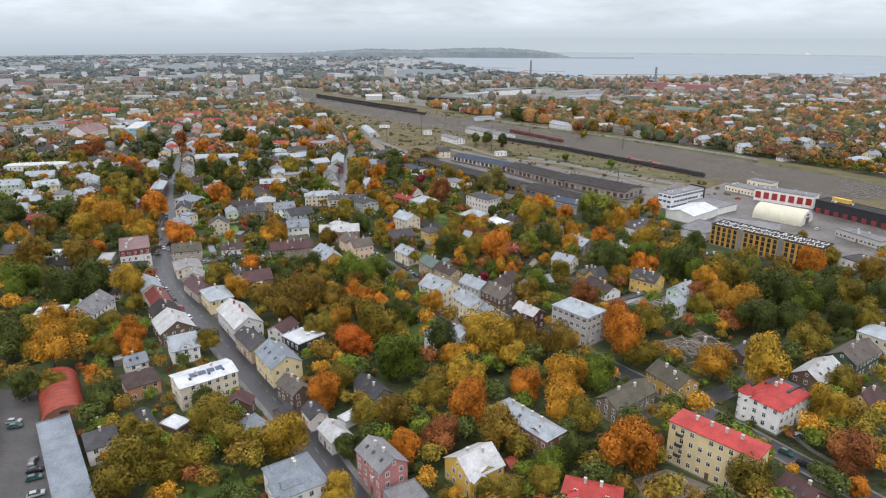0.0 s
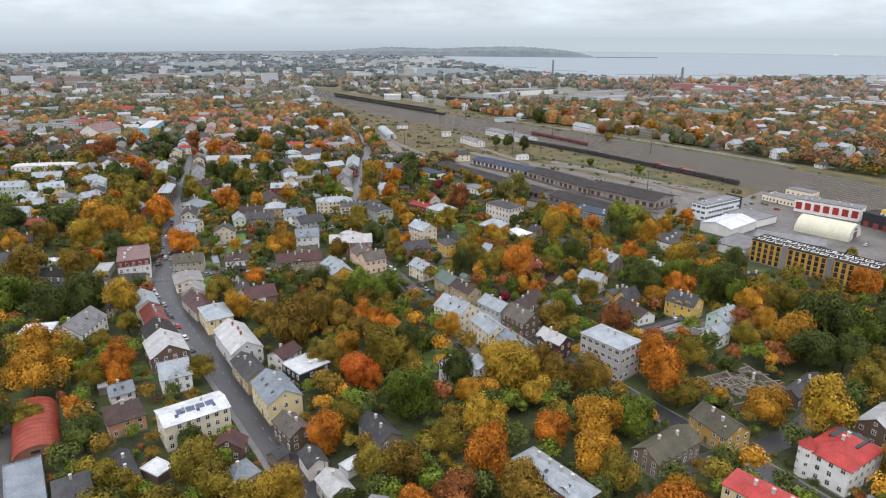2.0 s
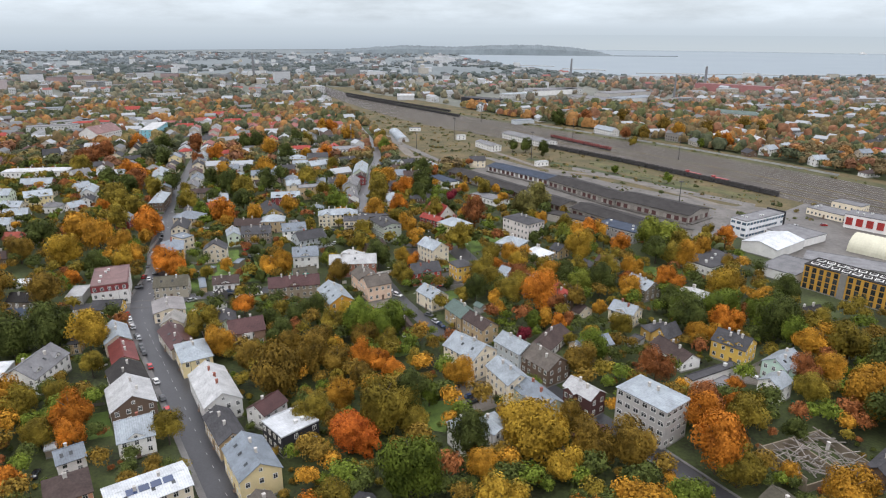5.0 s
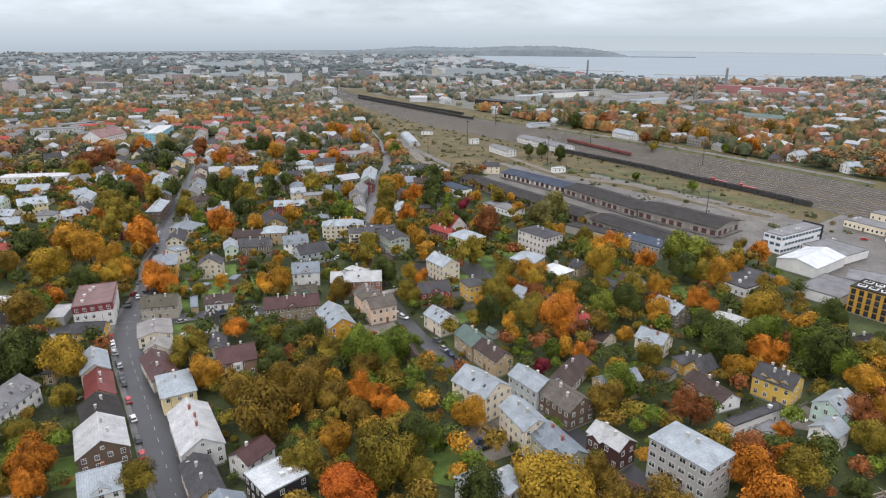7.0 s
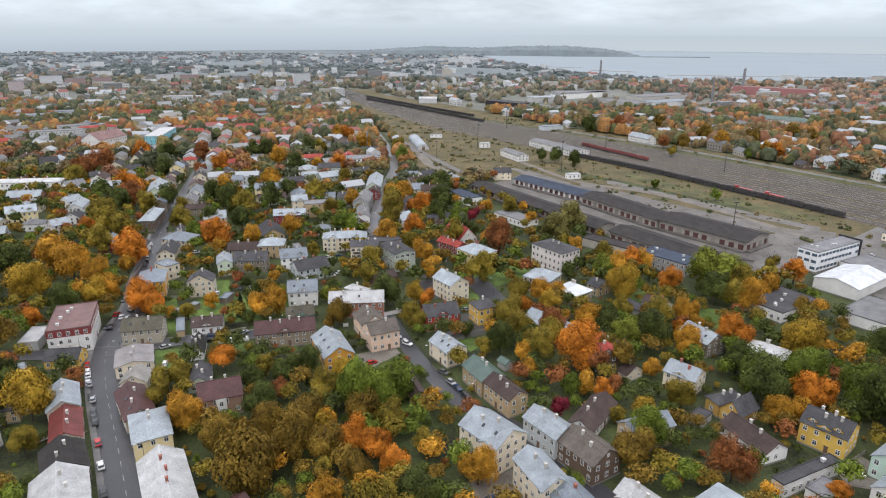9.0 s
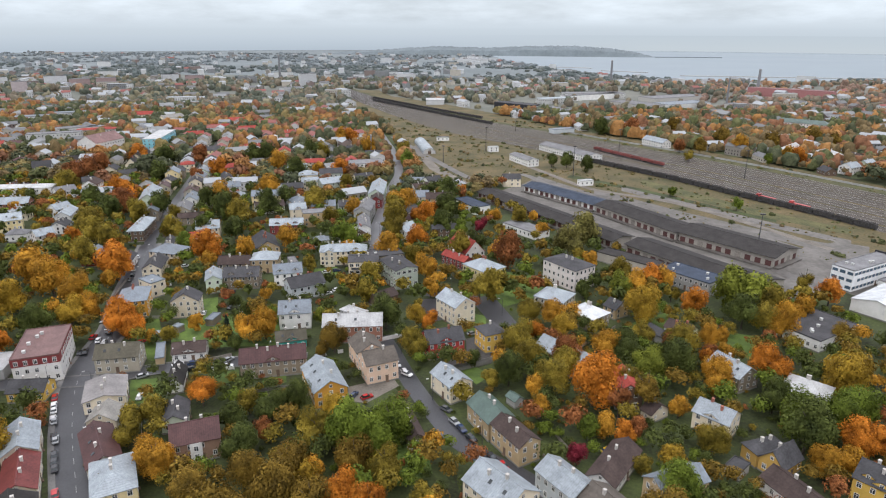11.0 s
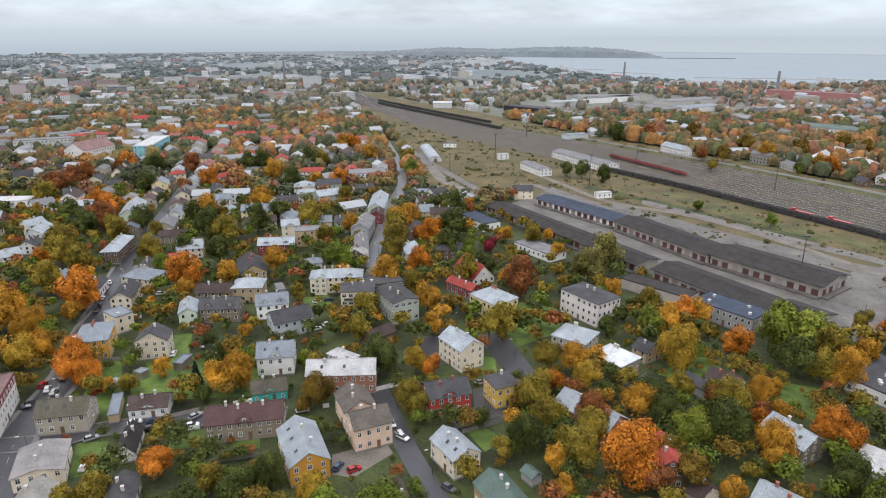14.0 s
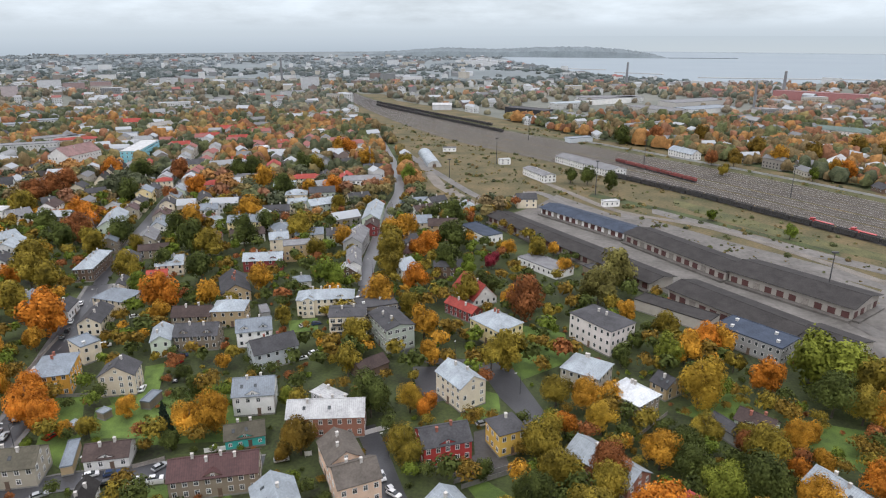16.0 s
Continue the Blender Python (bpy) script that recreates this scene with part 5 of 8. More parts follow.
house(-497.2, 863.8, 45, 42.4, 19.3, 9, "f", "lightgrey", "grey", 2, "long grey flat-roofed hall")
house(-583.7, 890.6, 89, 16.4, 11.3, 6, "g", "white", "slate", 2, "white house with a slate roof")
house(-341.4, 967.1, 27, 25.6, 10.3, 6, "g", "cream", "red", 2, "cream house with a bright red roof")
house(-301.4, 892.1, 27, 20.2, 10.3, 6, "g", "cream", "red", 2, "cream house with a bright red roof")
house(-304.0, 951.4, 33, 19.1, 10.3, 6, "g", "white", "red", 2, "white house with a bright red roof")
house(-245.5, 770.9, 27, 21.7, 10.3, 6, "g", "white", "redmetal", 2, "white house with a dark red roof")
house(-243.5, 866.4, 35, 13.8, 9.3, 6, "g", "white", "redmetal", 2, "white house with a dark red roof")
house(-251.1, 831.8, 36, 12.4, 9.3, 7, "f", "white", "bright", 2, "small bright white house")
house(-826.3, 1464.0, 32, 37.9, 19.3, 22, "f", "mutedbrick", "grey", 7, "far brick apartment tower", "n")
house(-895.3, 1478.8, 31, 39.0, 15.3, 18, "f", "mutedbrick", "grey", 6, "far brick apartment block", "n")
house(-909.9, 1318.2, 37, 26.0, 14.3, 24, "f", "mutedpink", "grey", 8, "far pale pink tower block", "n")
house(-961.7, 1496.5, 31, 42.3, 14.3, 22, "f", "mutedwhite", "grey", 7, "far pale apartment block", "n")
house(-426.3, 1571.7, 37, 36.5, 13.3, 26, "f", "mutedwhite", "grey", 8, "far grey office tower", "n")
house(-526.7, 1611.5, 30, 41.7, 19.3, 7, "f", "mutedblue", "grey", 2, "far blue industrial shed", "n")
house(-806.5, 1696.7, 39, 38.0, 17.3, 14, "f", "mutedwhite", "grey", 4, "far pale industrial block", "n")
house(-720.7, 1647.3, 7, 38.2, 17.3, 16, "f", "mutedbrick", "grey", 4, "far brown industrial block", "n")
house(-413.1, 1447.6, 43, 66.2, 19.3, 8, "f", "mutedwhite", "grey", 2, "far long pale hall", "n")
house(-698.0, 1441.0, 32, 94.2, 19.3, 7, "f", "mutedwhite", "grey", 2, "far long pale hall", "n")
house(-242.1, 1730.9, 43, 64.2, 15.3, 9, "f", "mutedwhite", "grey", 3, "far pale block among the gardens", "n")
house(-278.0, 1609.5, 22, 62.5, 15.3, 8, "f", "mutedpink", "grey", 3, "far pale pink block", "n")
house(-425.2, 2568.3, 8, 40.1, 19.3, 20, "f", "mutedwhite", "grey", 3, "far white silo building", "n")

house(168.0, 1372.0, 8, 110.0, 34.0, 9, "f", "lightgrey", "grey", 2, "long pale factory hall with a flat grey roof")
house(215.0, 1210.0, 122, 84.0, 40.0, 8, "f", "concrete", "grey", 1, "wide concrete factory hall with a flat roof", "n")
house(292.0, 1235.0, 32, 90.0, 36.0, 7, "f", "lightgrey", "bluegrey", 1, "wide factory hall with a blue-grey roof", "n")
house(300.0, 1330.0, 32, 120.0, 40.0, 8, "f", "concrete", "grey", 1, "wide grey factory hall", "n")
house(90.0, 1268.0, 28, 60.0, 22.0, 9, "f", "lightgrey", "steel", 2, "pale factory hall with a steel roof")
house(372.0, 1210.0, 32, 40.0, 24.0, 9, "f", "concrete", "grey", 1, "grey boiler house beside the tall chimney", "n")
end_wall = tagged(new("panel_wall"), "black panel wall at the end of the office building", "wall")
end_wall.matrix_world = pose(196.4, 464.7, 0, 0, 0, 34)
part("panel", Shape().box(-0.35, -6.2, 0, 0.35, 6.2, 12.2).mesh("panel", "wall_black"), end_wall)
box = tagged(new("shipping_container"), "yellow shipping container on the black hall's roof", "container")
box.matrix_world = pose(279.0, 423.0, 9.46, 0, 0, 117)
part("body", Shape().box(-6, -1.3, 0, 6, 1.3, 2.7).mesh("body", "wall_yellow"), box)
part("door", Shape().box(6.0, -1.2, 0.1, 6.08, 1.2, 2.6).mesh("door", "wall_ochre"), box)
house(-352.0, 574.0, 12, 50.0, 13.0, 8.5, "h", "white", "white", 2, "long white two-storey hall with a pale roof", "low")
house(-330.0, 540.0, 15, 22.0, 11.0, 6, "g", "redbrick", "steel", 2, "red brick house with a pale steel roof")
house(-276.0, 517.0, 110, 20.0, 9.0, 6.5, "g", "lightgrey", "steel", 2, "light grey timber house with a steel roof")
house(-266.0, 496.0, 110, 12.0, 9.0, 5, "g", "white", "slate", 2, "white house with a slate gabled roof")
house(-301.0, 496.0, 35, 17.0, 11.0, 7.5, "g", "paleyellow", "steel", 2, "pale yellow house with a steel roof", "d2")
house(-291.0, 458.0, 20, 14.0, 10.0, 5, "g", "greyblue", "steel", 2, "grey-blue house with a pale metal roof")
house(-257.0, 413.0, 10, 18.0, 9.0, 4, "g", "darkred", "redmetal", 1, "low dark red outbuilding with a red metal roof")
house(-177.0, 333.0, 105, 14.0, 7.0, 4, "f", "grey", "white", 1, "low flat annex beside the corner house", "n")
house(-153.0, 283.0, 20, 12.0, 8.0, 5, "g", "tan", "slate", 2, "tan back house with a slate roof")
house(-168.0, 303.0, 30, 14.0, 9.0, 4, "g", "lightgrey", "steel", 1, "low light grey house with a steel roof")
house(-189.0, 311.0, 8, 10.0, 6.0, 3.5, "g", "grey", "bluetar", 1, "small grey house with a dark blue roof")
house(-214.0, 347.0, 10, 9.0, 6.0, 2.6, "f", "lightgrey", "bright", 1, "low shed with a bright white roof", "n")
house(-246.0, 377.0, 15, 12.0, 9.0, 4.5, "g", "greybrown", "brown", 1, "weathered timber house with a brown roof")
house(-286.0, 436.0, 12, 12.0, 10.0, 5, "g", "white", "steel", 2, "white house with a pale steel gabled roof")
house(-317.0, 668.0, 110, 17.0, 10.0, 8, "g", "cream", "dark", 2, "cream terrace house with a steep dark roof", "steep")
house(-325.5, 692.0, 110, 17.0, 10.0, 8, "g", "beige", "dark", 2, "beige terrace house with a steep dark roof", "steep")
house(-334.0, 716.0, 110, 17.0, 10.0, 8, "g", "cream", "dark", 2, "cream terrace house with a steep dark roof", "steep")
house(-389.0, 652.0, 30, 14.0, 9.0, 7, "g", "white", "slate", 2, "white house with a steep slate roof", "steep")
house(-386.0, 684.0, 20, 18.0, 10.0, 7, "g", "greybrown", "dark", 2, "grey-brown house with a dark roof")
house(-244.0, 563.0, 112, 34.0, 12.0, 8, "g", "palegreen", "steel", 2, "pale green street house with a steel roof")
house(-217.0, 569.0, 108, 20.0, 9.0, 5, "g", "white", "bluegrey", 2, "white street house with a blue-grey roof")
house(-153.0, 640.0, 12, 15.0, 11.0, 8, "h", "cream", "steel", 2, "cream villa with a pale steel roof and dormers", "d2")
house(-136.0, 646.0, 20, 18.0, 10.0, 8.5, "g", "sage", "slate", 2, "sage green house with a slate roof")
house(-118.0, 556.0, 15, 16.0, 9.0, 5.5, "g", "beige", "bluegrey", 2, "beige house with a blue-grey metal roof")
house(-52.0, 637.0, 40, 13.0, 9.0, 6, "g", "white", "slate", 2, "white house with a slate roof near the lane")
house(-173.0, 547.0, 20, 9.0, 7.0, 4, "g", "darkred", "red", 1, "small dark red house with a red roof")
house(-223.0, 938.0, 20, 14.0, 10.0, 9, "f", "white", "bright", 3, "white box-shaped house with a flat roof")
house(-480.0, 800.0, 28, 52.0, 15.0, 12, "f", "lightgrey", "grey", 3, "long pale grey apartment block")
house(-456.0, 838.0, 28, 40.0, 14.0, 11, "h", "lightgrey", "red", 3, "long pale block with a red roof", "low")
house(-615.0, 957.0, 30, 50.0, 20.0, 9, "f", "lightgrey", "bluegrey", 2, "long hall with a blue-grey roof")
house(-600.0, 1009.0, 30, 45.0, 18.0, 8, "f", "mutedwhite", "bluegrey", 2, "pale hall with a blue-grey roof")
house(-472.0, 874.0, 20, 30.0, 12.0, 9, "f", "white", "bluegrey", 2, "white house with a flat blue-grey roof")
house(-440.0, 908.0, 20, 22.0, 10.0, 7, "f", "mutedblue", "bluegrey", 2, "blue-grey hall with a flat roof")
house(-485.0, 988.0, 20, 28.0, 12.0, 9, "g", "cream", "red", 3, "cream house with a large red roof")
house(-434.0, 969.0, 60, 30.0, 12.0, 8, "g", "cream", "sand", 2, "cream house with a sand-coloured roof")
house(-340.0, 905.0, 20, 22.0, 10.0, 6, "g", "white", "red", 2, "white house with a bright red roof")
house(-319.0, 851.0, 20, 24.0, 10.0, 6, "f", "lightgrey", "grey", 2, "light grey house with a flat roof")
house(-341.0, 840.0, 20, 18.0, 10.0, 7, "g", "white", "red", 2, "white house with a red gabled roof")


# ---------------------------------------------------------------- trees
def crown_mesh(name, seed, leaves=1700, lobes=15, size=0.085, tall=1.0, cone=False):
    """A leafy crown about 1 m in radius, centred at the origin."""
    r = np.random.RandomState(seed)
    if cone:
        z = r.uniform(-1.5, 1.5, leaves)
        rad = (1.5 - z) / 3.0 * (0.55 + 0.45 * np.abs(np.sin(z * 9 + r.uniform(0, 6)))) * np.sqrt(r.uniform(0.3, 1, leaves))
        a = r.uniform(0, 2 * np.pi, leaves)
        p = np.stack((rad * np.cos(a), rad * np.sin(a), z), 1)
        nrm = p * (1, 1, 0.1) + (0, 0, 0.3)
    else:
        d = r.normal(size=(lobes, 3))
        d[:, 2] = np.abs(d[:, 2]) * r.choice((1, 1, -0.55), lobes)
        d /= np.linalg.norm(d, axis=1)[:, None]
        centre = d * r.uniform(0.42, 0.66, lobes)[:, None] * (1, 1, tall)
        size_l = r.uniform(0.30, 0.50, lobes)
        which = r.choice(lobes, leaves, p=size_l ** 2 / (size_l ** 2).sum())
        q = r.normal(size=(leaves, 3))
        q[:, 2] = np.where(q[:, 2] < 0, q[:, 2] * 0.7, q[:, 2])
        q /= np.linalg.norm(q, axis=1)[:, None]
        p = centre[which] + q * (size_l[which] * r.uniform(0.66, 1.0, leaves) * np.where(r.uniform(0, 1, leaves) > 0.88, 1.22, 1.04))[:, None]
        nrm = q + 0.5 * p
    nrm += r.normal(scale=0.38, size=(leaves, 3))
    nrm /= np.linalg.norm(nrm, axis=1)[:, None]
    side = np.cross(nrm, r.normal(size=(leaves, 3)))
    side /= np.linalg.norm(side, axis=1)[:, None]
    up = np.cross(nrm, side)
    s = (size * r.uniform(0.6, 1.35, leaves))[:, None]
    core = r.uniform(0, 1, leaves) < 0.12
    p[core] *= 0.62
    s[core] *= 2.6
    v = np.stack((p - side * s - up * s * 0.6, p + side * s - up * s * 0.6, p + up * s), 1).reshape(-1, 3)
    me = bpy.data.meshes.new(name)
    me.from_pydata(v.tolist(), [], np.arange(leaves * 3).reshape(-1, 3).tolist())
    me.materials.append(MATS["leaves_y"])
    me.update()
    return me


CROWNS = [crown_mesh("crown", 20 + i, 3600, 13 + i % 5, 0.060, 1.0 + 0.12 * (i % 3)) for i in range(8)]
CROWNS_BIG = [crown_mesh("crown", 30 + i, 9500, 18 + i % 5, 0.039, 0.95 + 0.12 * (i % 3)) for i in range(7)]
CROWN_TALL = [crown_mesh("crown", 40 + i, 3200, 13, 0.062, 1.7) for i in range(3)]
CROWN_CONE = [crown_mesh("crown", 50 + i, 3000, 1, 0.08, 1.0, True) for i in range(2)]
CROWN_LOW = [crown_mesh("crown", 60 + i, 1500, 13 + i % 4, 0.092, 1.0 + 0.1 * (i % 3)) for i in range(6)]


def trunk_mesh(seed):
    r = random.Random(seed)
    s = Shape()
    s.tube((0, 0, -0.1), (0.02, 0.01, 0.95), 0.075, 0.045, 8)
    s.tube((0.02, 0.01, 0.95), (0.0, 0.05, 1.9), 0.045, 0.012, 6)
    for i in range(6):
        a, z = i * 1.1 + r.uniform(0, 0.5), 0.7 + 0.12 * i
        s.tube((0.01, 0.01, z), (0.55 * math.cos(a), 0.55 * math.sin(a), z + r.uniform(0.4, 0.7)), 0.032, 0.008, 5)
    return s


TRUNKS = [trunk_mesh(i).mesh("trunk", "bark") for i in range(3)]
BIRCH = trunk_mesh(9).mesh("trunk", "birch_bark")
WORDS = dict(o="bright orange autumn leaves", a="amber autumn leaves", ya="golden yellow autumn leaves", y="yellow-green autumn leaves", b="olive-brown autumn leaves",
             g="green leaves", lg="light yellow-green leaves", d="dark green leaves", r="russet autumn leaves", s="scarlet autumn leaves", s2="crimson leaves",
             w="drooping olive willow leaves", c="dark green needles")
TREES = {}


def plant(x, y, r):
    """Notes a crown's place in a coarse grid."""
    TREES.setdefault((int(x // 12), int(y // 12)), []).append((x, y, r))
coin = random.Random(11)


def tree(x, y, height, radius, kind):
    plant(x, y, radius)
    small = radius < 1.9
    root = tagged(new("bush" if small else "tree"), ("rounded garden bush with " if small else "conifer with " if kind == "c" else "broad tree with ") + WORDS[kind], "bush" if small else "tree", "trees among the houses")
    root.matrix_world = pose(x, y, 0, 0, 0, coin.uniform(0, 360))
    birch = kind in ("ya", "y") and coin.random() < 0.25 and radius < 4
    meshes = CROWN_CONE if kind == "c" else CROWN_LOW if y > 400 and radius < 4.2 else CROWN_TALL if birch else CROWNS_BIG if radius > 4.6 and y < 400 else CROWNS
    zc = height - radius * (1.35 if birch or kind == "c" else 1.0)
    if radius < 2.8 and kind != "c":
        zc = radius * 0.85
    trunk = part("trunk", BIRCH if birch else TRUNKS[coin.randrange(3)], root)
    k = max(zc, radius * 0.8) / 1.1
    trunk.scale = (k * 0.75, k * 0.75, k)
    crown = part("crown", meshes[coin.randrange(len(meshes))], root)
    crown.location, crown.scale = (0, 0, max(zc, radius * 0.75)), (radius * coin.uniform(0.95, 1.1), radius * coin.uniform(0.95, 1.1), radius * coin.uniform(1.0, 1.28))
    if radius < 2.8 and kind != "c":
        crown.scale = (radius * 1.25, radius * 1.1, radius * 0.85)
    crown.material_slots[0].link = "OBJECT"
    crown.material_slots[0].material = MATS["leaves_" + kind]


tree(149.5, 421.0, 14.5, 5.6, "o")
tree(141.5, 429.0, 13.0, 4.2, "y")
tree(49.5, 326.0, 14.0, 4.6, "b")
tree(40.5, 322.5, 12.0, 4.0, "r")
tree(-140.3, 215.4, 18.6, 8.7, "a")
tree(-146.8, 234.9, 18.5, 8.6, "a")
tree(-138.7, 235.5, 13.3, 6.2, "y")
tree(-158.3, 226.7, 10.3, 4.8, "y")
tree(-162.8, 226.2, 15.4, 7.1, "d")
tree(-124.0, 222.9, 11.2, 5.2, "y")
tree(-119.2, 231.1, 14.7, 6.8, "o")
tree(-114.8, 223.7, 10.2, 4.7, "o")
tree(-138.8, 196.0, 11.4, 5.3, "d")
tree(-132.0, 198.9, 10.1, 4.7, "y")
tree(-119.2, 202.1, 9.4, 4.4, "o")
tree(-108.0, 187.5, 12.3, 5.7, "d")
tree(-92.6, 170.8, 9.0, 4.2, "y")
tree(-84.8, 166.5, 8.8, 4.1, "y")
tree(-82.8, 145.3, 18.4, 8.6, "y")
tree(-78.8, 154.0, 9.4, 4.4, "y")
tree(-69.3, 154.9, 15.0, 7.0, "y")
tree(-68.3, 171.2, 15.5, 7.2, "y")
tree(-62.1, 167.0, 13.2, 6.1, "y")
tree(-75.9, 187.5, 9.7, 4.5, "d")
tree(-87.2, 226.8, 11.4, 5.3, "y")
tree(-43.4, 162.6, 14.8, 6.9, "ya")
tree(-52.7, 162.7, 9.4, 4.4, "y")
tree(-25.6, 140.7, 10.5, 4.9, "ya")
tree(-36.2, 189.7, 12.5, 5.8, "o")
tree(-32.6, 197.9, 11.5, 5.4, "y")
tree(-31.9, 225.1, 14.4, 6.7, "s")
tree(-26.4, 223.4, 9.2, 4.3, "s")
tree(-12.5, 206.6, 19.0, 8.9, "g")
tree(-20.6, 174.4, 12.5, 5.8, "y")
tree(-11.9, 175.1, 13.3, 6.2, "b")
tree(-7.8, 160.0, 12.0, 5.6, "o")
tree(-26.1, 161.5, 8.6, 4.0, "d")
tree(-45.8, 236.5, 13.4, 6.2, "y")
tree(-24.1, 235.4, 18.7, 8.7, "y")
tree(-15.8, 248.9, 14.0, 6.5, "d")
tree(2.9, 224.6, 14.4, 6.7, "d")
tree(22.3, 223.1, 19.0, 9.5, "ya")
tree(29.0, 214.7, 12.4, 5.8, "ya")
tree(38.4, 221.7, 14.3, 6.6, "b")
tree(49.4, 222.8, 15.4, 7.1, "b")
tree(6.9, 214.3, 10.9, 5.1, "a")
tree(11.2, 196.2, 14.7, 6.8, "ya")
tree(0.5, 188.4, 13.3, 6.2, "y")
tree(10.2, 176.7, 16.8, 7.8, "o")
tree(2.1, 162.2, 12.6, 5.8, "r")
tree(19.7, 164.2, 15.0, 7.0, "b")
tree(31.1, 192.1, 12.7, 5.9, "o")
tree(31.0, 166.0, 8.8, 4.1, "a")
tree(25.1, 159.9, 9.7, 4.5, "y")
tree(45.6, 193.3, 17.2, 8.0, "a")
tree(41.6, 177.5, 15.2, 7.1, "a")
tree(57.3, 197.3, 14.8, 6.9, "g")
tree(45.7, 171.3, 13.2, 6.1, "y")
tree(72.4, 219.9, 17.7, 8.2, "o")
tree(77.3, 244.8, 13.9, 6.5, "r")
tree(76.3, 214.6, 13.9, 6.5, "y")
tree(88.5, 239.4, 13.7, 6.4, "y")
tree(53.9, 152.1, 17.9, 8.3, "o")
tree(65.2, 160.6, 7.9, 3.7, "r")
tree(59.1, 163.2, 11.9, 5.5, "a")
tree(32.7, 151.5, 10.4, 4.9, "g")
tree(39.2, 156.3, 10.7, 5.0, "d")
tree(29.1, 144.1, 10.7, 5.0, "y")
tree(19.6, 140.0, 10.5, 4.9, "y")
tree(13.8, 141.8, 7.8, 3.6, "y")
tree(100.9, 205.1, 14.4, 6.7, "a")
tree(91.3, 216.8, 7.1, 3.3, "a")
tree(115.8, 198.7, 19.0, 9.1, "ya")
tree(141.3, 219.1, 15.2, 7.1, "y")
tree(152.7, 233.3, 13.4, 6.2, "y")
tree(146.1, 240.7, 16.5, 7.7, "d")
tree(131.7, 238.0, 19.0, 8.8, "d")
tree(124.1, 175.0, 14.7, 6.8, "ya")
tree(137.6, 189.6, 13.5, 6.3, "y")
tree(118.0, 152.4, 14.3, 6.6, "r")
tree(113.3, 141.2, 7.1, 3.3, "o")
tree(84.1, 141.5, 13.4, 6.3, "y")
tree(88.6, 153.8, 9.5, 4.4, "a")
tree(170.2, 243.3, 13.9, 6.5, "d")
tree(191.9, 305.4, 16.3, 7.6, "o")
tree(210.6, 319.2, 12.7, 5.9, "y")
tree(219.4, 362.0, 7.9, 3.7, "y")
tree(130.4, 250.4, 19.0, 9.2, "a")
tree(129.8, 270.6, 12.2, 5.7, "a")
tree(132.1, 289.3, 14.2, 6.6, "a")
tree(116.6, 257.2, 12.8, 6.0, "y")
tree(154.0, 263.1, 19.0, 9.5, "d")
tree(160.8, 257.0, 17.5, 8.1, "g")
tree(173.7, 264.1, 16.7, 7.8, "d")
tree(149.4, 269.3, 18.2, 8.5, "d")
tree(143.2, 284.2, 17.8, 8.3, "y")
tree(130.4, 311.3, 19.0, 9.0, "d")
tree(122.6, 309.6, 17.1, 8.0, "g")
tree(147.5, 343.1, 13.5, 6.3, "d")
tree(177.4, 240.2, 16.5, 7.7, "y")
tree(214.0, 292.7, 16.4, 7.6, "b")
tree(195.2, 256.4, 17.5, 8.1, "d")
tree(186.6, 266.1, 15.0, 7.0, "y")
tree(-208.9, 374.7, 19.0, 9.5, "ya")
tree(-203.9, 399.9, 19.0, 9.5, "a")
tree(-223.4, 414.1, 19.0, 9.5, "a")
tree(-187.9, 394.0, 15.2, 7.0, "a")
tree(-190.1, 427.5, 18.1, 8.4, "o")
tree(-173.7, 379.5, 11.4, 5.3, "a")
tree(-236.3, 400.4, 19.0, 9.5, "d")
tree(-190.6, 282.2, 19.0, 9.5, "g")
tree(-170.3, 278.4, 19.0, 9.5, "d")
tree(-158.7, 281.0, 19.0, 9.2, "d")
tree(-209.0, 322.7, 19.0, 9.5, "b")
tree(-185.5, 322.7, 17.5, 8.1, "b")
tree(-187.2, 345.6, 9.0, 4.2, "o")
tree(-142.3, 281.9, 17.4, 8.1, "ya")
tree(-243.4, 364.4, 14.1, 6.5, "a")
tree(-267.5, 399.2, 18.7, 8.7, "d")
tree(-234.5, 377.9, 16.2, 7.5, "b")
tree(-72.3, 149.2, 9.1, 4.3, "y")
tree(-130.9, 244.1, 11.0, 5.1, "y")
tree(-132.0, 264.5, 10.4, 4.8, "y")
tree(-163.7, 297.5, 15.0, 7.0, "d")
tree(-99.4, 273.7, 8.0, 3.7, "y")
tree(-93.7, 284.4, 11.2, 5.2, "a")
tree(-108.7, 299.4, 10.0, 4.6, "y")
tree(-61.6, 254.6, 19.0, 9.5, "b")
tree(-53.8, 270.3, 15.1, 7.0, "b")
tree(-44.4, 269.4, 12.9, 6.0, "b")
tree(-63.7, 278.4, 13.5, 6.3, "b")
tree(-48.5, 278.9, 9.9, 4.6, "ya")
tree(-37.9, 273.8, 12.3, 5.7, "o")
tree(-30.1, 271.7, 11.3, 5.2, "o")
tree(-23.5, 263.4, 10.0, 4.7, "o")
tree(-33.3, 258.5, 11.4, 5.3, "b")
tree(-39.0, 248.5, 10.9, 5.1, "a")
tree(-28.9, 252.7, 9.9, 4.6, "a")
tree(-21.4, 246.9, 12.7, 5.9, "y")
tree(-17.9, 245.4, 11.4, 5.3, "y")
tree(-10.3, 251.1, 9.8, 4.6, "g")
tree(-16.7, 275.5, 7.9, 3.7, "y")
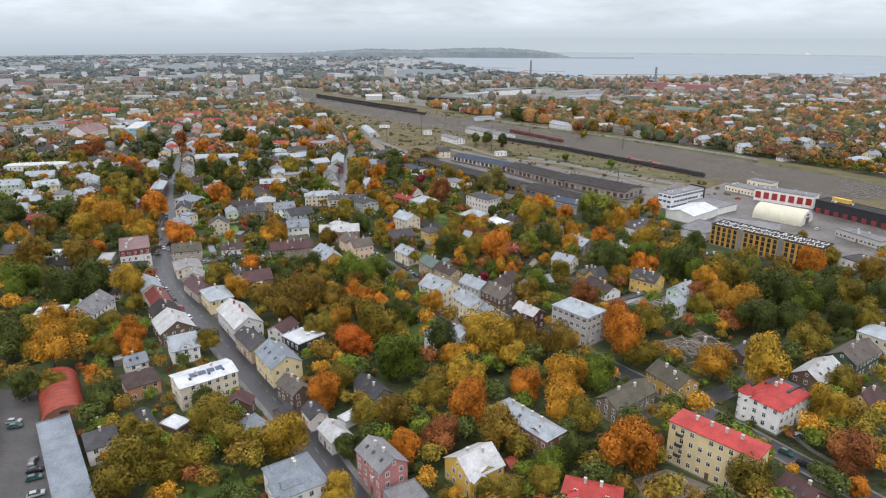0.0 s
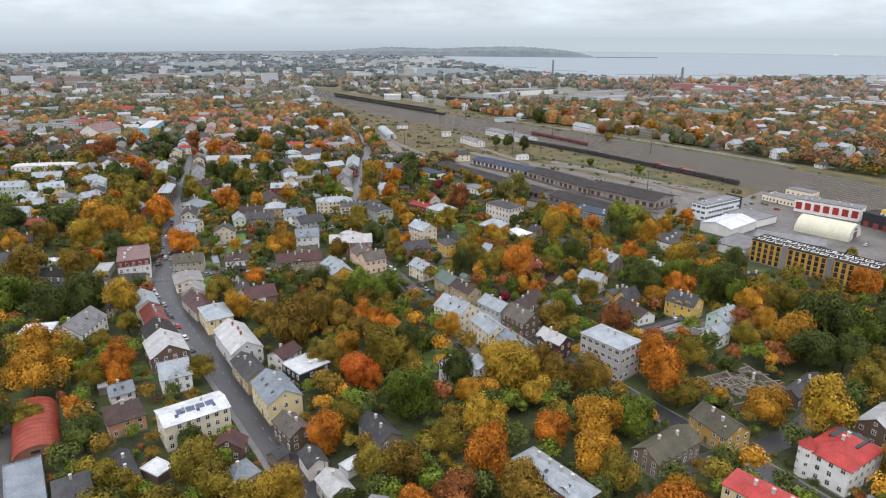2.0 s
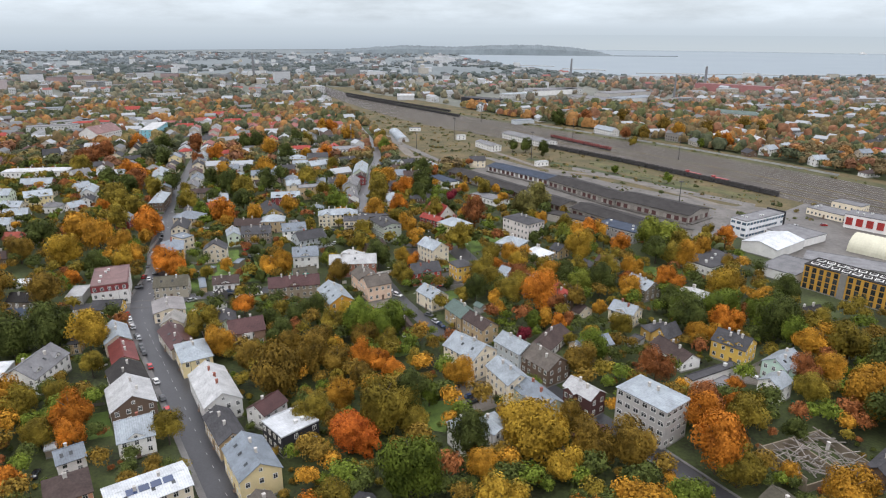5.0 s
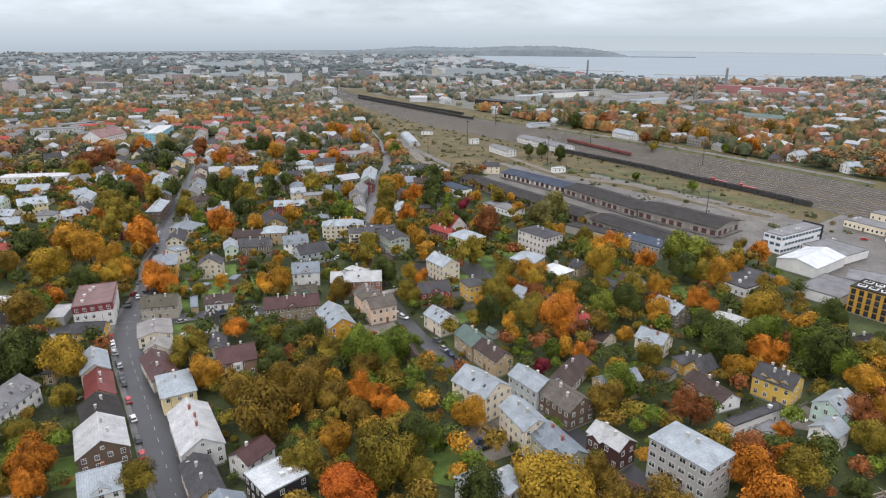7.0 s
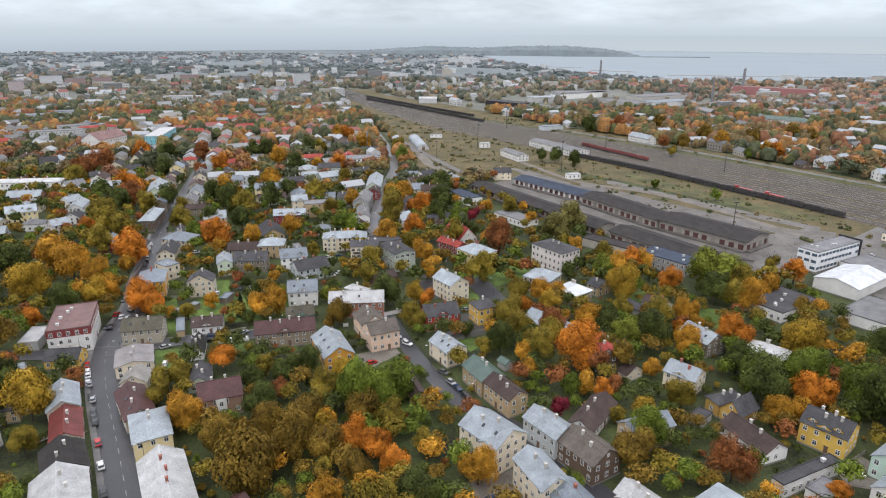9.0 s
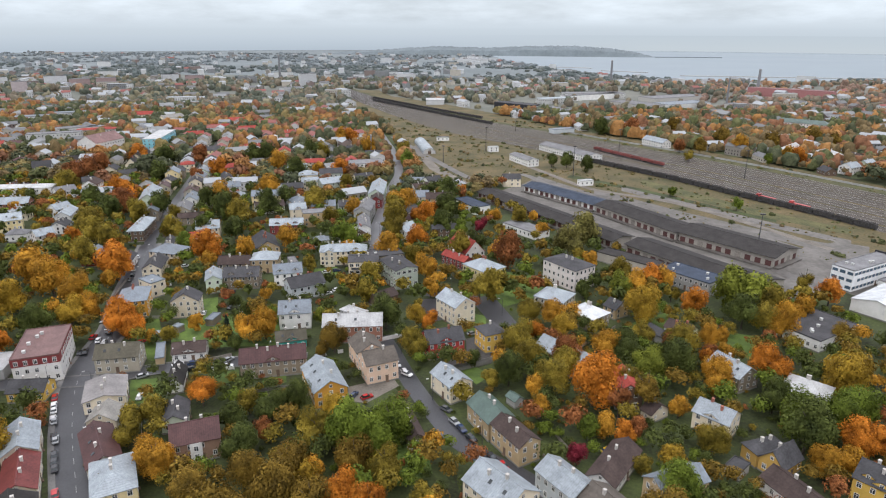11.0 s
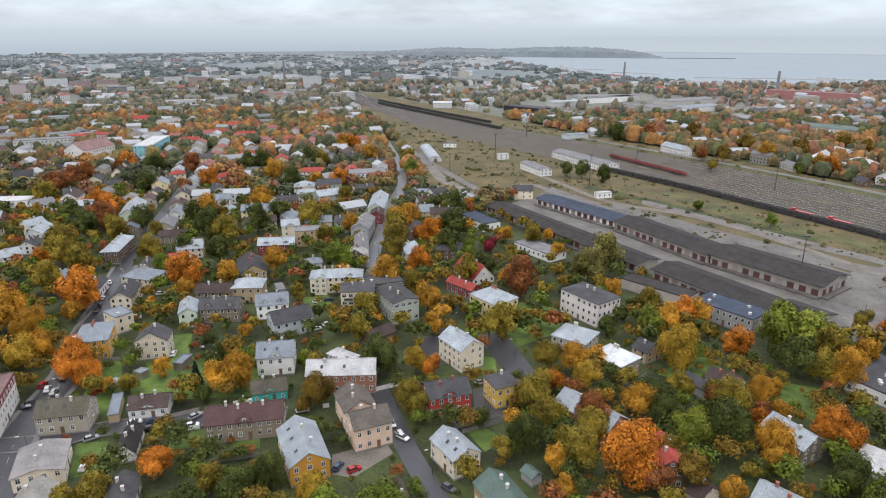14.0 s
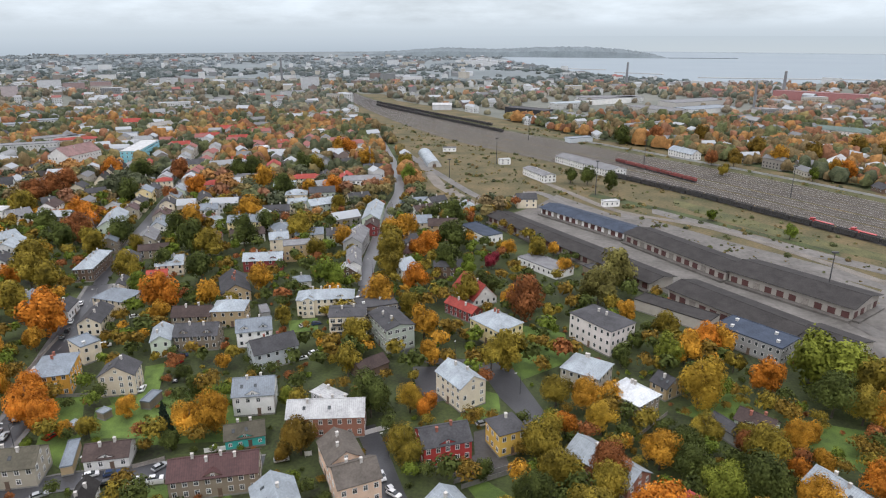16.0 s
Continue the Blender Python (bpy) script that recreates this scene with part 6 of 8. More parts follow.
tree(-28.4, 286.2, 11.5, 5.4, "y")
tree(-40.1, 296.6, 16.9, 7.8, "g")
tree(-28.6, 302.9, 15.8, 7.3, "g")
tree(-51.0, 299.2, 13.7, 6.4, "y")
tree(-71.7, 291.1, 11.9, 5.5, "d")
tree(-76.7, 271.4, 12.3, 5.7, "b")
tree(-33.0, 231.5, 8.9, 4.1, "s")
tree(-38.1, 233.7, 8.7, 4.0, "b")
tree(-14.4, 234.2, 10.0, 4.7, "y")
tree(-0.6, 262.9, 12.4, 5.8, "a")
tree(18.8, 228.8, 17.8, 8.3, "ya")
tree(48.7, 281.9, 13.3, 6.2, "g")
tree(42.5, 273.4, 14.5, 6.8, "b")
tree(34.6, 236.1, 11.8, 5.5, "b")
tree(68.9, 269.5, 13.4, 6.2, "r")
tree(100.0, 300.2, 9.5, 4.4, "a")
tree(92.6, 298.8, 10.4, 4.8, "a")
tree(111.5, 309.0, 9.8, 4.6, "o")
tree(74.1, 236.5, 14.8, 6.9, "o")
tree(87.7, 246.8, 9.7, 4.5, "o")
tree(91.7, 309.0, 17.2, 8.0, "d")
tree(104.9, 316.6, 15.1, 7.0, "g")
tree(125.8, 305.0, 19.0, 8.9, "d")
tree(130.4, 297.8, 14.0, 6.5, "g")
tree(136.4, 289.3, 11.2, 5.2, "a")
tree(147.5, 314.5, 10.9, 5.1, "y")
tree(120.2, 269.6, 11.5, 5.4, "r")
tree(93.8, 262.4, 7.2, 3.4, "o")
tree(96.6, 255.8, 7.0, 3.3, "d")
tree(101.9, 256.7, 6.3, 2.9, "y")
tree(101.6, 235.5, 8.7, 4.1, "d")
tree(-104.7, 305.0, 9.2, 4.3, "y")
tree(-106.8, 293.8, 9.5, 4.4, "y")
tree(-90.9, 280.8, 12.7, 5.9, "a")
tree(-106.1, 307.8, 9.8, 4.6, "y")
tree(-94.6, 317.7, 10.6, 5.0, "o")
tree(-149.7, 364.2, 14.7, 6.8, "o")
tree(-142.3, 361.0, 11.4, 5.3, "o")
tree(-183.9, 361.0, 14.7, 6.8, "d")
tree(-176.1, 371.6, 13.1, 6.1, "ya")
tree(-188.6, 389.7, 11.7, 5.4, "a")
tree(-68.9, 310.9, 12.2, 5.7, "d")
tree(-77.5, 314.2, 9.2, 4.3, "y")
tree(-68.2, 301.4, 7.8, 3.6, "r")
tree(-62.2, 317.3, 10.9, 5.1, "d")
tree(-47.8, 310.6, 11.3, 5.3, "ya")
tree(-32.8, 296.1, 12.3, 5.7, "g")
tree(-53.6, 281.2, 13.8, 6.4, "b")
tree(-47.8, 283.6, 7.7, 3.6, "a")
tree(-37.5, 288.7, 11.8, 5.5, "b")
tree(-23.5, 322.0, 3.8, 1.8, "g")
tree(5.9, 339.5, 12.6, 5.9, "d")
tree(-0.6, 335.8, 8.0, 3.7, "y")
tree(13.9, 350.6, 14.1, 6.6, "y")
tree(26.9, 352.6, 13.2, 6.1, "r")
tree(20.6, 335.1, 14.9, 6.9, "y")
tree(15.1, 333.1, 8.7, 4.1, "a")
tree(15.4, 320.5, 8.3, 3.8, "a")
tree(33.3, 329.5, 19.0, 9.1, "o")
tree(42.0, 361.4, 12.2, 5.7, "a")
tree(48.5, 364.1, 12.3, 5.7, "d")
tree(54.8, 346.9, 13.7, 6.4, "lg")
tree(47.3, 336.5, 12.2, 5.7, "y")
tree(34.3, 309.9, 9.3, 4.3, "a")
tree(24.9, 297.6, 7.3, 3.4, "s2")
tree(29.4, 309.4, 9.3, 4.3, "g")
tree(39.8, 308.9, 7.7, 3.6, "o")
tree(44.6, 312.5, 7.1, 3.3, "r")
tree(42.6, 295.1, 6.5, 3.0, "y")
tree(71.0, 362.5, 15.9, 7.4, "y")
tree(64.3, 348.2, 17.3, 8.0, "d")
tree(69.5, 370.7, 10.0, 4.7, "r")
tree(83.5, 373.2, 11.1, 5.1, "a")
tree(75.8, 339.2, 12.2, 5.7, "a")
tree(96.5, 349.6, 14.9, 7.0, "o")
tree(86.8, 363.6, 7.8, 3.6, "a")
tree(90.9, 330.3, 12.5, 5.8, "d")
tree(93.9, 315.1, 16.9, 7.9, "g")
tree(117.5, 341.3, 18.1, 8.4, "ya")
tree(112.5, 324.0, 15.2, 7.1, "g")
tree(105.2, 309.0, 12.3, 5.7, "o")
tree(116.3, 387.0, 14.6, 6.8, "a")
tree(129.7, 400.5, 13.1, 6.1, "a")
tree(110.0, 389.9, 13.8, 6.4, "y")
tree(51.3, 297.9, 8.7, 4.0, "ya")
tree(64.7, 306.0, 11.2, 5.2, "y")
tree(59.7, 324.6, 8.3, 3.8, "a")
tree(137.2, 381.5, 10.2, 4.7, "b")
tree(-78.8, 304.4, 9.9, 4.6, "d")
tree(-6.9, 351.7, 6.7, 3.1, "d")
tree(-185.7, 420.9, 19.0, 8.9, "o")
tree(-182.4, 410.4, 10.3, 4.8, "a")
tree(-228.7, 469.3, 17.8, 8.3, "y")
tree(-216.5, 466.0, 15.7, 7.3, "y")
tree(-213.5, 438.8, 16.1, 7.5, "y")
tree(-239.7, 469.5, 11.5, 5.4, "o")
tree(-151.7, 447.5, 19.0, 8.9, "o")
tree(-145.2, 436.7, 11.2, 5.2, "a")
tree(-189.1, 485.8, 14.6, 6.8, "y")
tree(-151.1, 486.0, 17.0, 7.9, "d")
tree(-133.5, 456.8, 13.1, 6.1, "a")
tree(-173.8, 469.0, 11.3, 5.2, "g")
tree(-156.8, 374.0, 12.2, 5.7, "o")
tree(-96.7, 363.7, 12.2, 5.7, "a")
tree(-90.8, 366.6, 13.1, 6.1, "a")
tree(-103.7, 403.2, 7.3, 3.4, "a")
tree(-127.1, 359.5, 8.1, 3.8, "y")
tree(-133.9, 358.6, 6.5, 3.0, "a")
tree(-105.9, 365.4, 9.0, 4.2, "c")
tree(-121.5, 371.3, 7.7, 3.6, "a")
tree(-60.6, 358.2, 12.8, 5.9, "b")
tree(-71.9, 381.1, 7.8, 3.6, "lg")
tree(-32.1, 382.9, 10.3, 4.8, "ya")
tree(-26.5, 381.7, 8.5, 4.0, "o")
tree(-29.6, 355.9, 12.8, 5.9, "y")
tree(-44.2, 379.1, 15.2, 7.1, "d")
tree(-57.6, 403.7, 11.4, 5.3, "y")
tree(-59.3, 424.1, 13.4, 6.2, "y")
tree(-95.2, 442.7, 7.9, 3.7, "y")
tree(-116.9, 474.8, 13.8, 6.4, "a")
tree(-85.7, 479.9, 17.6, 8.2, "g")
tree(-57.3, 458.7, 17.4, 8.1, "a")
tree(-45.0, 485.3, 13.9, 6.5, "o")
tree(-34.5, 436.2, 13.9, 6.5, "a")
tree(-29.6, 414.5, 9.8, 4.6, "a")
tree(-42.9, 453.9, 12.6, 5.8, "y")
tree(-59.6, 498.5, 14.5, 6.8, "y")
tree(6.1, 457.2, 18.6, 8.7, "r")
tree(0.3, 468.4, 11.8, 5.5, "a")
tree(-20.1, 472.8, 14.5, 6.7, "y")
tree(-6.8, 414.0, 12.6, 5.9, "y")
tree(-0.7, 414.8, 14.5, 6.8, "y")
tree(38.8, 474.3, 19.0, 9.5, "w")
tree(49.4, 496.7, 19.0, 9.5, "w")
tree(49.0, 459.9, 10.2, 4.7, "a")
tree(61.2, 441.9, 12.6, 5.9, "y")
tree(57.9, 422.5, 12.7, 5.9, "lg")
tree(64.3, 424.3, 13.7, 6.4, "a")
tree(72.6, 432.6, 13.1, 6.1, "o")
tree(79.4, 434.3, 12.2, 5.7, "a")
tree(72.1, 415.3, 8.5, 4.0, "a")
tree(80.3, 420.1, 8.7, 4.0, "y")
tree(86.7, 405.9, 11.7, 5.5, "o")
tree(103.8, 413.5, 19.0, 9.5, "lg")
tree(113.5, 410.5, 19.0, 9.5, "lg")
tree(117.8, 404.4, 16.7, 7.8, "y")
tree(102.6, 393.8, 15.2, 7.1, "d")
tree(61.2, 394.7, 17.3, 8.0, "ya")
tree(15.1, 391.1, 12.2, 5.7, "y")
tree(24.7, 388.1, 12.8, 6.0, "a")
tree(32.5, 391.7, 9.6, 4.4, "a")
tree(27.8, 376.8, 11.4, 5.3, "ya")
tree(9.3, 363.8, 14.6, 6.8, "y")
tree(16.6, 374.1, 9.7, 4.5, "o")
tree(26.1, 347.2, 12.5, 5.8, "y")
tree(49.9, 356.7, 12.3, 5.7, "d")
tree(77.8, 346.8, 11.1, 5.2, "a")
tree(78.9, 360.7, 7.3, 3.4, "o")
tree(108.0, 379.4, 7.1, 3.3, "r")
tree(90.3, 379.0, 7.2, 3.3, "a")
tree(58.0, 374.8, 10.3, 4.8, "y")
tree(69.5, 375.0, 7.9, 3.7, "y")
tree(32.4, 419.1, 4.9, 2.3, "s2")
tree(40.6, 420.3, 8.8, 4.1, "d")
tree(47.2, 435.3, 8.3, 3.9, "d")
tree(-114.0, 393.8, 7.5, 3.5, "d")
tree(-106.1, 386.3, 8.1, 3.8, "d")
tree(-99.3, 355.9, 7.1, 3.3, "d")
tree(-64.7, 354.7, 6.1, 2.9, "b")
tree(-119.9, 449.0, 10.4, 4.8, "y")
tree(-44.9, 429.8, 9.4, 4.4, "y")
tree(-176.0, 496.8, 13.6, 6.3, "d")
tree(-243.3, 492.6, 17.8, 8.3, "y")
tree(-249.5, 523.1, 16.4, 7.6, "d")
tree(-252.9, 543.3, 17.3, 8.0, "r")
tree(-227.9, 515.7, 16.0, 7.4, "y")
tree(-323.2, 588.2, 19.0, 9.5, "y")
tree(-337.9, 636.3, 19.0, 9.5, "r")
tree(-336.1, 616.3, 18.9, 8.8, "r")
tree(-337.7, 655.3, 19.0, 9.5, "r")
tree(-279.4, 582.3, 15.6, 7.3, "o")
tree(-262.1, 562.2, 16.5, 7.7, "o")
tree(-251.3, 535.4, 15.4, 7.2, "r")
tree(-282.5, 554.3, 16.3, 7.6, "d")
tree(-304.7, 701.1, 19.0, 9.5, "d")
tree(-328.1, 698.9, 19.0, 9.5, "o")
tree(-269.7, 625.2, 19.0, 9.5, "d")
tree(-236.7, 618.0, 14.9, 6.9, "r")
tree(-271.4, 702.9, 19.0, 9.2, "r")
tree(-229.0, 645.1, 19.0, 9.1, "o")
tree(-190.9, 558.6, 19.0, 9.0, "a")
tree(-162.4, 519.9, 17.3, 8.1, "y")
tree(-175.0, 526.2, 19.0, 8.9, "d")
tree(-199.4, 553.8, 14.3, 6.7, "d")
tree(-167.9, 588.8, 19.0, 9.5, "a")
tree(-152.7, 542.5, 16.8, 7.8, "d")
tree(-148.7, 567.3, 16.2, 7.6, "d")
tree(-186.8, 669.6, 19.0, 9.5, "a")
tree(-167.6, 652.6, 19.0, 9.5, "d")
tree(-149.5, 662.9, 14.0, 6.5, "a")
tree(-123.8, 555.9, 17.3, 8.0, "y")
tree(-104.1, 523.0, 12.9, 6.0, "y")
tree(-93.6, 543.0, 13.6, 6.3, "a")
tree(-131.5, 660.4, 15.9, 7.4, "o")
tree(-116.4, 618.5, 12.7, 5.9, "y")
tree(-65.3, 548.3, 19.0, 9.2, "a")
tree(-61.4, 564.5, 15.8, 7.3, "a")
tree(-64.7, 527.3, 18.6, 8.7, "y")
tree(-62.1, 512.3, 16.5, 7.7, "y")
tree(-49.7, 528.4, 12.9, 6.0, "o")
tree(-44.5, 535.9, 14.6, 6.8, "o")
tree(-80.7, 702.0, 17.0, 7.9, "g")
tree(-90.4, 749.5, 16.2, 7.5, "y")
tree(-128.4, 764.4, 19.0, 8.9, "a")
tree(-169.5, 823.7, 19.0, 9.5, "a")
tree(-157.9, 822.8, 18.4, 8.6, "o")
tree(-176.9, 737.1, 19.0, 9.5, "d")
tree(-168.4, 742.1, 16.2, 7.5, "y")
tree(-211.5, 709.9, 19.0, 9.5, "d")
tree(-224.9, 707.2, 19.0, 9.2, "d")
tree(-208.8, 526.7, 10.5, 4.9, "y")
tree(-223.7, 535.6, 16.8, 7.8, "d")
tree(-48.8, 601.1, 10.3, 4.8, "d")
tree(-36.6, 587.1, 18.2, 8.5, "d")
tree(-27.1, 603.2, 10.3, 4.8, "o")
tree(-32.4, 540.0, 19.0, 8.9, "d")
tree(-32.3, 507.1, 16.1, 7.5, "d")
tree(-20.9, 506.0, 12.0, 5.6, "g")
tree(-1.3, 537.4, 10.2, 4.7, "a")
tree(13.6, 532.4, 14.2, 6.6, "y")
tree(27.2, 514.4, 9.5, 4.4, "a")
tree(23.3, 542.0, 8.8, 4.1, "a")
tree(-10.0, 519.0, 9.7, 4.5, "s2")
tree(-11.5, 483.3, 12.4, 5.8, "d")
tree(129.8, 623.1, 7.8, 3.6, "g")
tree(164.3, 586.1, 9.5, 4.4, "g")
tree(60.6, 720.4, 15.0, 7.0, "d")
tree(75.8, 702.5, 14.5, 6.7, "d")
tree(47.6, 724.2, 13.0, 6.0, "d")
tree(244.9, 748.1, 10.9, 5.1, "g")
tree(274.1, 756.2, 17.5, 8.2, "o")
tree(267.6, 760.9, 15.5, 7.2, "a")
tree(238.0, 802.0, 19.0, 9.5, "a")
tree(280.4, 834.3, 19.0, 9.5, "b")
tree(239.1, 861.5, 19.0, 9.5, "b")
tree(199.0, 801.1, 16.8, 7.8, "b")
tree(180.8, 805.8, 14.6, 6.8, "r")
tree(337.8, 870.7, 19.0, 9.5, "b")
tree(343.0, 840.1, 19.0, 9.5, "b")
tree(204.0, 930.6, 19.0, 9.5, "b")
tree(178.3, 763.4, 11.3, 5.3, "y")
tree(155.2, 925.9, 19.0, 9.5, "r")
tree(118.6, 922.5, 19.0, 9.5, "d")


SPAN = {}


def free(x, y, gap, among=True, walls=None):
    """Whether a spot is clear of houses, streets, yards and trees."""
    for hx, hy, a, hl, hd in TAKEN:
        dx, dy = x - hx, y - hy
        u, v = dx * math.cos(a) + dy * math.sin(a), -dx * math.sin(a) + dy * math.cos(a)
        if abs(u) < hl + (walls or gap) and abs(v) < hd + (walls or gap):
            return False
    for i, (line, half) in enumerate(ROADS):
        if i not in SPAN:
            SPAN[i] = (min(p[0] for p in line), max(p[0] for p in line), min(p[1] for p in line), max(p[1] for p in line))
        x0, x1, y0, y1 = SPAN[i]
        k = half + gap * 0.7
        if x0 - k < x < x1 + k and y0 - k < y < y1 + k and off_line(x, y, line) < k:
            return False
    if any(inside(x, y, p) for p in CLEAR):
        return False
    i, j = int(x // 12), int(y // 12)
    return not among or not any((x - a) ** 2 + (y - b) ** 2 < (0.75 * (r + gap)) ** 2 for p in (i - 1, i, i + 1) for q in (j - 1, j, j + 1) for a, b, r in TREES.get((p, q), ()))


# ---------------------------------------------------------------- railway
def rail_line(k):
    """One track, k from 0 at the sheds to 1 at the far fence."""
    near = [(285, 470), (236, 548), (184, 624), (146, 679), (93, 745), (28, 828), (-70, 940), (-178, 1125), (-277, 1332), (-400, 1640)]
    far = [(400, 470), (335, 590), (258, 705), (206, 775), (140, 855), (58, 950), (-40, 1062), (-130, 1190), (-247, 1372), (-385, 1650)]
    return smooth([(a + (c - a) * k, b + (d - b) * k) for (a, b), (c, d) in zip(near, far)], 4)


bed = Shape()
bed.face([(x, y, 0.015) for x, y in RAILWAY][::-1])
tagged(new("rail_yard_ground", bed.mesh("rail_yard_ground", "dry_grass")), "dry autumn grass and weeds of the rail yard", "ground", kind="structure")
edge = [rail_line(-0.02), rail_line(0.93)]
tagged(new("grass_strip", ribbon(rail_line(1.0), -16, 6, 0.03).mesh("grass_strip", "verge")), "green grass strip along the yard fence", "grass", kind="structure")
fence_line = [p for p in rail_line(1.06) if 600 < p[1] < 960]
bed = Shape()
for (a, b), (c, d) in zip(zip(*edge), list(zip(*edge))[1:]):
    bed.face(((a[0], a[1], 0.1), (b[0], b[1], 0.1), (d[0], d[1], 0.1), (c[0], c[1], 0.1)))
tagged(new("ballast_bed", bed.mesh("ballast_bed", "ballast")), "brown ballast bed of the rail yard", "ballast", kind="structure")
for k, w0, w1 in ((0.115, -2.4, 1.8), (0.31, -1.6, 2.2), (0.5, -2.0, 1.4), (0.72, -2.6, 2.4), (0.84, -1.4, 1.8)):
    tagged(new("grass_strip", ribbon(rail_line(k), w0, w1, 0.13).mesh("grass_strip", "dry_grass")), "strip of dry weeds between the tracks", "grass", kind="structure")
for i in range(15):
    line = rail_line(0.02 + 0.89 * i / 14)
    tagged(new("track_bed", ribbon(line, -1.7, 1.7, 0.16).mesh("track_bed", "ballast_dark")), "dark oily ballast under a track", "ballast", "parallel tracks", kind="structure")
    s = Shape()
    for off in (-0.76, 0.76):
        for w0, w1, z in ((-0.13, 0.13, 0.32),):
            r = ribbon(line, off + w0, off + w1, z)
            k = len(s.v)
            s.v += r.v
            s.f += [tuple(k + q for q in f) for f in r.f]
            s.m += r.m
    tagged(new("rail_track", s.mesh("rail_track", "rail_steel")), "pair of worn steel rails on ballast", "railway track", "parallel tracks", kind="structure")


RIBS = Shape().box(-6.4, -0.06, 1.2, 6.4, 0.06, 1.4)
for i in range(7):
    RIBS.box(-6.1 + i * 2.0, -0.06, 1.4, -5.96 + i * 2.0, 0.06, 3.5)
RIBS = RIBS.mesh("rib_frame", "metal_dark")


def wagon(name, label, mat, length, height):
    root = tagged(new(name), label, "train wagon", "wagons in the yard")
    s = Shape().box(-length / 2 + 0.3, -1.5, 1.2, length / 2 - 0.3, 1.5, height - 0.5)
    s.box(-length / 2 + 0.3, -1.5, height - 0.5, length / 2 - 0.3, -1.35, height).box(-length / 2 + 0.3, 1.35, height - 0.5, length / 2 - 0.3, 1.5, height)
    part("body", s.mesh("body", mat), root)
    for v in ((-1.56, 1.56) if height < 4 else ()):
        part("rib_frame", RIBS, root, at=pose(0, v, 0))
    part("underframe", Shape().box(-length / 2, -1.2, 0.85, length / 2, 1.2, 1.2).mesh("underframe", "metal_dark"), root)
    for u in (-length / 2 + 2.2, length / 2 - 2.2):
        part("bogie", Shape().box(-1.4, -1.1, 0.32, 1.4, 1.1, 0.85, 0, 0.15).mesh("bogie", "metal_dark"), root, at=pose(u, 0, 0))
    return root


def stand_along(thing, line, start, count, step):
    """Copies of a wagon along a track, beginning start metres from its first point."""
    run, k, pts = 0.0, 0, []
    for (x0, y0), (x1, y1) in zip(line, line[1:]):
        d = math.hypot(x1 - x0, y1 - y0)
        while k < count and start + k * step <= run + d:
            u = (start + k * step - run) / d
            pts.append(pose(x0 + (x1 - x0) * u, y0 + (y1 - y0) * u, 0.05, 0, 0, math.degrees(math.atan2(y1 - y0, x1 - x0))))
            k += 1
        run += d
    thing.matrix_world = pts[0]
    for m in pts[1:]:
        copy_thing(thing, m)


stand_along(wagon("hopper_wagon", "black open coal wagon in a long train", "coal_wagon", 13.4, 3.9), [(232, 552), (214, 580), (180, 628), (143, 682), (91, 745), (70, 775)], 0, 20, 14.0)
stand_along(wagon("freight_wagon", "red-brown open freight wagon", "wagon_red", 13.4, 3.6), [(146, 742), (99, 818), (90, 832)], 0, 7, 14.0)
stand_along(wagon("hopper_wagon", "black coal wagon far down the yard", "coal_wagon", 13.4, 3.5), [(-15, 1003), (-120, 1140), (-230, 1285)], 0, 25, 14.0)
stand_along(wagon("hopper_wagon", "black coal wagon far down the yard", "coal_wagon", 13.4, 3.5), [(-30, 1058), (-135, 1190), (-240, 1330)], 0, 24, 14.0)


def locomotive(x, y, rot):
    root = tagged(new("locomotive"), "bright red diesel locomotive beside the coal train", "locomotive")
    root.matrix_world = pose(x, y, 0, 0, 0, rot)
    part("body", Shape().box(-8, -1.1, 1.3, 4.2, 1.1, 3.3).box(-8, -1.4, 1.1, 8, 1.4, 1.3).box(6.4, -1.1, 1.3, 8, 1.1, 2.9).mesh("body", "loco_red"), root)
    part("cab", Shape().box(4.2, -1.4, 1.3, 6.4, 1.4, 4.3).box(4.1, -1.5, 4.3, 6.5, 1.5, 4.45).mesh("cab", "loco_red"), root)
    for u in (-5.2, 5.2):
        part("bogie", Shape().box(-1.8, -1.15, 0.32, 1.8, 1.15, 1.1, 0, 0.15).mesh("bogie", "metal_dark"), root, at=pose(u, 0, 0))
    part("window", Shape().box(4.18, -1.0, 3.2, 4.2, 1.0, 4.0).mesh("window", "glass_dark"), root)


locomotive(194.5, 617, 124)
locomotive(209.5, 596.5, 124)


def mast(x, y, height, label="slender steel lighting mast", arms=True):
    root = tagged(new("light_mast"), label, "mast")
    root.matrix_world = pose(x, y, 0)
    part("pole", Shape().tube((0, 0, 0), (0, 0, height), 0.35, 0.18, 8).mesh("pole", "metal_dark"), root)
    if arms:
        part("lamp_head", Shape().box(-1.4, -0.5, height - 0.4, 1.4, 0.5, height + 0.3).mesh("lamp_head", "metal_dark"), root)


for mx, my, mh in ((146, 497, 22), (63, 686, 26), (-14, 800, 24), (205, 690, 24), (19, 940, 26), (-52, 735, 16), (120, 800, 24)):
    mast(mx, my, mh)

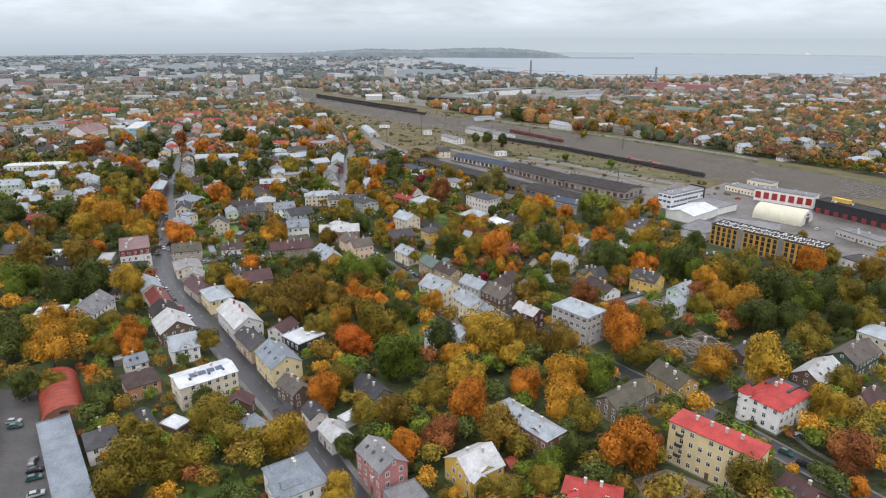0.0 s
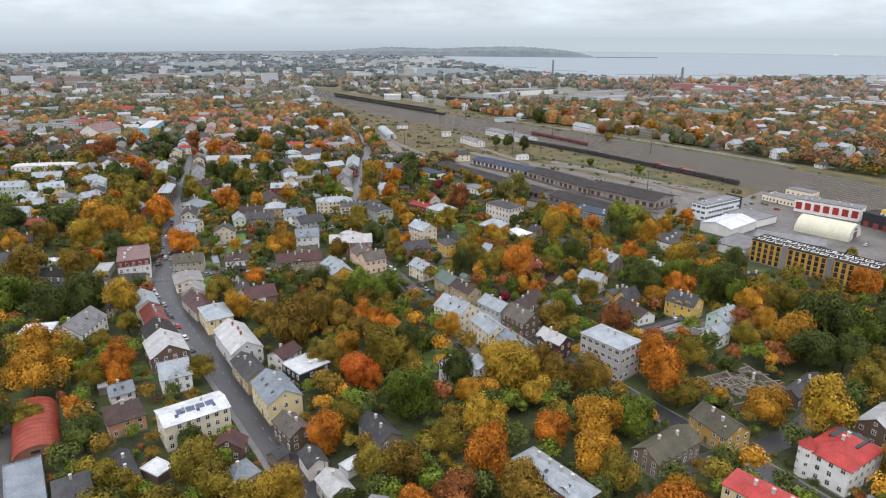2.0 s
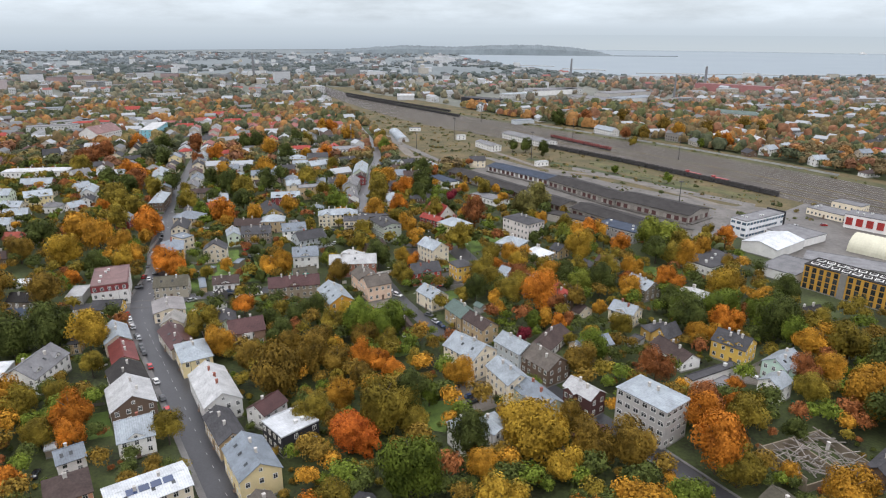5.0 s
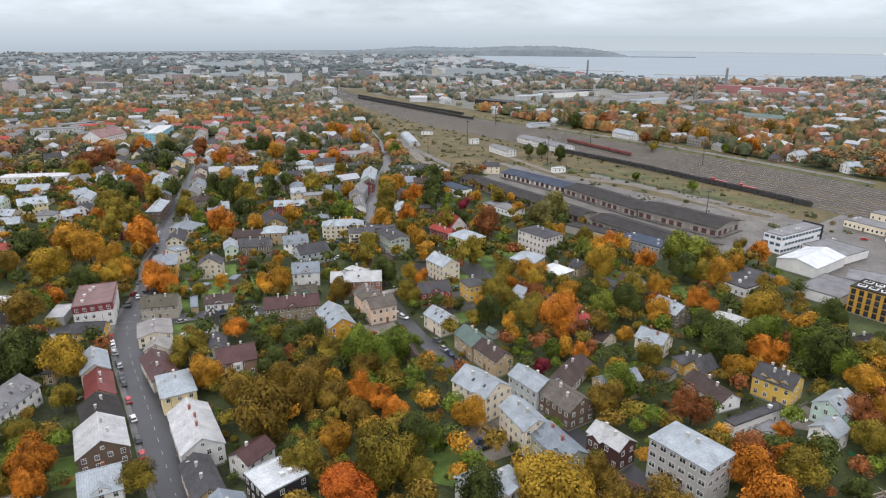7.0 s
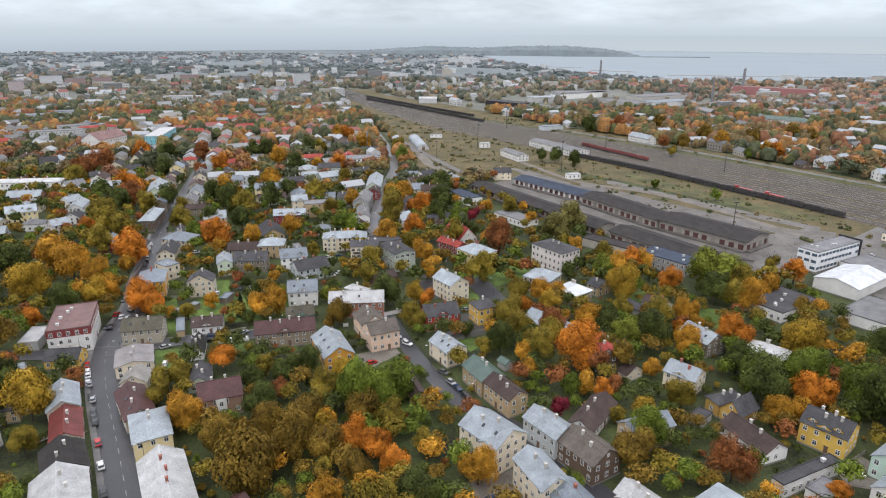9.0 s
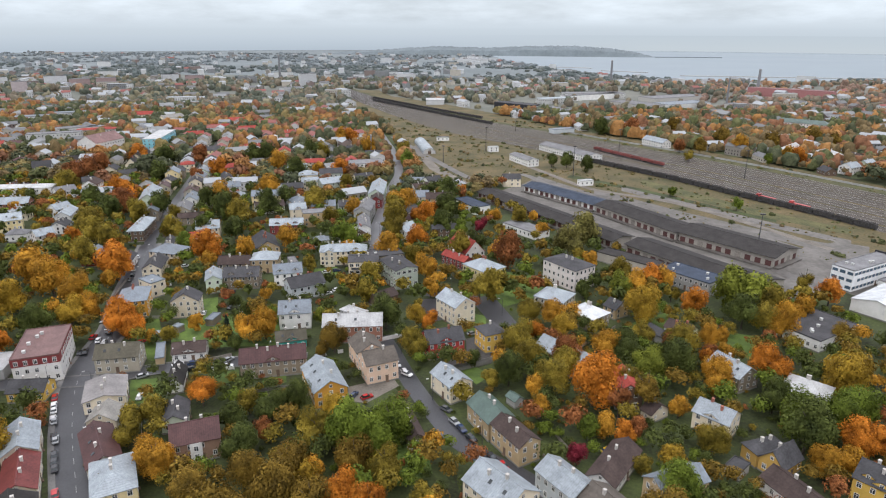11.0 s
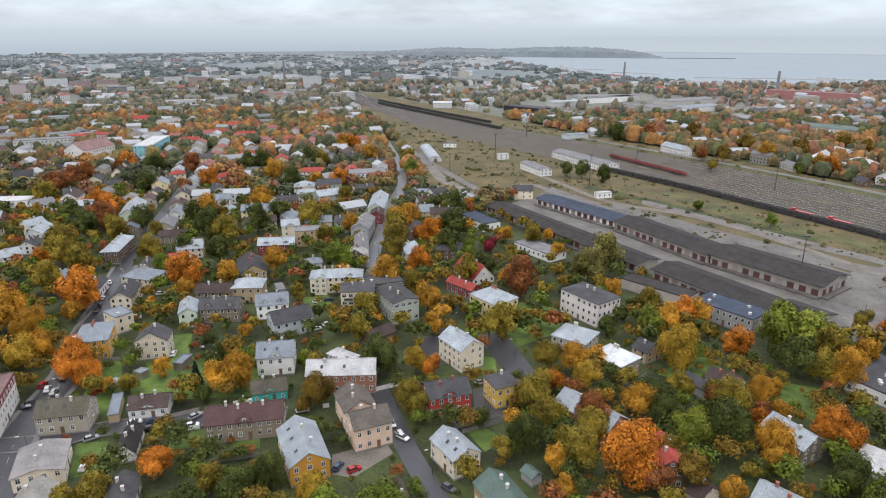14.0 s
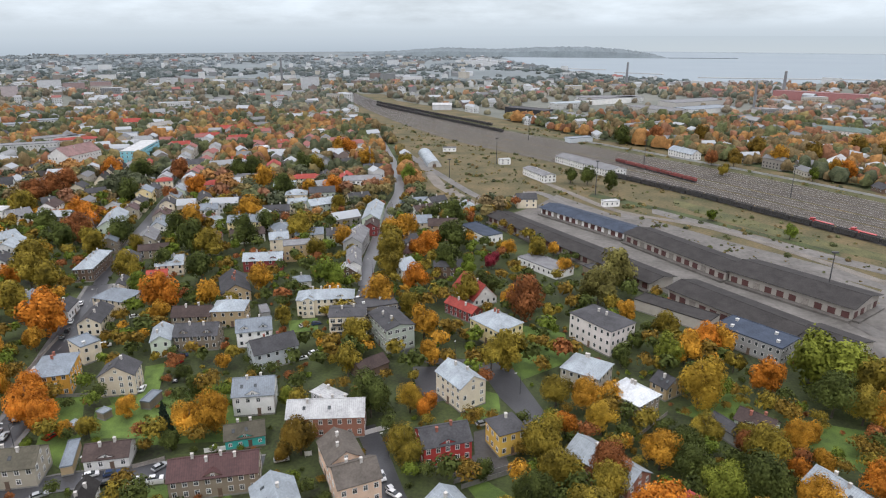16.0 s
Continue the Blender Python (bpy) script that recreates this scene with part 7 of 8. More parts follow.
# ---------------------------------------------------------------- cars
def car_thing(colour, van=False):
    root = tagged(new("van" if van else "car"), ("parked %s delivery van" if van else "parked %s passenger car") % colour, "car", "parked cars")
    m, hgt = "car_" + colour, 0.45 if van else 0.0
    s = Shape()
    prof = [(-2.15, 0.35), (-2.2, 0.75), (-2.05, 0.95), (-1.2, 1.02), (1.3, 0.95), (2.05, 0.85), (2.2, 0.6), (2.15, 0.35)] if not van else \
           [(-2.35, 0.35), (-2.4, 0.9), (-2.4, 1.0), (-1.0, 1.05), (1.5, 1.05), (2.2, 0.95), (2.4, 0.65), (2.35, 0.35)]
    for sgn in (-1, 1):
        s.face([(u, 0.88 * sgn, z) for u, z in prof][::-sgn])
    for (u0, z0), (u1, z1) in zip(prof, prof[1:] + prof[:1]):
        s.face(((u0, -0.88, z0), (u0, 0.88, z0), (u1, 0.88, z1), (u1, -0.88, z1)))
    part("body", s.mesh("body", m), root)
    cab = [(-1.95, 0.98), (-1.45, 1.45 + hgt), (0.25, 1.48 + hgt), (1.15, 0.98)] if not van else [(-2.38, 1.0), (-2.3, 1.9), (0.7, 1.95), (1.6, 1.02)]
    s = Shape()
    for sgn in (-1, 1):
        s.face([(u, (0.82 if z < 1.2 else 0.66) * sgn, z) for u, z in cab][::-sgn])
    for (u0, z0), (u1, z1) in zip(cab, cab[1:]):
        w0, w1 = (0.82 if z0 < 1.2 else 0.66), (0.82 if z1 < 1.2 else 0.66)
        s.face(((u0, -w0, z0), (u0, w0, z0), (u1, w1, z1), (u1, -w1, z1)))
    part("cabin_glass", s.mesh("cabin_glass", "glass_dark"), root, "dark window glass")
    part("roof_panel", Shape().box(cab[1][0] + 0.05, -0.64, cab[1][1], cab[2][0] - 0.05, 0.64, cab[2][1] + 0.05).mesh("roof_panel", m), root)
    for u in (-1.35, 1.35):
        for sgn in (-1, 1):
            part("wheel", WHEEL, root, at=pose(u, 0.8 * sgn, 0.32))
    return root


WHEEL = Shape().tube((0, -0.11, 0), (0, 0.11, 0), 0.32, 0.32, 12).mesh("wheel", "tyre")
MODEL = {}


def car(x, y, rot, colour, van=False):
    key = (colour, van)
    z = max([0.0] + [h for p, h in PADS if inside(x, y, p)] + [h + (0.0 if off_line(x, y, line) < half else 0.12) for line, half, h in HEIGHTS if off_line(x, y, line) < half + 0.8])
    if key not in MODEL:
        MODEL[key] = car_thing(colour, van)
        MODEL[key].matrix_world = pose(x, y, z, 0, 0, rot)
    else:
        copy_thing(MODEL[key], pose(x, y, z, 0, 0, rot))


def fence(x0, y0, x1, y1, height, mat, label, bay=3.6):
    """A wall or fence of panels between posts."""
    d, a = math.hypot(x1 - x0, y1 - y0), math.degrees(math.atan2(y1 - y0, x1 - x0))
    root = tagged(new("fence"), label + " between the gardens", "fence")
    root.matrix_world = pose(x0, y0, 0, 0, 0, a)
    n = max(2, int(d / bay))
    panel = Shape().box(0.08, -0.05, 0.06, d / n - 0.08, 0.05, height).mesh("panel", mat)
    post = Shape().box(-0.09, -0.09, 0, 0.09, 0.09, height + 0.12).mesh("post", mat)
    for i in range(n + 1):
        part("post", post, root, at=pose(i * d / n, 0, 0))
        if i < n:
            part("panel", panel, root, at=pose(i * d / n, 0, 0))


car(-115.8, 342.8, 34, "white")
car(-110.4, 344.1, 23, "blue")
car(-108.9, 340.1, 30, "black")
car(-103.3, 341.8, 20, "white")
car(-97.0, 342.9, 20, "white")
car(-98.5, 348.1, 60, "silver")
car(-194.0, 455.0, 119, "white")
car(-186.0, 436.2, 118, "white")
car(-182.0, 428.1, 116, "black")
car(-179.9, 422.3, 113, "black")
car(-124.1, 412.0, 25, "blue")
car(-123.2, 406.4, 70, "red")
car(-117.7, 394.8, 104, "black")
car(-126.3, 387.8, 106, "white")
car(-156.5, 366.4, 116, "black")
car(-153.3, 357.2, 107, "silver")
car(-70.2, 472.8, 99, "white")
car(-85.9, 442.2, 33, "white")
car(-81.5, 444.6, 31, "blue")
car(-78.1, 414.6, 34, "white")
car(-74.9, 419.4, 41, "white")
car(-35.3, 350.3, -61, "white")
car(-30.5, 343.6, -32, "white")
car(-8.4, 378.6, 29, "silver")
car(-10.2, 354.1, 27, "red")
car(-65.3, 354.9, 23, "white")
car(11.3, 519.1, 40, "white")
car(-139.0, 358.6, 73, "red")
car(-161.8, 444.0, 31, "white")
car(-146.4, 317.5, 121, "red")
car(-141.4, 309.9, 124, "white")
car(-137.4, 304.3, 124, "silver")
car(-130.5, 295.0, 123, "silver")
car(-126.0, 288.0, 124, "black")
car(-122.0, 282.4, 122, "black")
car(-156.2, 326.7, 16, "white")
car(-155.9, 348.9, 116, "black")
car(-160.1, 360.7, 99, "red")
car(-165.4, 375.7, 110, "black")
car(-157.4, 367.1, 98, "black")
car(-46.5, 328.0, 75, "blue")
car(-41.8, 327.3, 38, "red")
car(-35.1, 350.4, -64, "white")
car(-31.3, 344.8, -50, "white")
car(-8.8, 311.6, -57, "blue")
car(-5.6, 307.0, -50, "black")
car(0.8, 298.5, -55, "black")
car(4.1, 294.8, -57, "red")
car(-22.2, 301.9, 36, "white")
car(-14.5, 322.4, -38, "grey")
car(34.8, 305.1, 35, "yellow")
car(-124.5, 333.7, 41, "silver")
car(-11.3, 315.2, -52, "silver")
car(-114.8, 272.1, 126, "red")
car(-107.7, 261.8, 128, "white")
car(-100.4, 250.9, 126, "black")
car(-95.6, 244.0, 126, "red")
car(-124.0, 285.0, 125, "black")
car(-131.8, 296.1, 126, "black")
car(-138.2, 305.0, 125, "white")
car(-143.0, 312.3, 124, "white")
car(-133.3, 271.8, 59, "white")
car(3.4, 257.0, 29, "blue")
car(4.5, 253.9, 34, "black")
car(88.3, 284.1, 23, "black")
car(105.3, 275.3, -40, "white")
car(-118.1, 320.6, 105, "white")
car(105.2, 161.9, -50, "green")
car(107.1, 156.0, -42, "black")
car(110.2, 146.7, -52, "silver")
car(113.0, 170.5, 28, "silver")
car(118.0, 172.9, 36, "black")
car(-135.4, 182.1, 9, "silver")
car(-133.3, 179.4, 17, "green")
car(-117.2, 161.3, 104, "grey")
car(-114.4, 157.4, 21, "black")
car(-112.6, 154.0, 25, "green")
car(-108.1, 147.1, 28, "silver")
car(-111.3, 183.2, 26, "white")
car(-118.4, 211.1, 109, "black")
car(-5.9, 155.3, 22, "black")
car(134.6, 163.0, 21, "silver")
car(61.0, 149.1, 24, "black")
car(230.8, 470.8, -1, "red")
car(245.5, 390.9, 34, "white")
car(-160.4, 360.8, 117, "black")
car(-157.7, 348.1, 119, "black")
car(-156.7, 358.6, 115, "white")
car(-172.4, 396.3, 113, "white")
car(211.8, 468.5, 43, "white")
car(-140.7, 336.1, 21, "white", True)
car(-127.2, 250.3, 60, "white", True)
car(-158.5, 417.0, 29, "white", True)
fence(-12.7, 348.0, -0.1, 355.4, 1.6, "plinth", "plastered garden wall")
fence(-44.6, 369.1, -37.1, 373.7, 1.8, "white_paint", "white plastered yard wall")
fence(-106.0, 338.7, -94.2, 342.2, 1.1, "white_paint", "low white garden wall")
fence(-106.2, 347.2, -99.0, 351.8, 1.4, "wood_grey", "weathered board fence")
fence(-157.6, 379.0, -141.7, 382.0, 1.4, "plinth", "old stone garden wall")
fence(-173.5, 391.7, -181.3, 421.5, 1.6, "wood_grey", "tall board fence along the street")
fence(-89.1, 356.2, -83.4, 358.1, 1.6, "white_paint", "white yard fence")
fence(81.6, 376.6, 86.8, 369.1, 1.4, "wood_grey", "weathered board fence")
fence(-59.2, 357.6, -57.4, 358.3, 1.6, "white_paint", "white yard fence")
fence(109.7, 178.4, 113.1, 163.5, 1.5, "plinth", "plastered wall beside the street")
fence(113.1, 163.5, 118.8, 152.4, 1.3, "wood_grey", "weathered board fence")
fence(136.4, 182.2, 140.7, 169.6, 1.3, "wood_grey", "weathered board fence")
fence(-128.2, 243.5, -118.4, 247.1, 1.2, "plinth", "stone garden wall")
fence(89.7, 247.5, 99.9, 254.4, 1.6, "green", "green mesh fence")
fence(111.2, 257.8, 115.1, 250.3, 1.6, "green", "green mesh fence")
fence(102.9, 277.9, 112.5, 285.2, 1.4, "wood_grey", "weathered board fence")
fence(-113.3, 313.0, -102.0, 292.4, 1.3, "wood_grey", "weathered board fence")
fence(19.4, 312.7, 26.1, 299.2, 1.2, "wood_grey", "weathered board fence")
fence(-14.9, 350.0, 2.2, 359.0, 1.4, "plinth", "plastered garden wall")
fence(-82.8, 326.3, -68.7, 331.8, 1.4, "plinth", "plastered garden wall")
fence(15.4, 301.8, 19.9, 290.1, 1.3, "wood_grey", "weathered board fence")
fence(-103.1, 146.5, -125.9, 178.4, 1.6, "metal_dark", "dark steel yard fence")
fence(50.5, 389.9, 35.0, 371.9, 1.4, "wood_grey", "weathered board fence")


for (fx0, fy0), (fx1, fy1) in zip(fence_line, fence_line[1:]):
    fence(fx0, fy0, fx1, fy1, 1.7, "wall_grey", "pale concrete railway fence standing", 11.0)

# street lamps
LAMP_POLE = Shape().tube((0, 0, 0), (0, 0, 8.2), 0.11, 0.06, 7).tube((0, 0, 8.2), (1.6, 0, 8.6), 0.05, 0.04, 6).mesh("pole", "metal_dark")
LAMP_HEAD = Shape().box(1.4, -0.16, 8.5, 2.3, 0.16, 8.66, 0, 0.04).mesh("lamp_head", "wall_lightgrey")
lamp = None
for line, half in ROADS[:6]:
    run = 12.0
    for (x0, y0), (x1, y1) in zip(line, line[1:]):
        d = math.hypot(x1 - x0, y1 - y0)
        run += d
        if run > 32 and y0 < 620:
            run = 0.0
            nx, ny = (y1 - y0) / d, -(x1 - x0) / d
            m = pose(x0 + nx * (half - 0.5), y0 + ny * (half - 0.5), 0.1, 0, 0, math.degrees(math.atan2(-ny, -nx)))
            if lamp:
                copy_thing(lamp, m)
            else:
                lamp = tagged(new("street_lamp"), "slim steel street lamp on the pavement", "street lamp", "street lamps")
                part("pole", LAMP_POLE, lamp)
                part("lamp_head", LAMP_HEAD, lamp)
                lamp.matrix_world = m


def ruin(x, y, rot, L, D):
    root = tagged(new("ruined_house"), "burnt-out timber house with bare collapsed rafters", "ruin")
    root.matrix_world = pose(x, y, 0, 0, 0, rot)
    TAKEN.append((x, y, radians(rot), L / 2, D / 2))
    s = Shape()
    for x0, y0, x1, y1, h in ((-L / 2, -D / 2, L / 2, -D / 2 + 0.3, 2.6), (-L / 2, D / 2 - 0.3, L / 2, D / 2, 3.4), (-L / 2, -D / 2 + 0.3, -L / 2 + 0.3, D / 2 - 0.3, 4.6), (L / 2 - 0.3, -D / 2 + 0.3, L / 2, D / 2 - 0.3, 3.0), (-0.2, -D / 2 + 0.3, 0.2, D / 2 - 0.3, 3.6)):
        s.box(x0, y0, 0, x1, y1, h)
    part("wall", s.mesh("wall", "wall_greybrown"), root)
    part("chimney", CHIMNEY, root, at=pose(L * 0.2, 0, 5.2))
    r = random.Random(3)
    beam = Shape().box(-0.5, -0.016, -0.016, 0.5, 0.016, 0.016).mesh("rafter", "wood_grey")
    for i in range(70):
        k = r.uniform(4, 8)
        b = part("rafter", beam, root, at=pose(r.uniform(-0.46, 0.46) * L, r.uniform(-0.4, 0.4) * D, r.uniform(3.0, 4.6), r.uniform(-15, 15), r.uniform(-28, 28), 90 + r.uniform(-35, 35) if i % 3 else r.uniform(-20, 20)))
        b.scale = (k, 7, 7)


ruin(102.2, 225.5, 23, 24.9, 17.0)


CLEAR.append([(-10, 590), (20, 540), (48, 492), (72, 455), (100, 425), (88, 418), (58, 450), (30, 490), (-5, 545)])
# ---------------------------------------------------------------- planting between the houses
fill = random.Random(5)
gardens = []
for _ in range(40000):
    y = fill.uniform(118, 640)
    x = fill.uniform(-0.72 * y - 20, 0.72 * y + 20)
    if x > 150 and y > 330 or len(gardens) > 4200:
        continue
    r = fill.choice((1.0, 1.3, 1.6, 2.0, 2.6, 3.2, 3.8, 4.4, 5.0))
    if free(x, y, r * 0.5, walls=r * 0.85):
        plant(x, y, r * 0.62)
        gardens.append((x, y, r * (1.25 if r > 1.9 else 0.8), r, fill.choice((0, 0, 0, 0, 0, 1, 1, 1, 2, 2, 2, 3, 3, 3, 3, 4, 6) if r > 2 else (0, 0, 0, 1, 2, 3, 6))))

# ---------------------------------------------------------------- farther quarter: houses and trees
spread = random.Random(21)
WHO = (("white", "steel"), ("cream", "slate"), ("beige", "bluegrey"), ("paleyellow", "bluegrey"), ("white", "brown"), ("greybrown", "slate"), ("tan", "brown"),
       ("cream", "steel"), ("lightgrey", "grey"), ("palegreen", "steel"), ("brown", "slate"), ("white", "slate"), ("greybeige", "maroon"), ("cream", "red"))
street = next(line for line, half in ROADS if line[0] == (-200, 478))
run, nearly = 0.0, []
for (x0, y0), (x1, y1) in zip(street, street[1:]):
    d = math.hypot(x1 - x0, y1 - y0)
    run += d
    if run > 15.5:
        run = 0.0
        a = math.atan2(y1 - y0, x1 - x0)
        for side in (-1, 1):
            off = side * (10.5 + spread.uniform(0, 1.5))
            x, y = x1 + math.sin(a) * off, y1 - math.cos(a) * off
            if not free(x, y, 4.5, False, 5.5):
                continue
            wall, rc = spread.choice(WHO)
            st = spread.choice((2, 2, 3))
            if y < 660:
                house(x, y, math.degrees(a) + spread.uniform(-3, 3), spread.uniform(11, 14.5), spread.uniform(9, 11), 0.8 + 2.9 * st, "g", wall, rc, st,
                      "%s house with a %s roof along the street" % (wall, {"steel": "pale steel", "bluegrey": "blue-grey"}.get(rc, rc)))
            else:
                nearly.append((x, y, a))
                TAKEN.append((x, y, a, 7, 5))
made = 0
for _ in range(5000):
    if made >= 84:
        break
    y = spread.uniform(480, 780)
    x = spread.uniform(-0.74 * y, 0.76 * y)
    L, D = spread.uniform(11, 20), spread.uniform(8.5, 11.5)
    if not free(x, y, 8.0, False):
        continue
    wall, rc = spread.choice(WHO)
    if 640 < y < 1000 and -330 < x < -90 and spread.random() < 0.3:
        rc = "red"
    st = spread.choice((1, 2, 2, 2, 3))
    house(x, y, spread.choice((10, 15, 100, 105, 125, 35)) + spread.uniform(-4, 4), L, D, 0.8 + 2.9 * st, spread.choice("ggh"), wall, rc, st,
          "%s house with a %s roof among autumn trees" % (wall, {"steel": "pale steel", "bluegrey": "blue-grey"}.get(rc, rc)))
    made += 1


outer = []
for _ in range(4000):
    y = spread.uniform(760, 1090)
    x = spread.uniform(-0.76 * y, 0.8 * y)
    if len(outer) < 180 and free(x, y, 10.5, False):
        TAKEN.append((x, y, 0, 9, 7))
        outer.append((x, y))


rows = 0
for _ in range(3000):
    y = spread.uniform(560, 900)
    x = spread.uniform(-0.74 * y, -0.12 * y)
    if rows < 70 and free(x, y, 7.5, False):
        rows += 1
        outer.append((x, y))
        TAKEN.append((x, y, 0, 8, 6))


def clump_field(name, spots, leaves, kinds, label, seed, lobes=6, cover=1.95, rise=0.2):
    """Many lobed crowns of small leaves in one mesh."""
    r = np.random.RandomState(seed)
    V, M = [], []
    for x, y, z, rad, kind in spots:
        n = leaves
        d = r.normal(size=(lobes, 3))
        d[:, 2] = np.abs(d[:, 2]) * 0.9
        d /= np.linalg.norm(d, axis=1)[:, None]
        mid = d * (r.uniform(0.38, 0.62, lobes)[:, None] * (1, 1, 0.9))
        mid[0] = (0, 0, 0.1)
        big = r.uniform(0.36, 0.58, lobes)
        big[0] = 0.66
        w = r.choice(lobes, n, p=big ** 2 / (big ** 2).sum())
        q = r.normal(size=(n, 3))
        q[:, 2] = np.abs(q[:, 2]) - 0.35
        q /= np.linalg.norm(q, axis=1)[:, None]
        p = (mid[w] + q * (big[w] * r.uniform(0.86, 1.08, n))[:, None]) * rad + (x, y, z)
        nrm = q + (0, 0, rise) + r.normal(scale=0.26, size=(n, 3))
        side = np.cross(nrm, r.normal(size=(n, 3)))
        side /= np.linalg.norm(side, axis=1)[:, None]
        up = np.cross(nrm, side)
        up /= np.linalg.norm(up, axis=1)[:, None]
        s = rad * cover / math.sqrt(n) * r.uniform(0.7, 1.25, n)[:, None]
        core = r.uniform(0, 1, n) < 0.1
        p[core] = (p[core] - (x, y, z)) * 0.62 + (x, y, z)
        s[core] *= 2.4
        V.append(np.stack((p - side * s - up * s * 0.6, p + side * s - up * s * 0.6, p + up * s), 1).reshape(-1, 3))
        M.append(np.full(n, kind))
    v, mi = np.concatenate(V), np.concatenate(M)
    k = len(v)
    me = bpy.data.meshes.new(name)
    me.vertices.add(k)
    me.vertices.foreach_set("co", v.astype(np.float32).ravel())
    me.loops.add(k)
    me.loops.foreach_set("vertex_index", np.arange(k, dtype=np.int32))
    me.polygons.add(k // 3)
    me.polygons.foreach_set("loop_start", np.arange(0, k, 3, dtype=np.int32))
    for q in kinds:
        me.materials.append(MATS["leaves_" + q])
    me.polygons.foreach_set("material_index", mi.astype(np.int32))
    me.update(calc_edges=True)
    tagged(new(name, me), label, "trees", kind="stuff")


def mound_field(name, spots, lobes, kinds, label, seed, lift=1.2):
    """Uneven rounded crowns, each of a few lobes, in one smooth mesh, for trees too far to tell leaves apart."""
    r = np.random.RandomState(seed)
    n, rings = 7, ((0.84, 0.0), (1.0, 0.45), (0.66, 0.88))
    a = 2 * np.pi * (np.arange(n)[None, :] + 0.5 * np.arange(3)[:, None]) / n
    c, up = np.array(rings).T
    unit = np.concatenate((np.stack((c[:, None] * np.cos(a), c[:, None] * np.sin(a), np.repeat(up[:, None], n, 1)), 2).reshape(-1, 3), [(0, 0, 1.06)]))
    tri = []
    for k in range(2):
        for i in range(n):
            p, q = k * n + i, k * n + (i + 1) % n
            tri += [(p, q, q + n), (p, q + n, p + n)]
    tri += [(2 * n + i, 2 * n + (i + 1) % n, 3 * n) for i in range(n)]
    tri = np.array(tri)
    at = np.repeat(np.array([q[:3] for q in spots]), lobes, 0)
    rad = np.repeat(np.array([q[3] for q in spots]), lobes)
    kind = np.repeat(np.array([q[4] for q in spots]), lobes)
    m = len(rad)
    first = (np.arange(m) % lobes == 0)[:, None]
    turn = r.uniform(0, 2 * np.pi, m)
    at[:, :2] += np.where(first, 0, np.stack((np.cos(turn), np.sin(turn)), 1) * (rad * r.uniform(0.4, 0.7, m))[:, None])
    wide = rad * np.where(first[:, 0], 0.78, r.uniform(0.4, 0.62, m))
    tall = wide * lift * r.uniform(0.75, 1.25, m)
    V = unit[None] * np.stack((wide, wide, tall), 1)[:, None, :] * r.uniform(0.76, 1.22, (m, len(unit), 1)) + at[:, None, :]
    F = (tri[None] + (np.arange(m) * len(unit))[:, None, None]).reshape(-1)
    me = bpy.data.meshes.new(name)
    me.vertices.add(m * len(unit))
    me.vertices.foreach_set("co", V.astype(np.float32).ravel())
    me.loops.add(len(F))
    me.loops.foreach_set("vertex_index", F.astype(np.int32))
    me.polygons.add(len(F) // 3)
    me.polygons.foreach_set("loop_start", np.arange(0, len(F), 3, dtype=np.int32))
    for q in kinds:
        me.materials.append(MATS["leaves_" + q])
    me.polygons.foreach_set("material_index", np.repeat(kind, len(tri)).astype(np.int32))
    me.polygons.foreach_set("use_smooth", np.ones(len(F) // 3, dtype=bool))
    me.update(calc_edges=True)
    tagged(new(name, me), label, "trees", kind="stuff")


def mood(x, y):
    """How far autumn has come about here, from 0 green to 1 orange, in patches some 60 m across."""
    return 0.5 + 0.22 * math.sin(x / 23 + 1.3 * math.sin(y / 41)) + 0.2 * math.sin(y / 29 - x / 57 + 0.8) + 0.12 * math.sin(x / 9 + y / 13)


def autumn(x, y, dice):
    """A leaf kind for a tree that stands here: 0 dark, 1 green, 2 yellow-green, 3 olive-brown, 4 amber, 5 orange, 6 russet."""
    k = mood(x, y) + dice.gauss(0, 0.2)
    return 0 if k < 0.34 else 1 if k < 0.42 else 3 if k < 0.58 else 2 if k < 0.68 else 6 if k < 0.82 else 4 if k < 0.94 else 5


KINDS = ["d", "g", "y", "b", "a", "o", "r"]
weeds = []
for _ in range(7000):
    y = fill.uniform(480, 1050)
    x = fill.uniform(-200, 330)
    if inside(x, y, RAILWAY) and len(weeds) < 1500:
        between = inside(x, y, edge[0] + edge[1][::-1])
        if not between:
            if not any(off_line(x, y, line) < half + 1 for line, half in ROADS) and not any(abs((x - hx) * math.cos(a) + (y - hy) * math.sin(a)) < hl + 5 and abs((y - hy) * math.cos(a) - (x - hx) * math.sin(a)) < hd + 5 for hx, hy, a, hl, hd in TAKEN):
                r = fill.choice((0.4, 0.5, 0.6, 0.8, 1.0, 1.0, 1.6, 2.2))
                for _q in range(fill.choice((1, 1, 2, 4))):
                    weeds.append((x + fill.uniform(-3, 3), y + fill.uniform(-3, 3), r * 0.1, r, fill.choice((2, 2, 3, 3, 3, 1, 0, 6))))
clump_field("yard_weeds", weeds, 60, ["md", "mg", "my", "mg", "my", "mb", "mb"], "low autumn scrub in the rail yard", 9)
clump_field("garden_trees", [q for q in gardens if q[1] < 270], 560, KINDS, "small trees and bushes filling the nearest gardens", 12, 9)
clump_field("garden_trees", [q for q in gardens if 270 <= q[1] < 400], 340, KINDS, "small trees and bushes filling the gardens", 2, 9, 1.75)
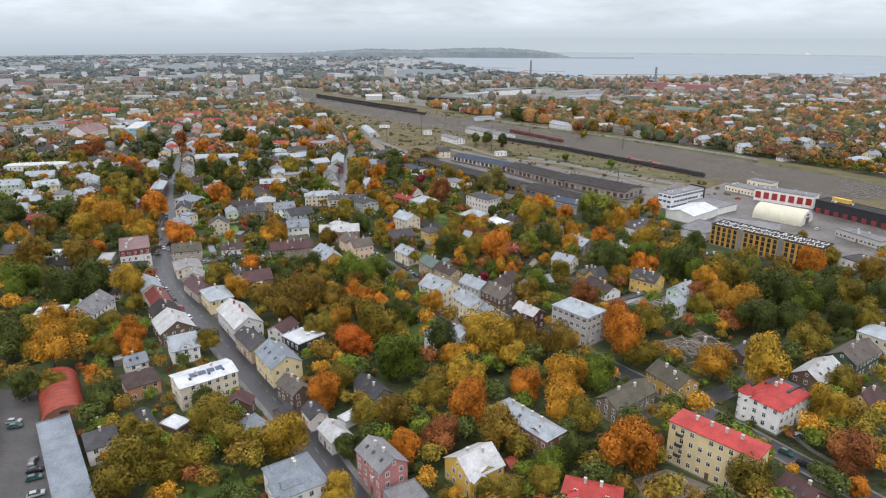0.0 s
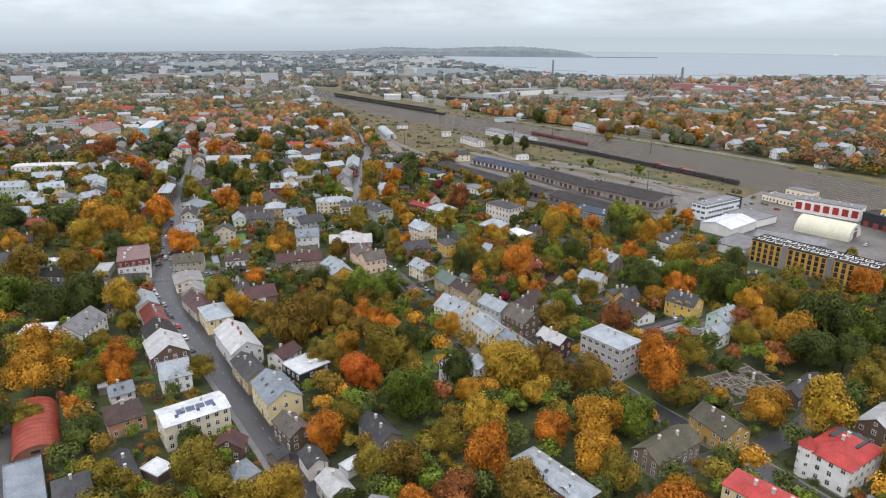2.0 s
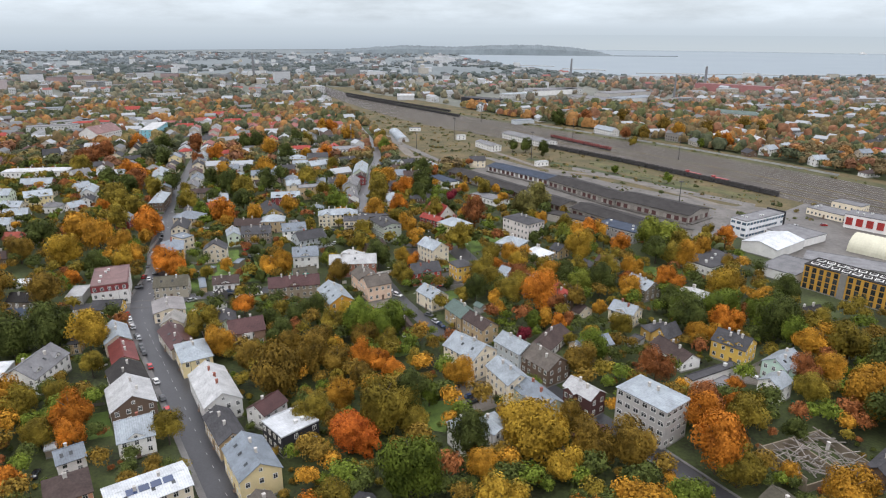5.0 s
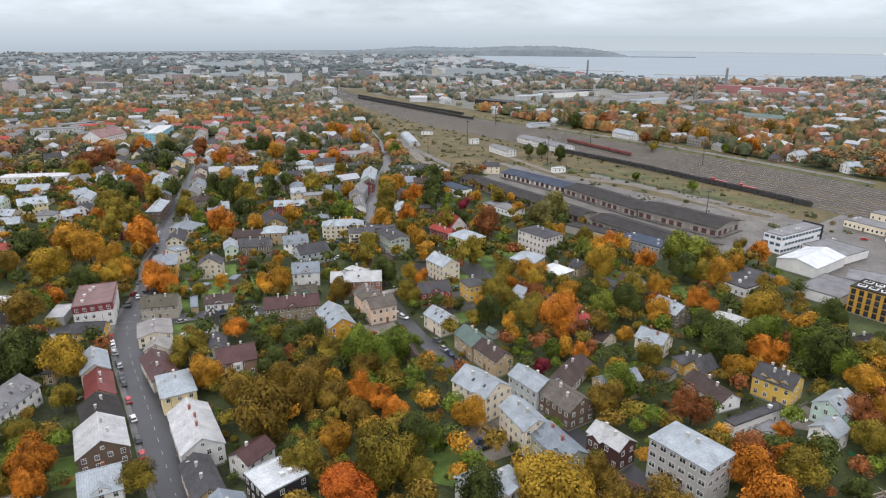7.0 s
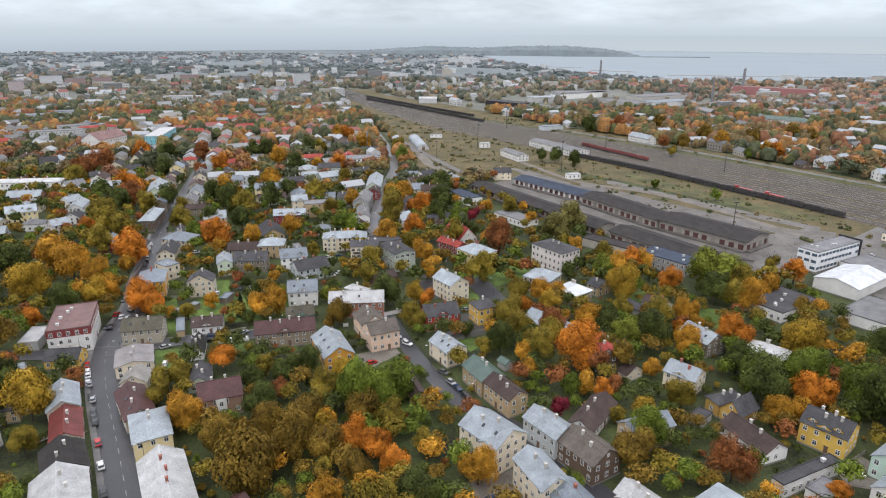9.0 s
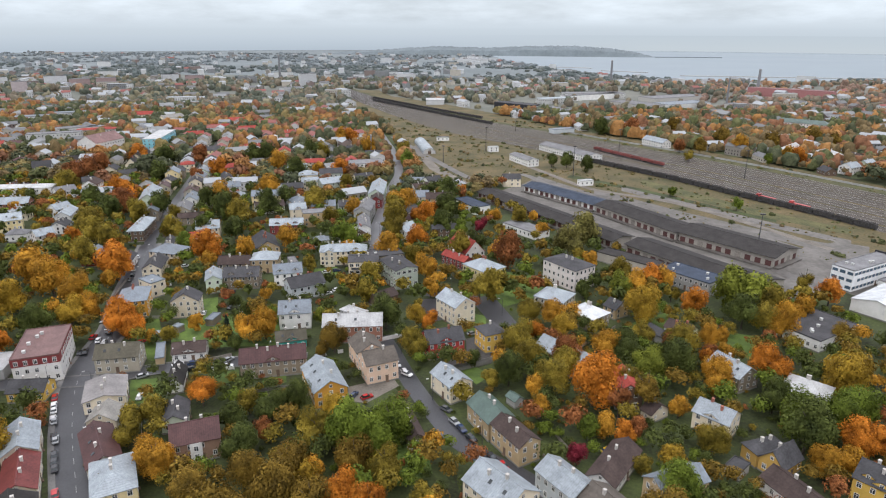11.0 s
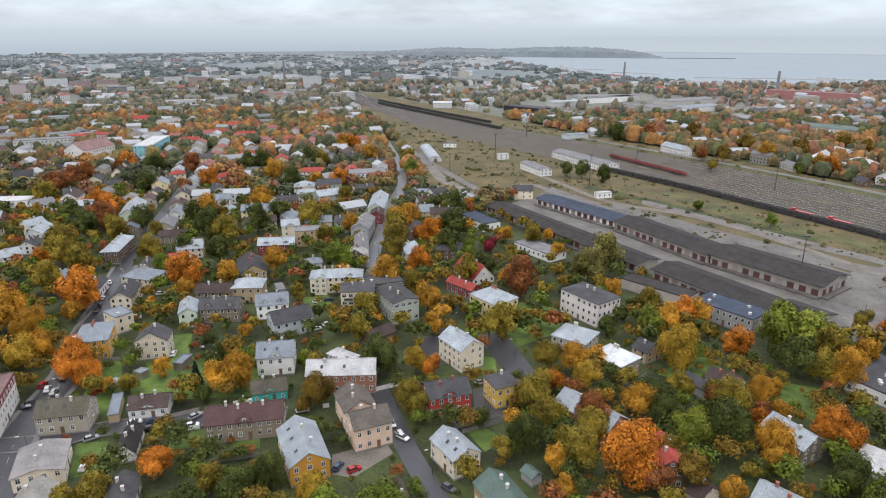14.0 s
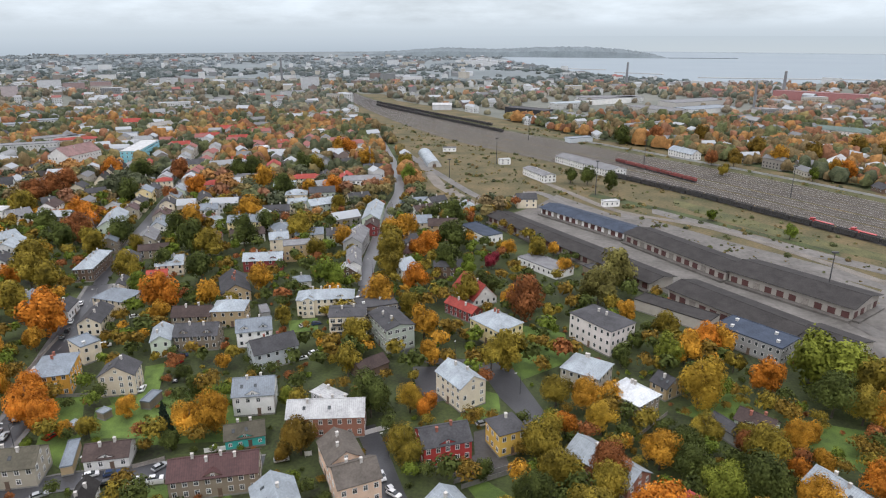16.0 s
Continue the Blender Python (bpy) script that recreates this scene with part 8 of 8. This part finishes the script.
clump_field("garden_trees", [q for q in gardens if q[1] >= 400], 120, KINDS, "small trees and bushes of the farther gardens", 8)
spots = []
for _ in range(26000):
    y = spread.uniform(520, 1120)
    x = spread.uniform(-0.74 * y, 0.78 * y)
    if y < 600 and -215 < x < 150:
        continue
    rad = spread.choice((2.6, 3.2, 4.0, 4.8, 5.6)) if y < 600 else spread.choice((3.4, 4.4, 5.2, 6.0, 7.0, 8.0))
    if x > 120 and y > 700:
        rad *= 1.12
    if len(spots) < 5000 and free(x, y, rad * 0.58):
        plant(x, y, rad * 0.6)
        spots.append((x, y, rad * 0.95, rad, autumn(x, y, spread) if x < 120 else spread.choice((0, 1, 3, 3, 6, 4, autumn(x, y, spread)))))
clump_field("distant_trees", [q for q in spots if q[1] < 600], 120, KINDS, "autumn trees between the farther houses", 3)
# leaf colours with haze mixed in, for trees past 600 m
HAZED = ["md", "mg", "my", "mb", "ma", "ma", "mr"]
clump_field("outer_trees", [q for q in spots if 600 <= q[1] < 720], 150, HAZED, "autumn trees of the outer quarter in haze-paled colours", 5, 6, 2.2, 0.3)
mound_field("outer_trees", [(x, y, 2.0, rad, k) for x, y, z, rad, k in spots if y >= 720], 5, HAZED, "autumn trees farther out in haze-paled colours", 15, 1.75)


# far town
def land(x, y):
    return not inside(x, y, COAST) and not inside(x, y, RAILWAY)


WORKS = [(-30, 1120), (100, 1020), (330, 1120), (420, 1330), (300, 1500), (60, 1460)]
near_spots, far_spots = [], []
for _ in range(40000):
    y = 1060 * math.exp(spread.uniform(0, 1.2))
    x = spread.uniform(-0.8 * y, 0.85 * y)
    if not land(x, y) or (inside(x, y, WORKS) and spread.random() < 0.8):
        continue
    if y < 1750:
        if len(near_spots) < 4000 and mood(x * 0.4, y * 0.4) + spread.uniform(-0.3, 0.3) > 0.36:
            rad = spread.uniform(4.5, 9.5)
            near_spots.append((x, y, 1.0, rad, spread.choice((0, 3, 3, 4, 6, 6, autumn(x, y, spread))) if x > 300 else spread.choice((0, 0, 3, 3, 2, autumn(x, y, spread)))))
    elif len(far_spots) < 3000 and mood(x * 0.22, y * 0.22) + spread.uniform(-0.2, 0.2) > 0.42:
        rad = spread.uniform(7, 13)
        far_spots.append((x, y, -1.0, rad, spread.choice((0, 0, 1, 2) if y < 2350 else (2, 3, 3))))
# woods farther out take leaf colours with still more haze in them
mound_field("far_woods", near_spots, 3, ["fd", "fd", "fy", "fb", "fo", "fo", "fr"], "autumn woods of the far town in haze-paled colours", 4, 1.5)
mound_field("farthest_woods", far_spots, 2, ["hd", "hy", "hr", "hl"], "woods towards the shore in haze-paled colours", 6, 0.9)

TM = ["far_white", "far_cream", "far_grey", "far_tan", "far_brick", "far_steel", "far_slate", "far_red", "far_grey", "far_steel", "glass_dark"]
# wall and roof tones of the far town, haze mixed into the base colour
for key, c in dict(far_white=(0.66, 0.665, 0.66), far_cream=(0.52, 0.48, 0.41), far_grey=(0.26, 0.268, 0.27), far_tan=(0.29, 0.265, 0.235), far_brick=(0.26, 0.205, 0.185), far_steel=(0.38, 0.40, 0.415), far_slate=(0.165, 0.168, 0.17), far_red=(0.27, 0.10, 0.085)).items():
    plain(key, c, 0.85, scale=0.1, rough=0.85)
town = Shape()
def block(x, y, a, L, D, h, t, w, r):
    """One house of the joined far town."""
    c, sn = math.cos(a), math.sin(a)
    at = lambda u, v, z: (x + u * c - v * sn, y + u * sn + v * c, z)
    A, B = L / 2, D / 2
    for (u0, v0), (u1, v1) in (((-A, -B), (A, -B)), ((A, -B), (A, B)), ((A, B), (-A, B)), ((-A, B), (-A, -B))):
        town.face((at(u0, v0, 0), at(u1, v1, 0), at(u1, v1, h), at(u0, v0, h)), w)
        span = math.hypot(u1 - u0, v1 - v0)
        n, rows = int(span / 3.2), max(1, int(h / 3.2))
        nx, ny = (v1 - v0) / span * 0.06, -(u1 - u0) / span * 0.06
        if y < 1500:
            for q in range(n):
                for k in range(rows):
                    e, g2, z = (q + 0.35) / n, (q + 0.65) / n, 1.2 + 3.0 * k
                    town.face((at(u0 + (u1 - u0) * e + nx, v0 + (v1 - v0) * e + ny, z), at(u0 + (u1 - u0) * g2 + nx, v0 + (v1 - v0) * g2 + ny, z),
                               at(u0 + (u1 - u0) * g2 + nx, v0 + (v1 - v0) * g2 + ny, z + 1.5), at(u0 + (u1 - u0) * e + nx, v0 + (v1 - v0) * e + ny, z + 1.5)), 10)
    o = 0.4
    town.face((at(-A - o, -B - o, h), at(A + o, -B - o, h), at(A + o, 0, h + t), at(-A - o, 0, h + t)), r)
    town.face((at(-A - o, 0, h + t), at(A + o, 0, h + t), at(A + o, B + o, h), at(-A - o, B + o, h)), r)
    if t:
        town.face((at(A, -B, h), at(A, B, h), at(A, 0, h + t)), w)
        town.face((at(-A, B, h), at(-A, -B, h), at(-A, 0, h + t)), w)


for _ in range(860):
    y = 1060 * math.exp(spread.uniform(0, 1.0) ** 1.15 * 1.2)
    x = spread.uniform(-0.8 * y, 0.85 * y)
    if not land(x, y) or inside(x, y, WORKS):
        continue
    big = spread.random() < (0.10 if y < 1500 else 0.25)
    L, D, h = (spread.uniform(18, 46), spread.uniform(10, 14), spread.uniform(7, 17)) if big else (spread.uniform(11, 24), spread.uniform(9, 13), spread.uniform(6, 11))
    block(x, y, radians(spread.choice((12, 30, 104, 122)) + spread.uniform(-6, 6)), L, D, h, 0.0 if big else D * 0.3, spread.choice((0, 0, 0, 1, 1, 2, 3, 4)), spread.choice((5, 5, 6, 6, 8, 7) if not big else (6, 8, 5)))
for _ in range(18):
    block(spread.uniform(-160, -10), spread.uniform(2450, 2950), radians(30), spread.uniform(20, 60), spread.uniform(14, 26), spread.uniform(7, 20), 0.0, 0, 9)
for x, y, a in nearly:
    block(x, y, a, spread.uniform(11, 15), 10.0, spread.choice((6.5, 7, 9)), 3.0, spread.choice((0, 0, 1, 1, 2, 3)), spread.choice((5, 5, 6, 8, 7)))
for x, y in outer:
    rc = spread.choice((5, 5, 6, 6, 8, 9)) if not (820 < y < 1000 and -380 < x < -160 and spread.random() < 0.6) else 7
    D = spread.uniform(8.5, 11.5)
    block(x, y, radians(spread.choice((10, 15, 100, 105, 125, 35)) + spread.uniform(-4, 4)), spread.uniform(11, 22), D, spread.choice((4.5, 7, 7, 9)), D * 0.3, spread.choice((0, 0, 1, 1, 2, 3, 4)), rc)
tagged(new("far_town", town.mesh("far_town", *TM)), "houses and blocks of the far town in haze-paled colours", "buildings", kind="stuff")


# chimney grey with haze mixed in, lighter than the shaft itself
plain("stack", (0.21, 0.215, 0.225), 0.8, scale=0.3, rough=0.9)


def stack_chimney(x, y, height, r):
    root = tagged(new("factory_chimney"), "tall slender factory chimney on the skyline", "chimney")
    root.matrix_world = pose(x, y, 0)
    part("shaft", Shape().tube((0, 0, 0), (0, 0, height), r, r * 0.7, 12).mesh("shaft", "stack"), root)
    part("rim", Shape().tube((0, 0, height), (0, 0, height + 1.5), r * 0.78, r * 0.78, 12).mesh("rim", "wall_grey"), root)


stack_chimney(509, 1509, 44, 3.4)
stack_chimney(360, 1228, 46, 2.0)
stack_chimney(255, 1728, 50, 3.0)
stack_chimney(-531, 1697, 60, 3.0)
stack_chimney(-125, 760, 20, 1.0)
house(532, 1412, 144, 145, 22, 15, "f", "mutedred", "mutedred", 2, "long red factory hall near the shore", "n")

# the wooded cape across the bay
prof = [(-880, 3480, 3), (-740, 3460, 14), (-560, 3440, 26), (-320, 3400, 42), (-80, 3380, 34), (140, 3340, 45), (340, 3300, 47), (520, 3280, 35), (610, 3270, 22), (690, 3265, 3)]
bank, tops = Shape(), []
for (x0, y0, h0), (x1, y1, h1) in zip(prof, prof[1:]):
    for i in range(24):
        k = i / 24
        tops.append((x0 + (x1 - x0) * k, y0 + (y1 - y0) * k, h0 + (h1 - h0) * k + spread.uniform(-2.6, 2.6)))
tops.append(prof[-1])
for (x0, y0, h0), (x1, y1, h1) in zip(tops, tops[1:]):
    bank.face(((x0, y0, 0.3), (x1, y1, 0.3), (x1, y1 + 25, h1 * 0.6), (x0, y0 + 25, h0 * 0.6)))
    bank.face(((x0, y0 + 25, h0 * 0.6), (x1, y1 + 25, h1 * 0.6), (x1, y1 + 90, h1), (x0, y0 + 90, h0)))
    bank.face(((x0, y0 + 90, h0), (x1, y1 + 90, h1), (x1, y1 + 300, 0), (x0, y0 + 300, 0)))
bank.slab(((690, 3265, 3), (980, 3245, 3), (980, 3255, 3), (690, 3285, 3)), 3)
# blue-grey instead of leaf green: sea haze painted into the colour
plain("hazed_cape_woods", (0.150, 0.180, 0.192), 0.7, scale=0.02, rough=0.95)
tagged(new("wooded_cape", bank.mesh("wooded_cape", "hazed_cape_woods")), "low wooded cape across the bay, greyed in colour for haze", "headland", kind="structure")
mole = Shape()
for x0, y0, x1, y1 in ((120, 2420, 290, 2330), (300, 2200, 420, 2120), (480, 1990, 900, 1930), (900, 1935, 1300, 1990)):
    d = math.hypot(x1 - x0, y1 - y0)
    nx, ny = -(y1 - y0) / d * 5, (x1 - x0) / d * 5
    mole.slab(((x0 - nx, y0 - ny, 2.5), (x1 - nx, y1 - ny, 2.5), (x1 + nx, y1 + ny, 2.5), (x0 + nx, y0 + ny, 2.5)), 3)
tagged(new("breakwater", mole.mesh("breakwater", "wall_grey")), "grey stone breakwaters off the shore", "breakwater", kind="structure")
ship = tagged(new("ship"), "small white ship far out at sea", "ship")
ship.matrix_world = pose(2060, 3660, 0.4, 0, 0, 10)
part("hull", Shape().box(-20, -4, 0, 20, 4, 5, 0, -0.8).mesh("hull", "white_paint"), ship)
part("deckhouse", Shape().box(-12, -3, 5, 8, 3, 11, 0, 0.5).mesh("deckhouse", "white_paint"), ship)

# added backdrop that emits its own light, mist and sea colours painted in
haze = bpy.data.materials.new("distance_glow")
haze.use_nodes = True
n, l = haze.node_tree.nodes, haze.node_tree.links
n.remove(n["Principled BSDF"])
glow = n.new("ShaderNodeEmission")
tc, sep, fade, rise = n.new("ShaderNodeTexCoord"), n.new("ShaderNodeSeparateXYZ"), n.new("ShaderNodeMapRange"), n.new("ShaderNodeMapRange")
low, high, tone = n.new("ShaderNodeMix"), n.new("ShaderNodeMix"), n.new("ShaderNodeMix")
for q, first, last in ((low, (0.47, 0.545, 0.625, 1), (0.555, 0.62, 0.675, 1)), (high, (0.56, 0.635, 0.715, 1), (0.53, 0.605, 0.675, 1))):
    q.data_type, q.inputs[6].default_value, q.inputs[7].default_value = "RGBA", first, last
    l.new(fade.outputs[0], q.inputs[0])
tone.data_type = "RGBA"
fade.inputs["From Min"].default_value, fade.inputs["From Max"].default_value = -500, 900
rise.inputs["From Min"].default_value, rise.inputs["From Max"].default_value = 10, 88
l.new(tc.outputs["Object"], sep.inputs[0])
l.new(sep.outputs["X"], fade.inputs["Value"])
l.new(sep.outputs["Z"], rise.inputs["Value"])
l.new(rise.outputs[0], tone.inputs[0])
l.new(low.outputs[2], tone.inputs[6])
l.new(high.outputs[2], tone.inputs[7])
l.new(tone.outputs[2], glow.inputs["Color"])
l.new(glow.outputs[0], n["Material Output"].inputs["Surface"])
MATS["distance_glow"] = haze
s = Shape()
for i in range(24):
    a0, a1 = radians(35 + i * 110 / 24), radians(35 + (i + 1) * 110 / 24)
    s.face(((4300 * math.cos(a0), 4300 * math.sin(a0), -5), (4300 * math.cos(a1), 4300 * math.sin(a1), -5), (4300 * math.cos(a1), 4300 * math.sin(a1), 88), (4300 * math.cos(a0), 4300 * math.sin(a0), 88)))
tagged(new("backdrop", s.mesh("backdrop", "distance_glow")), "glowing backdrop painted as misty sea and distance below the horizon", "distance", kind="structure")
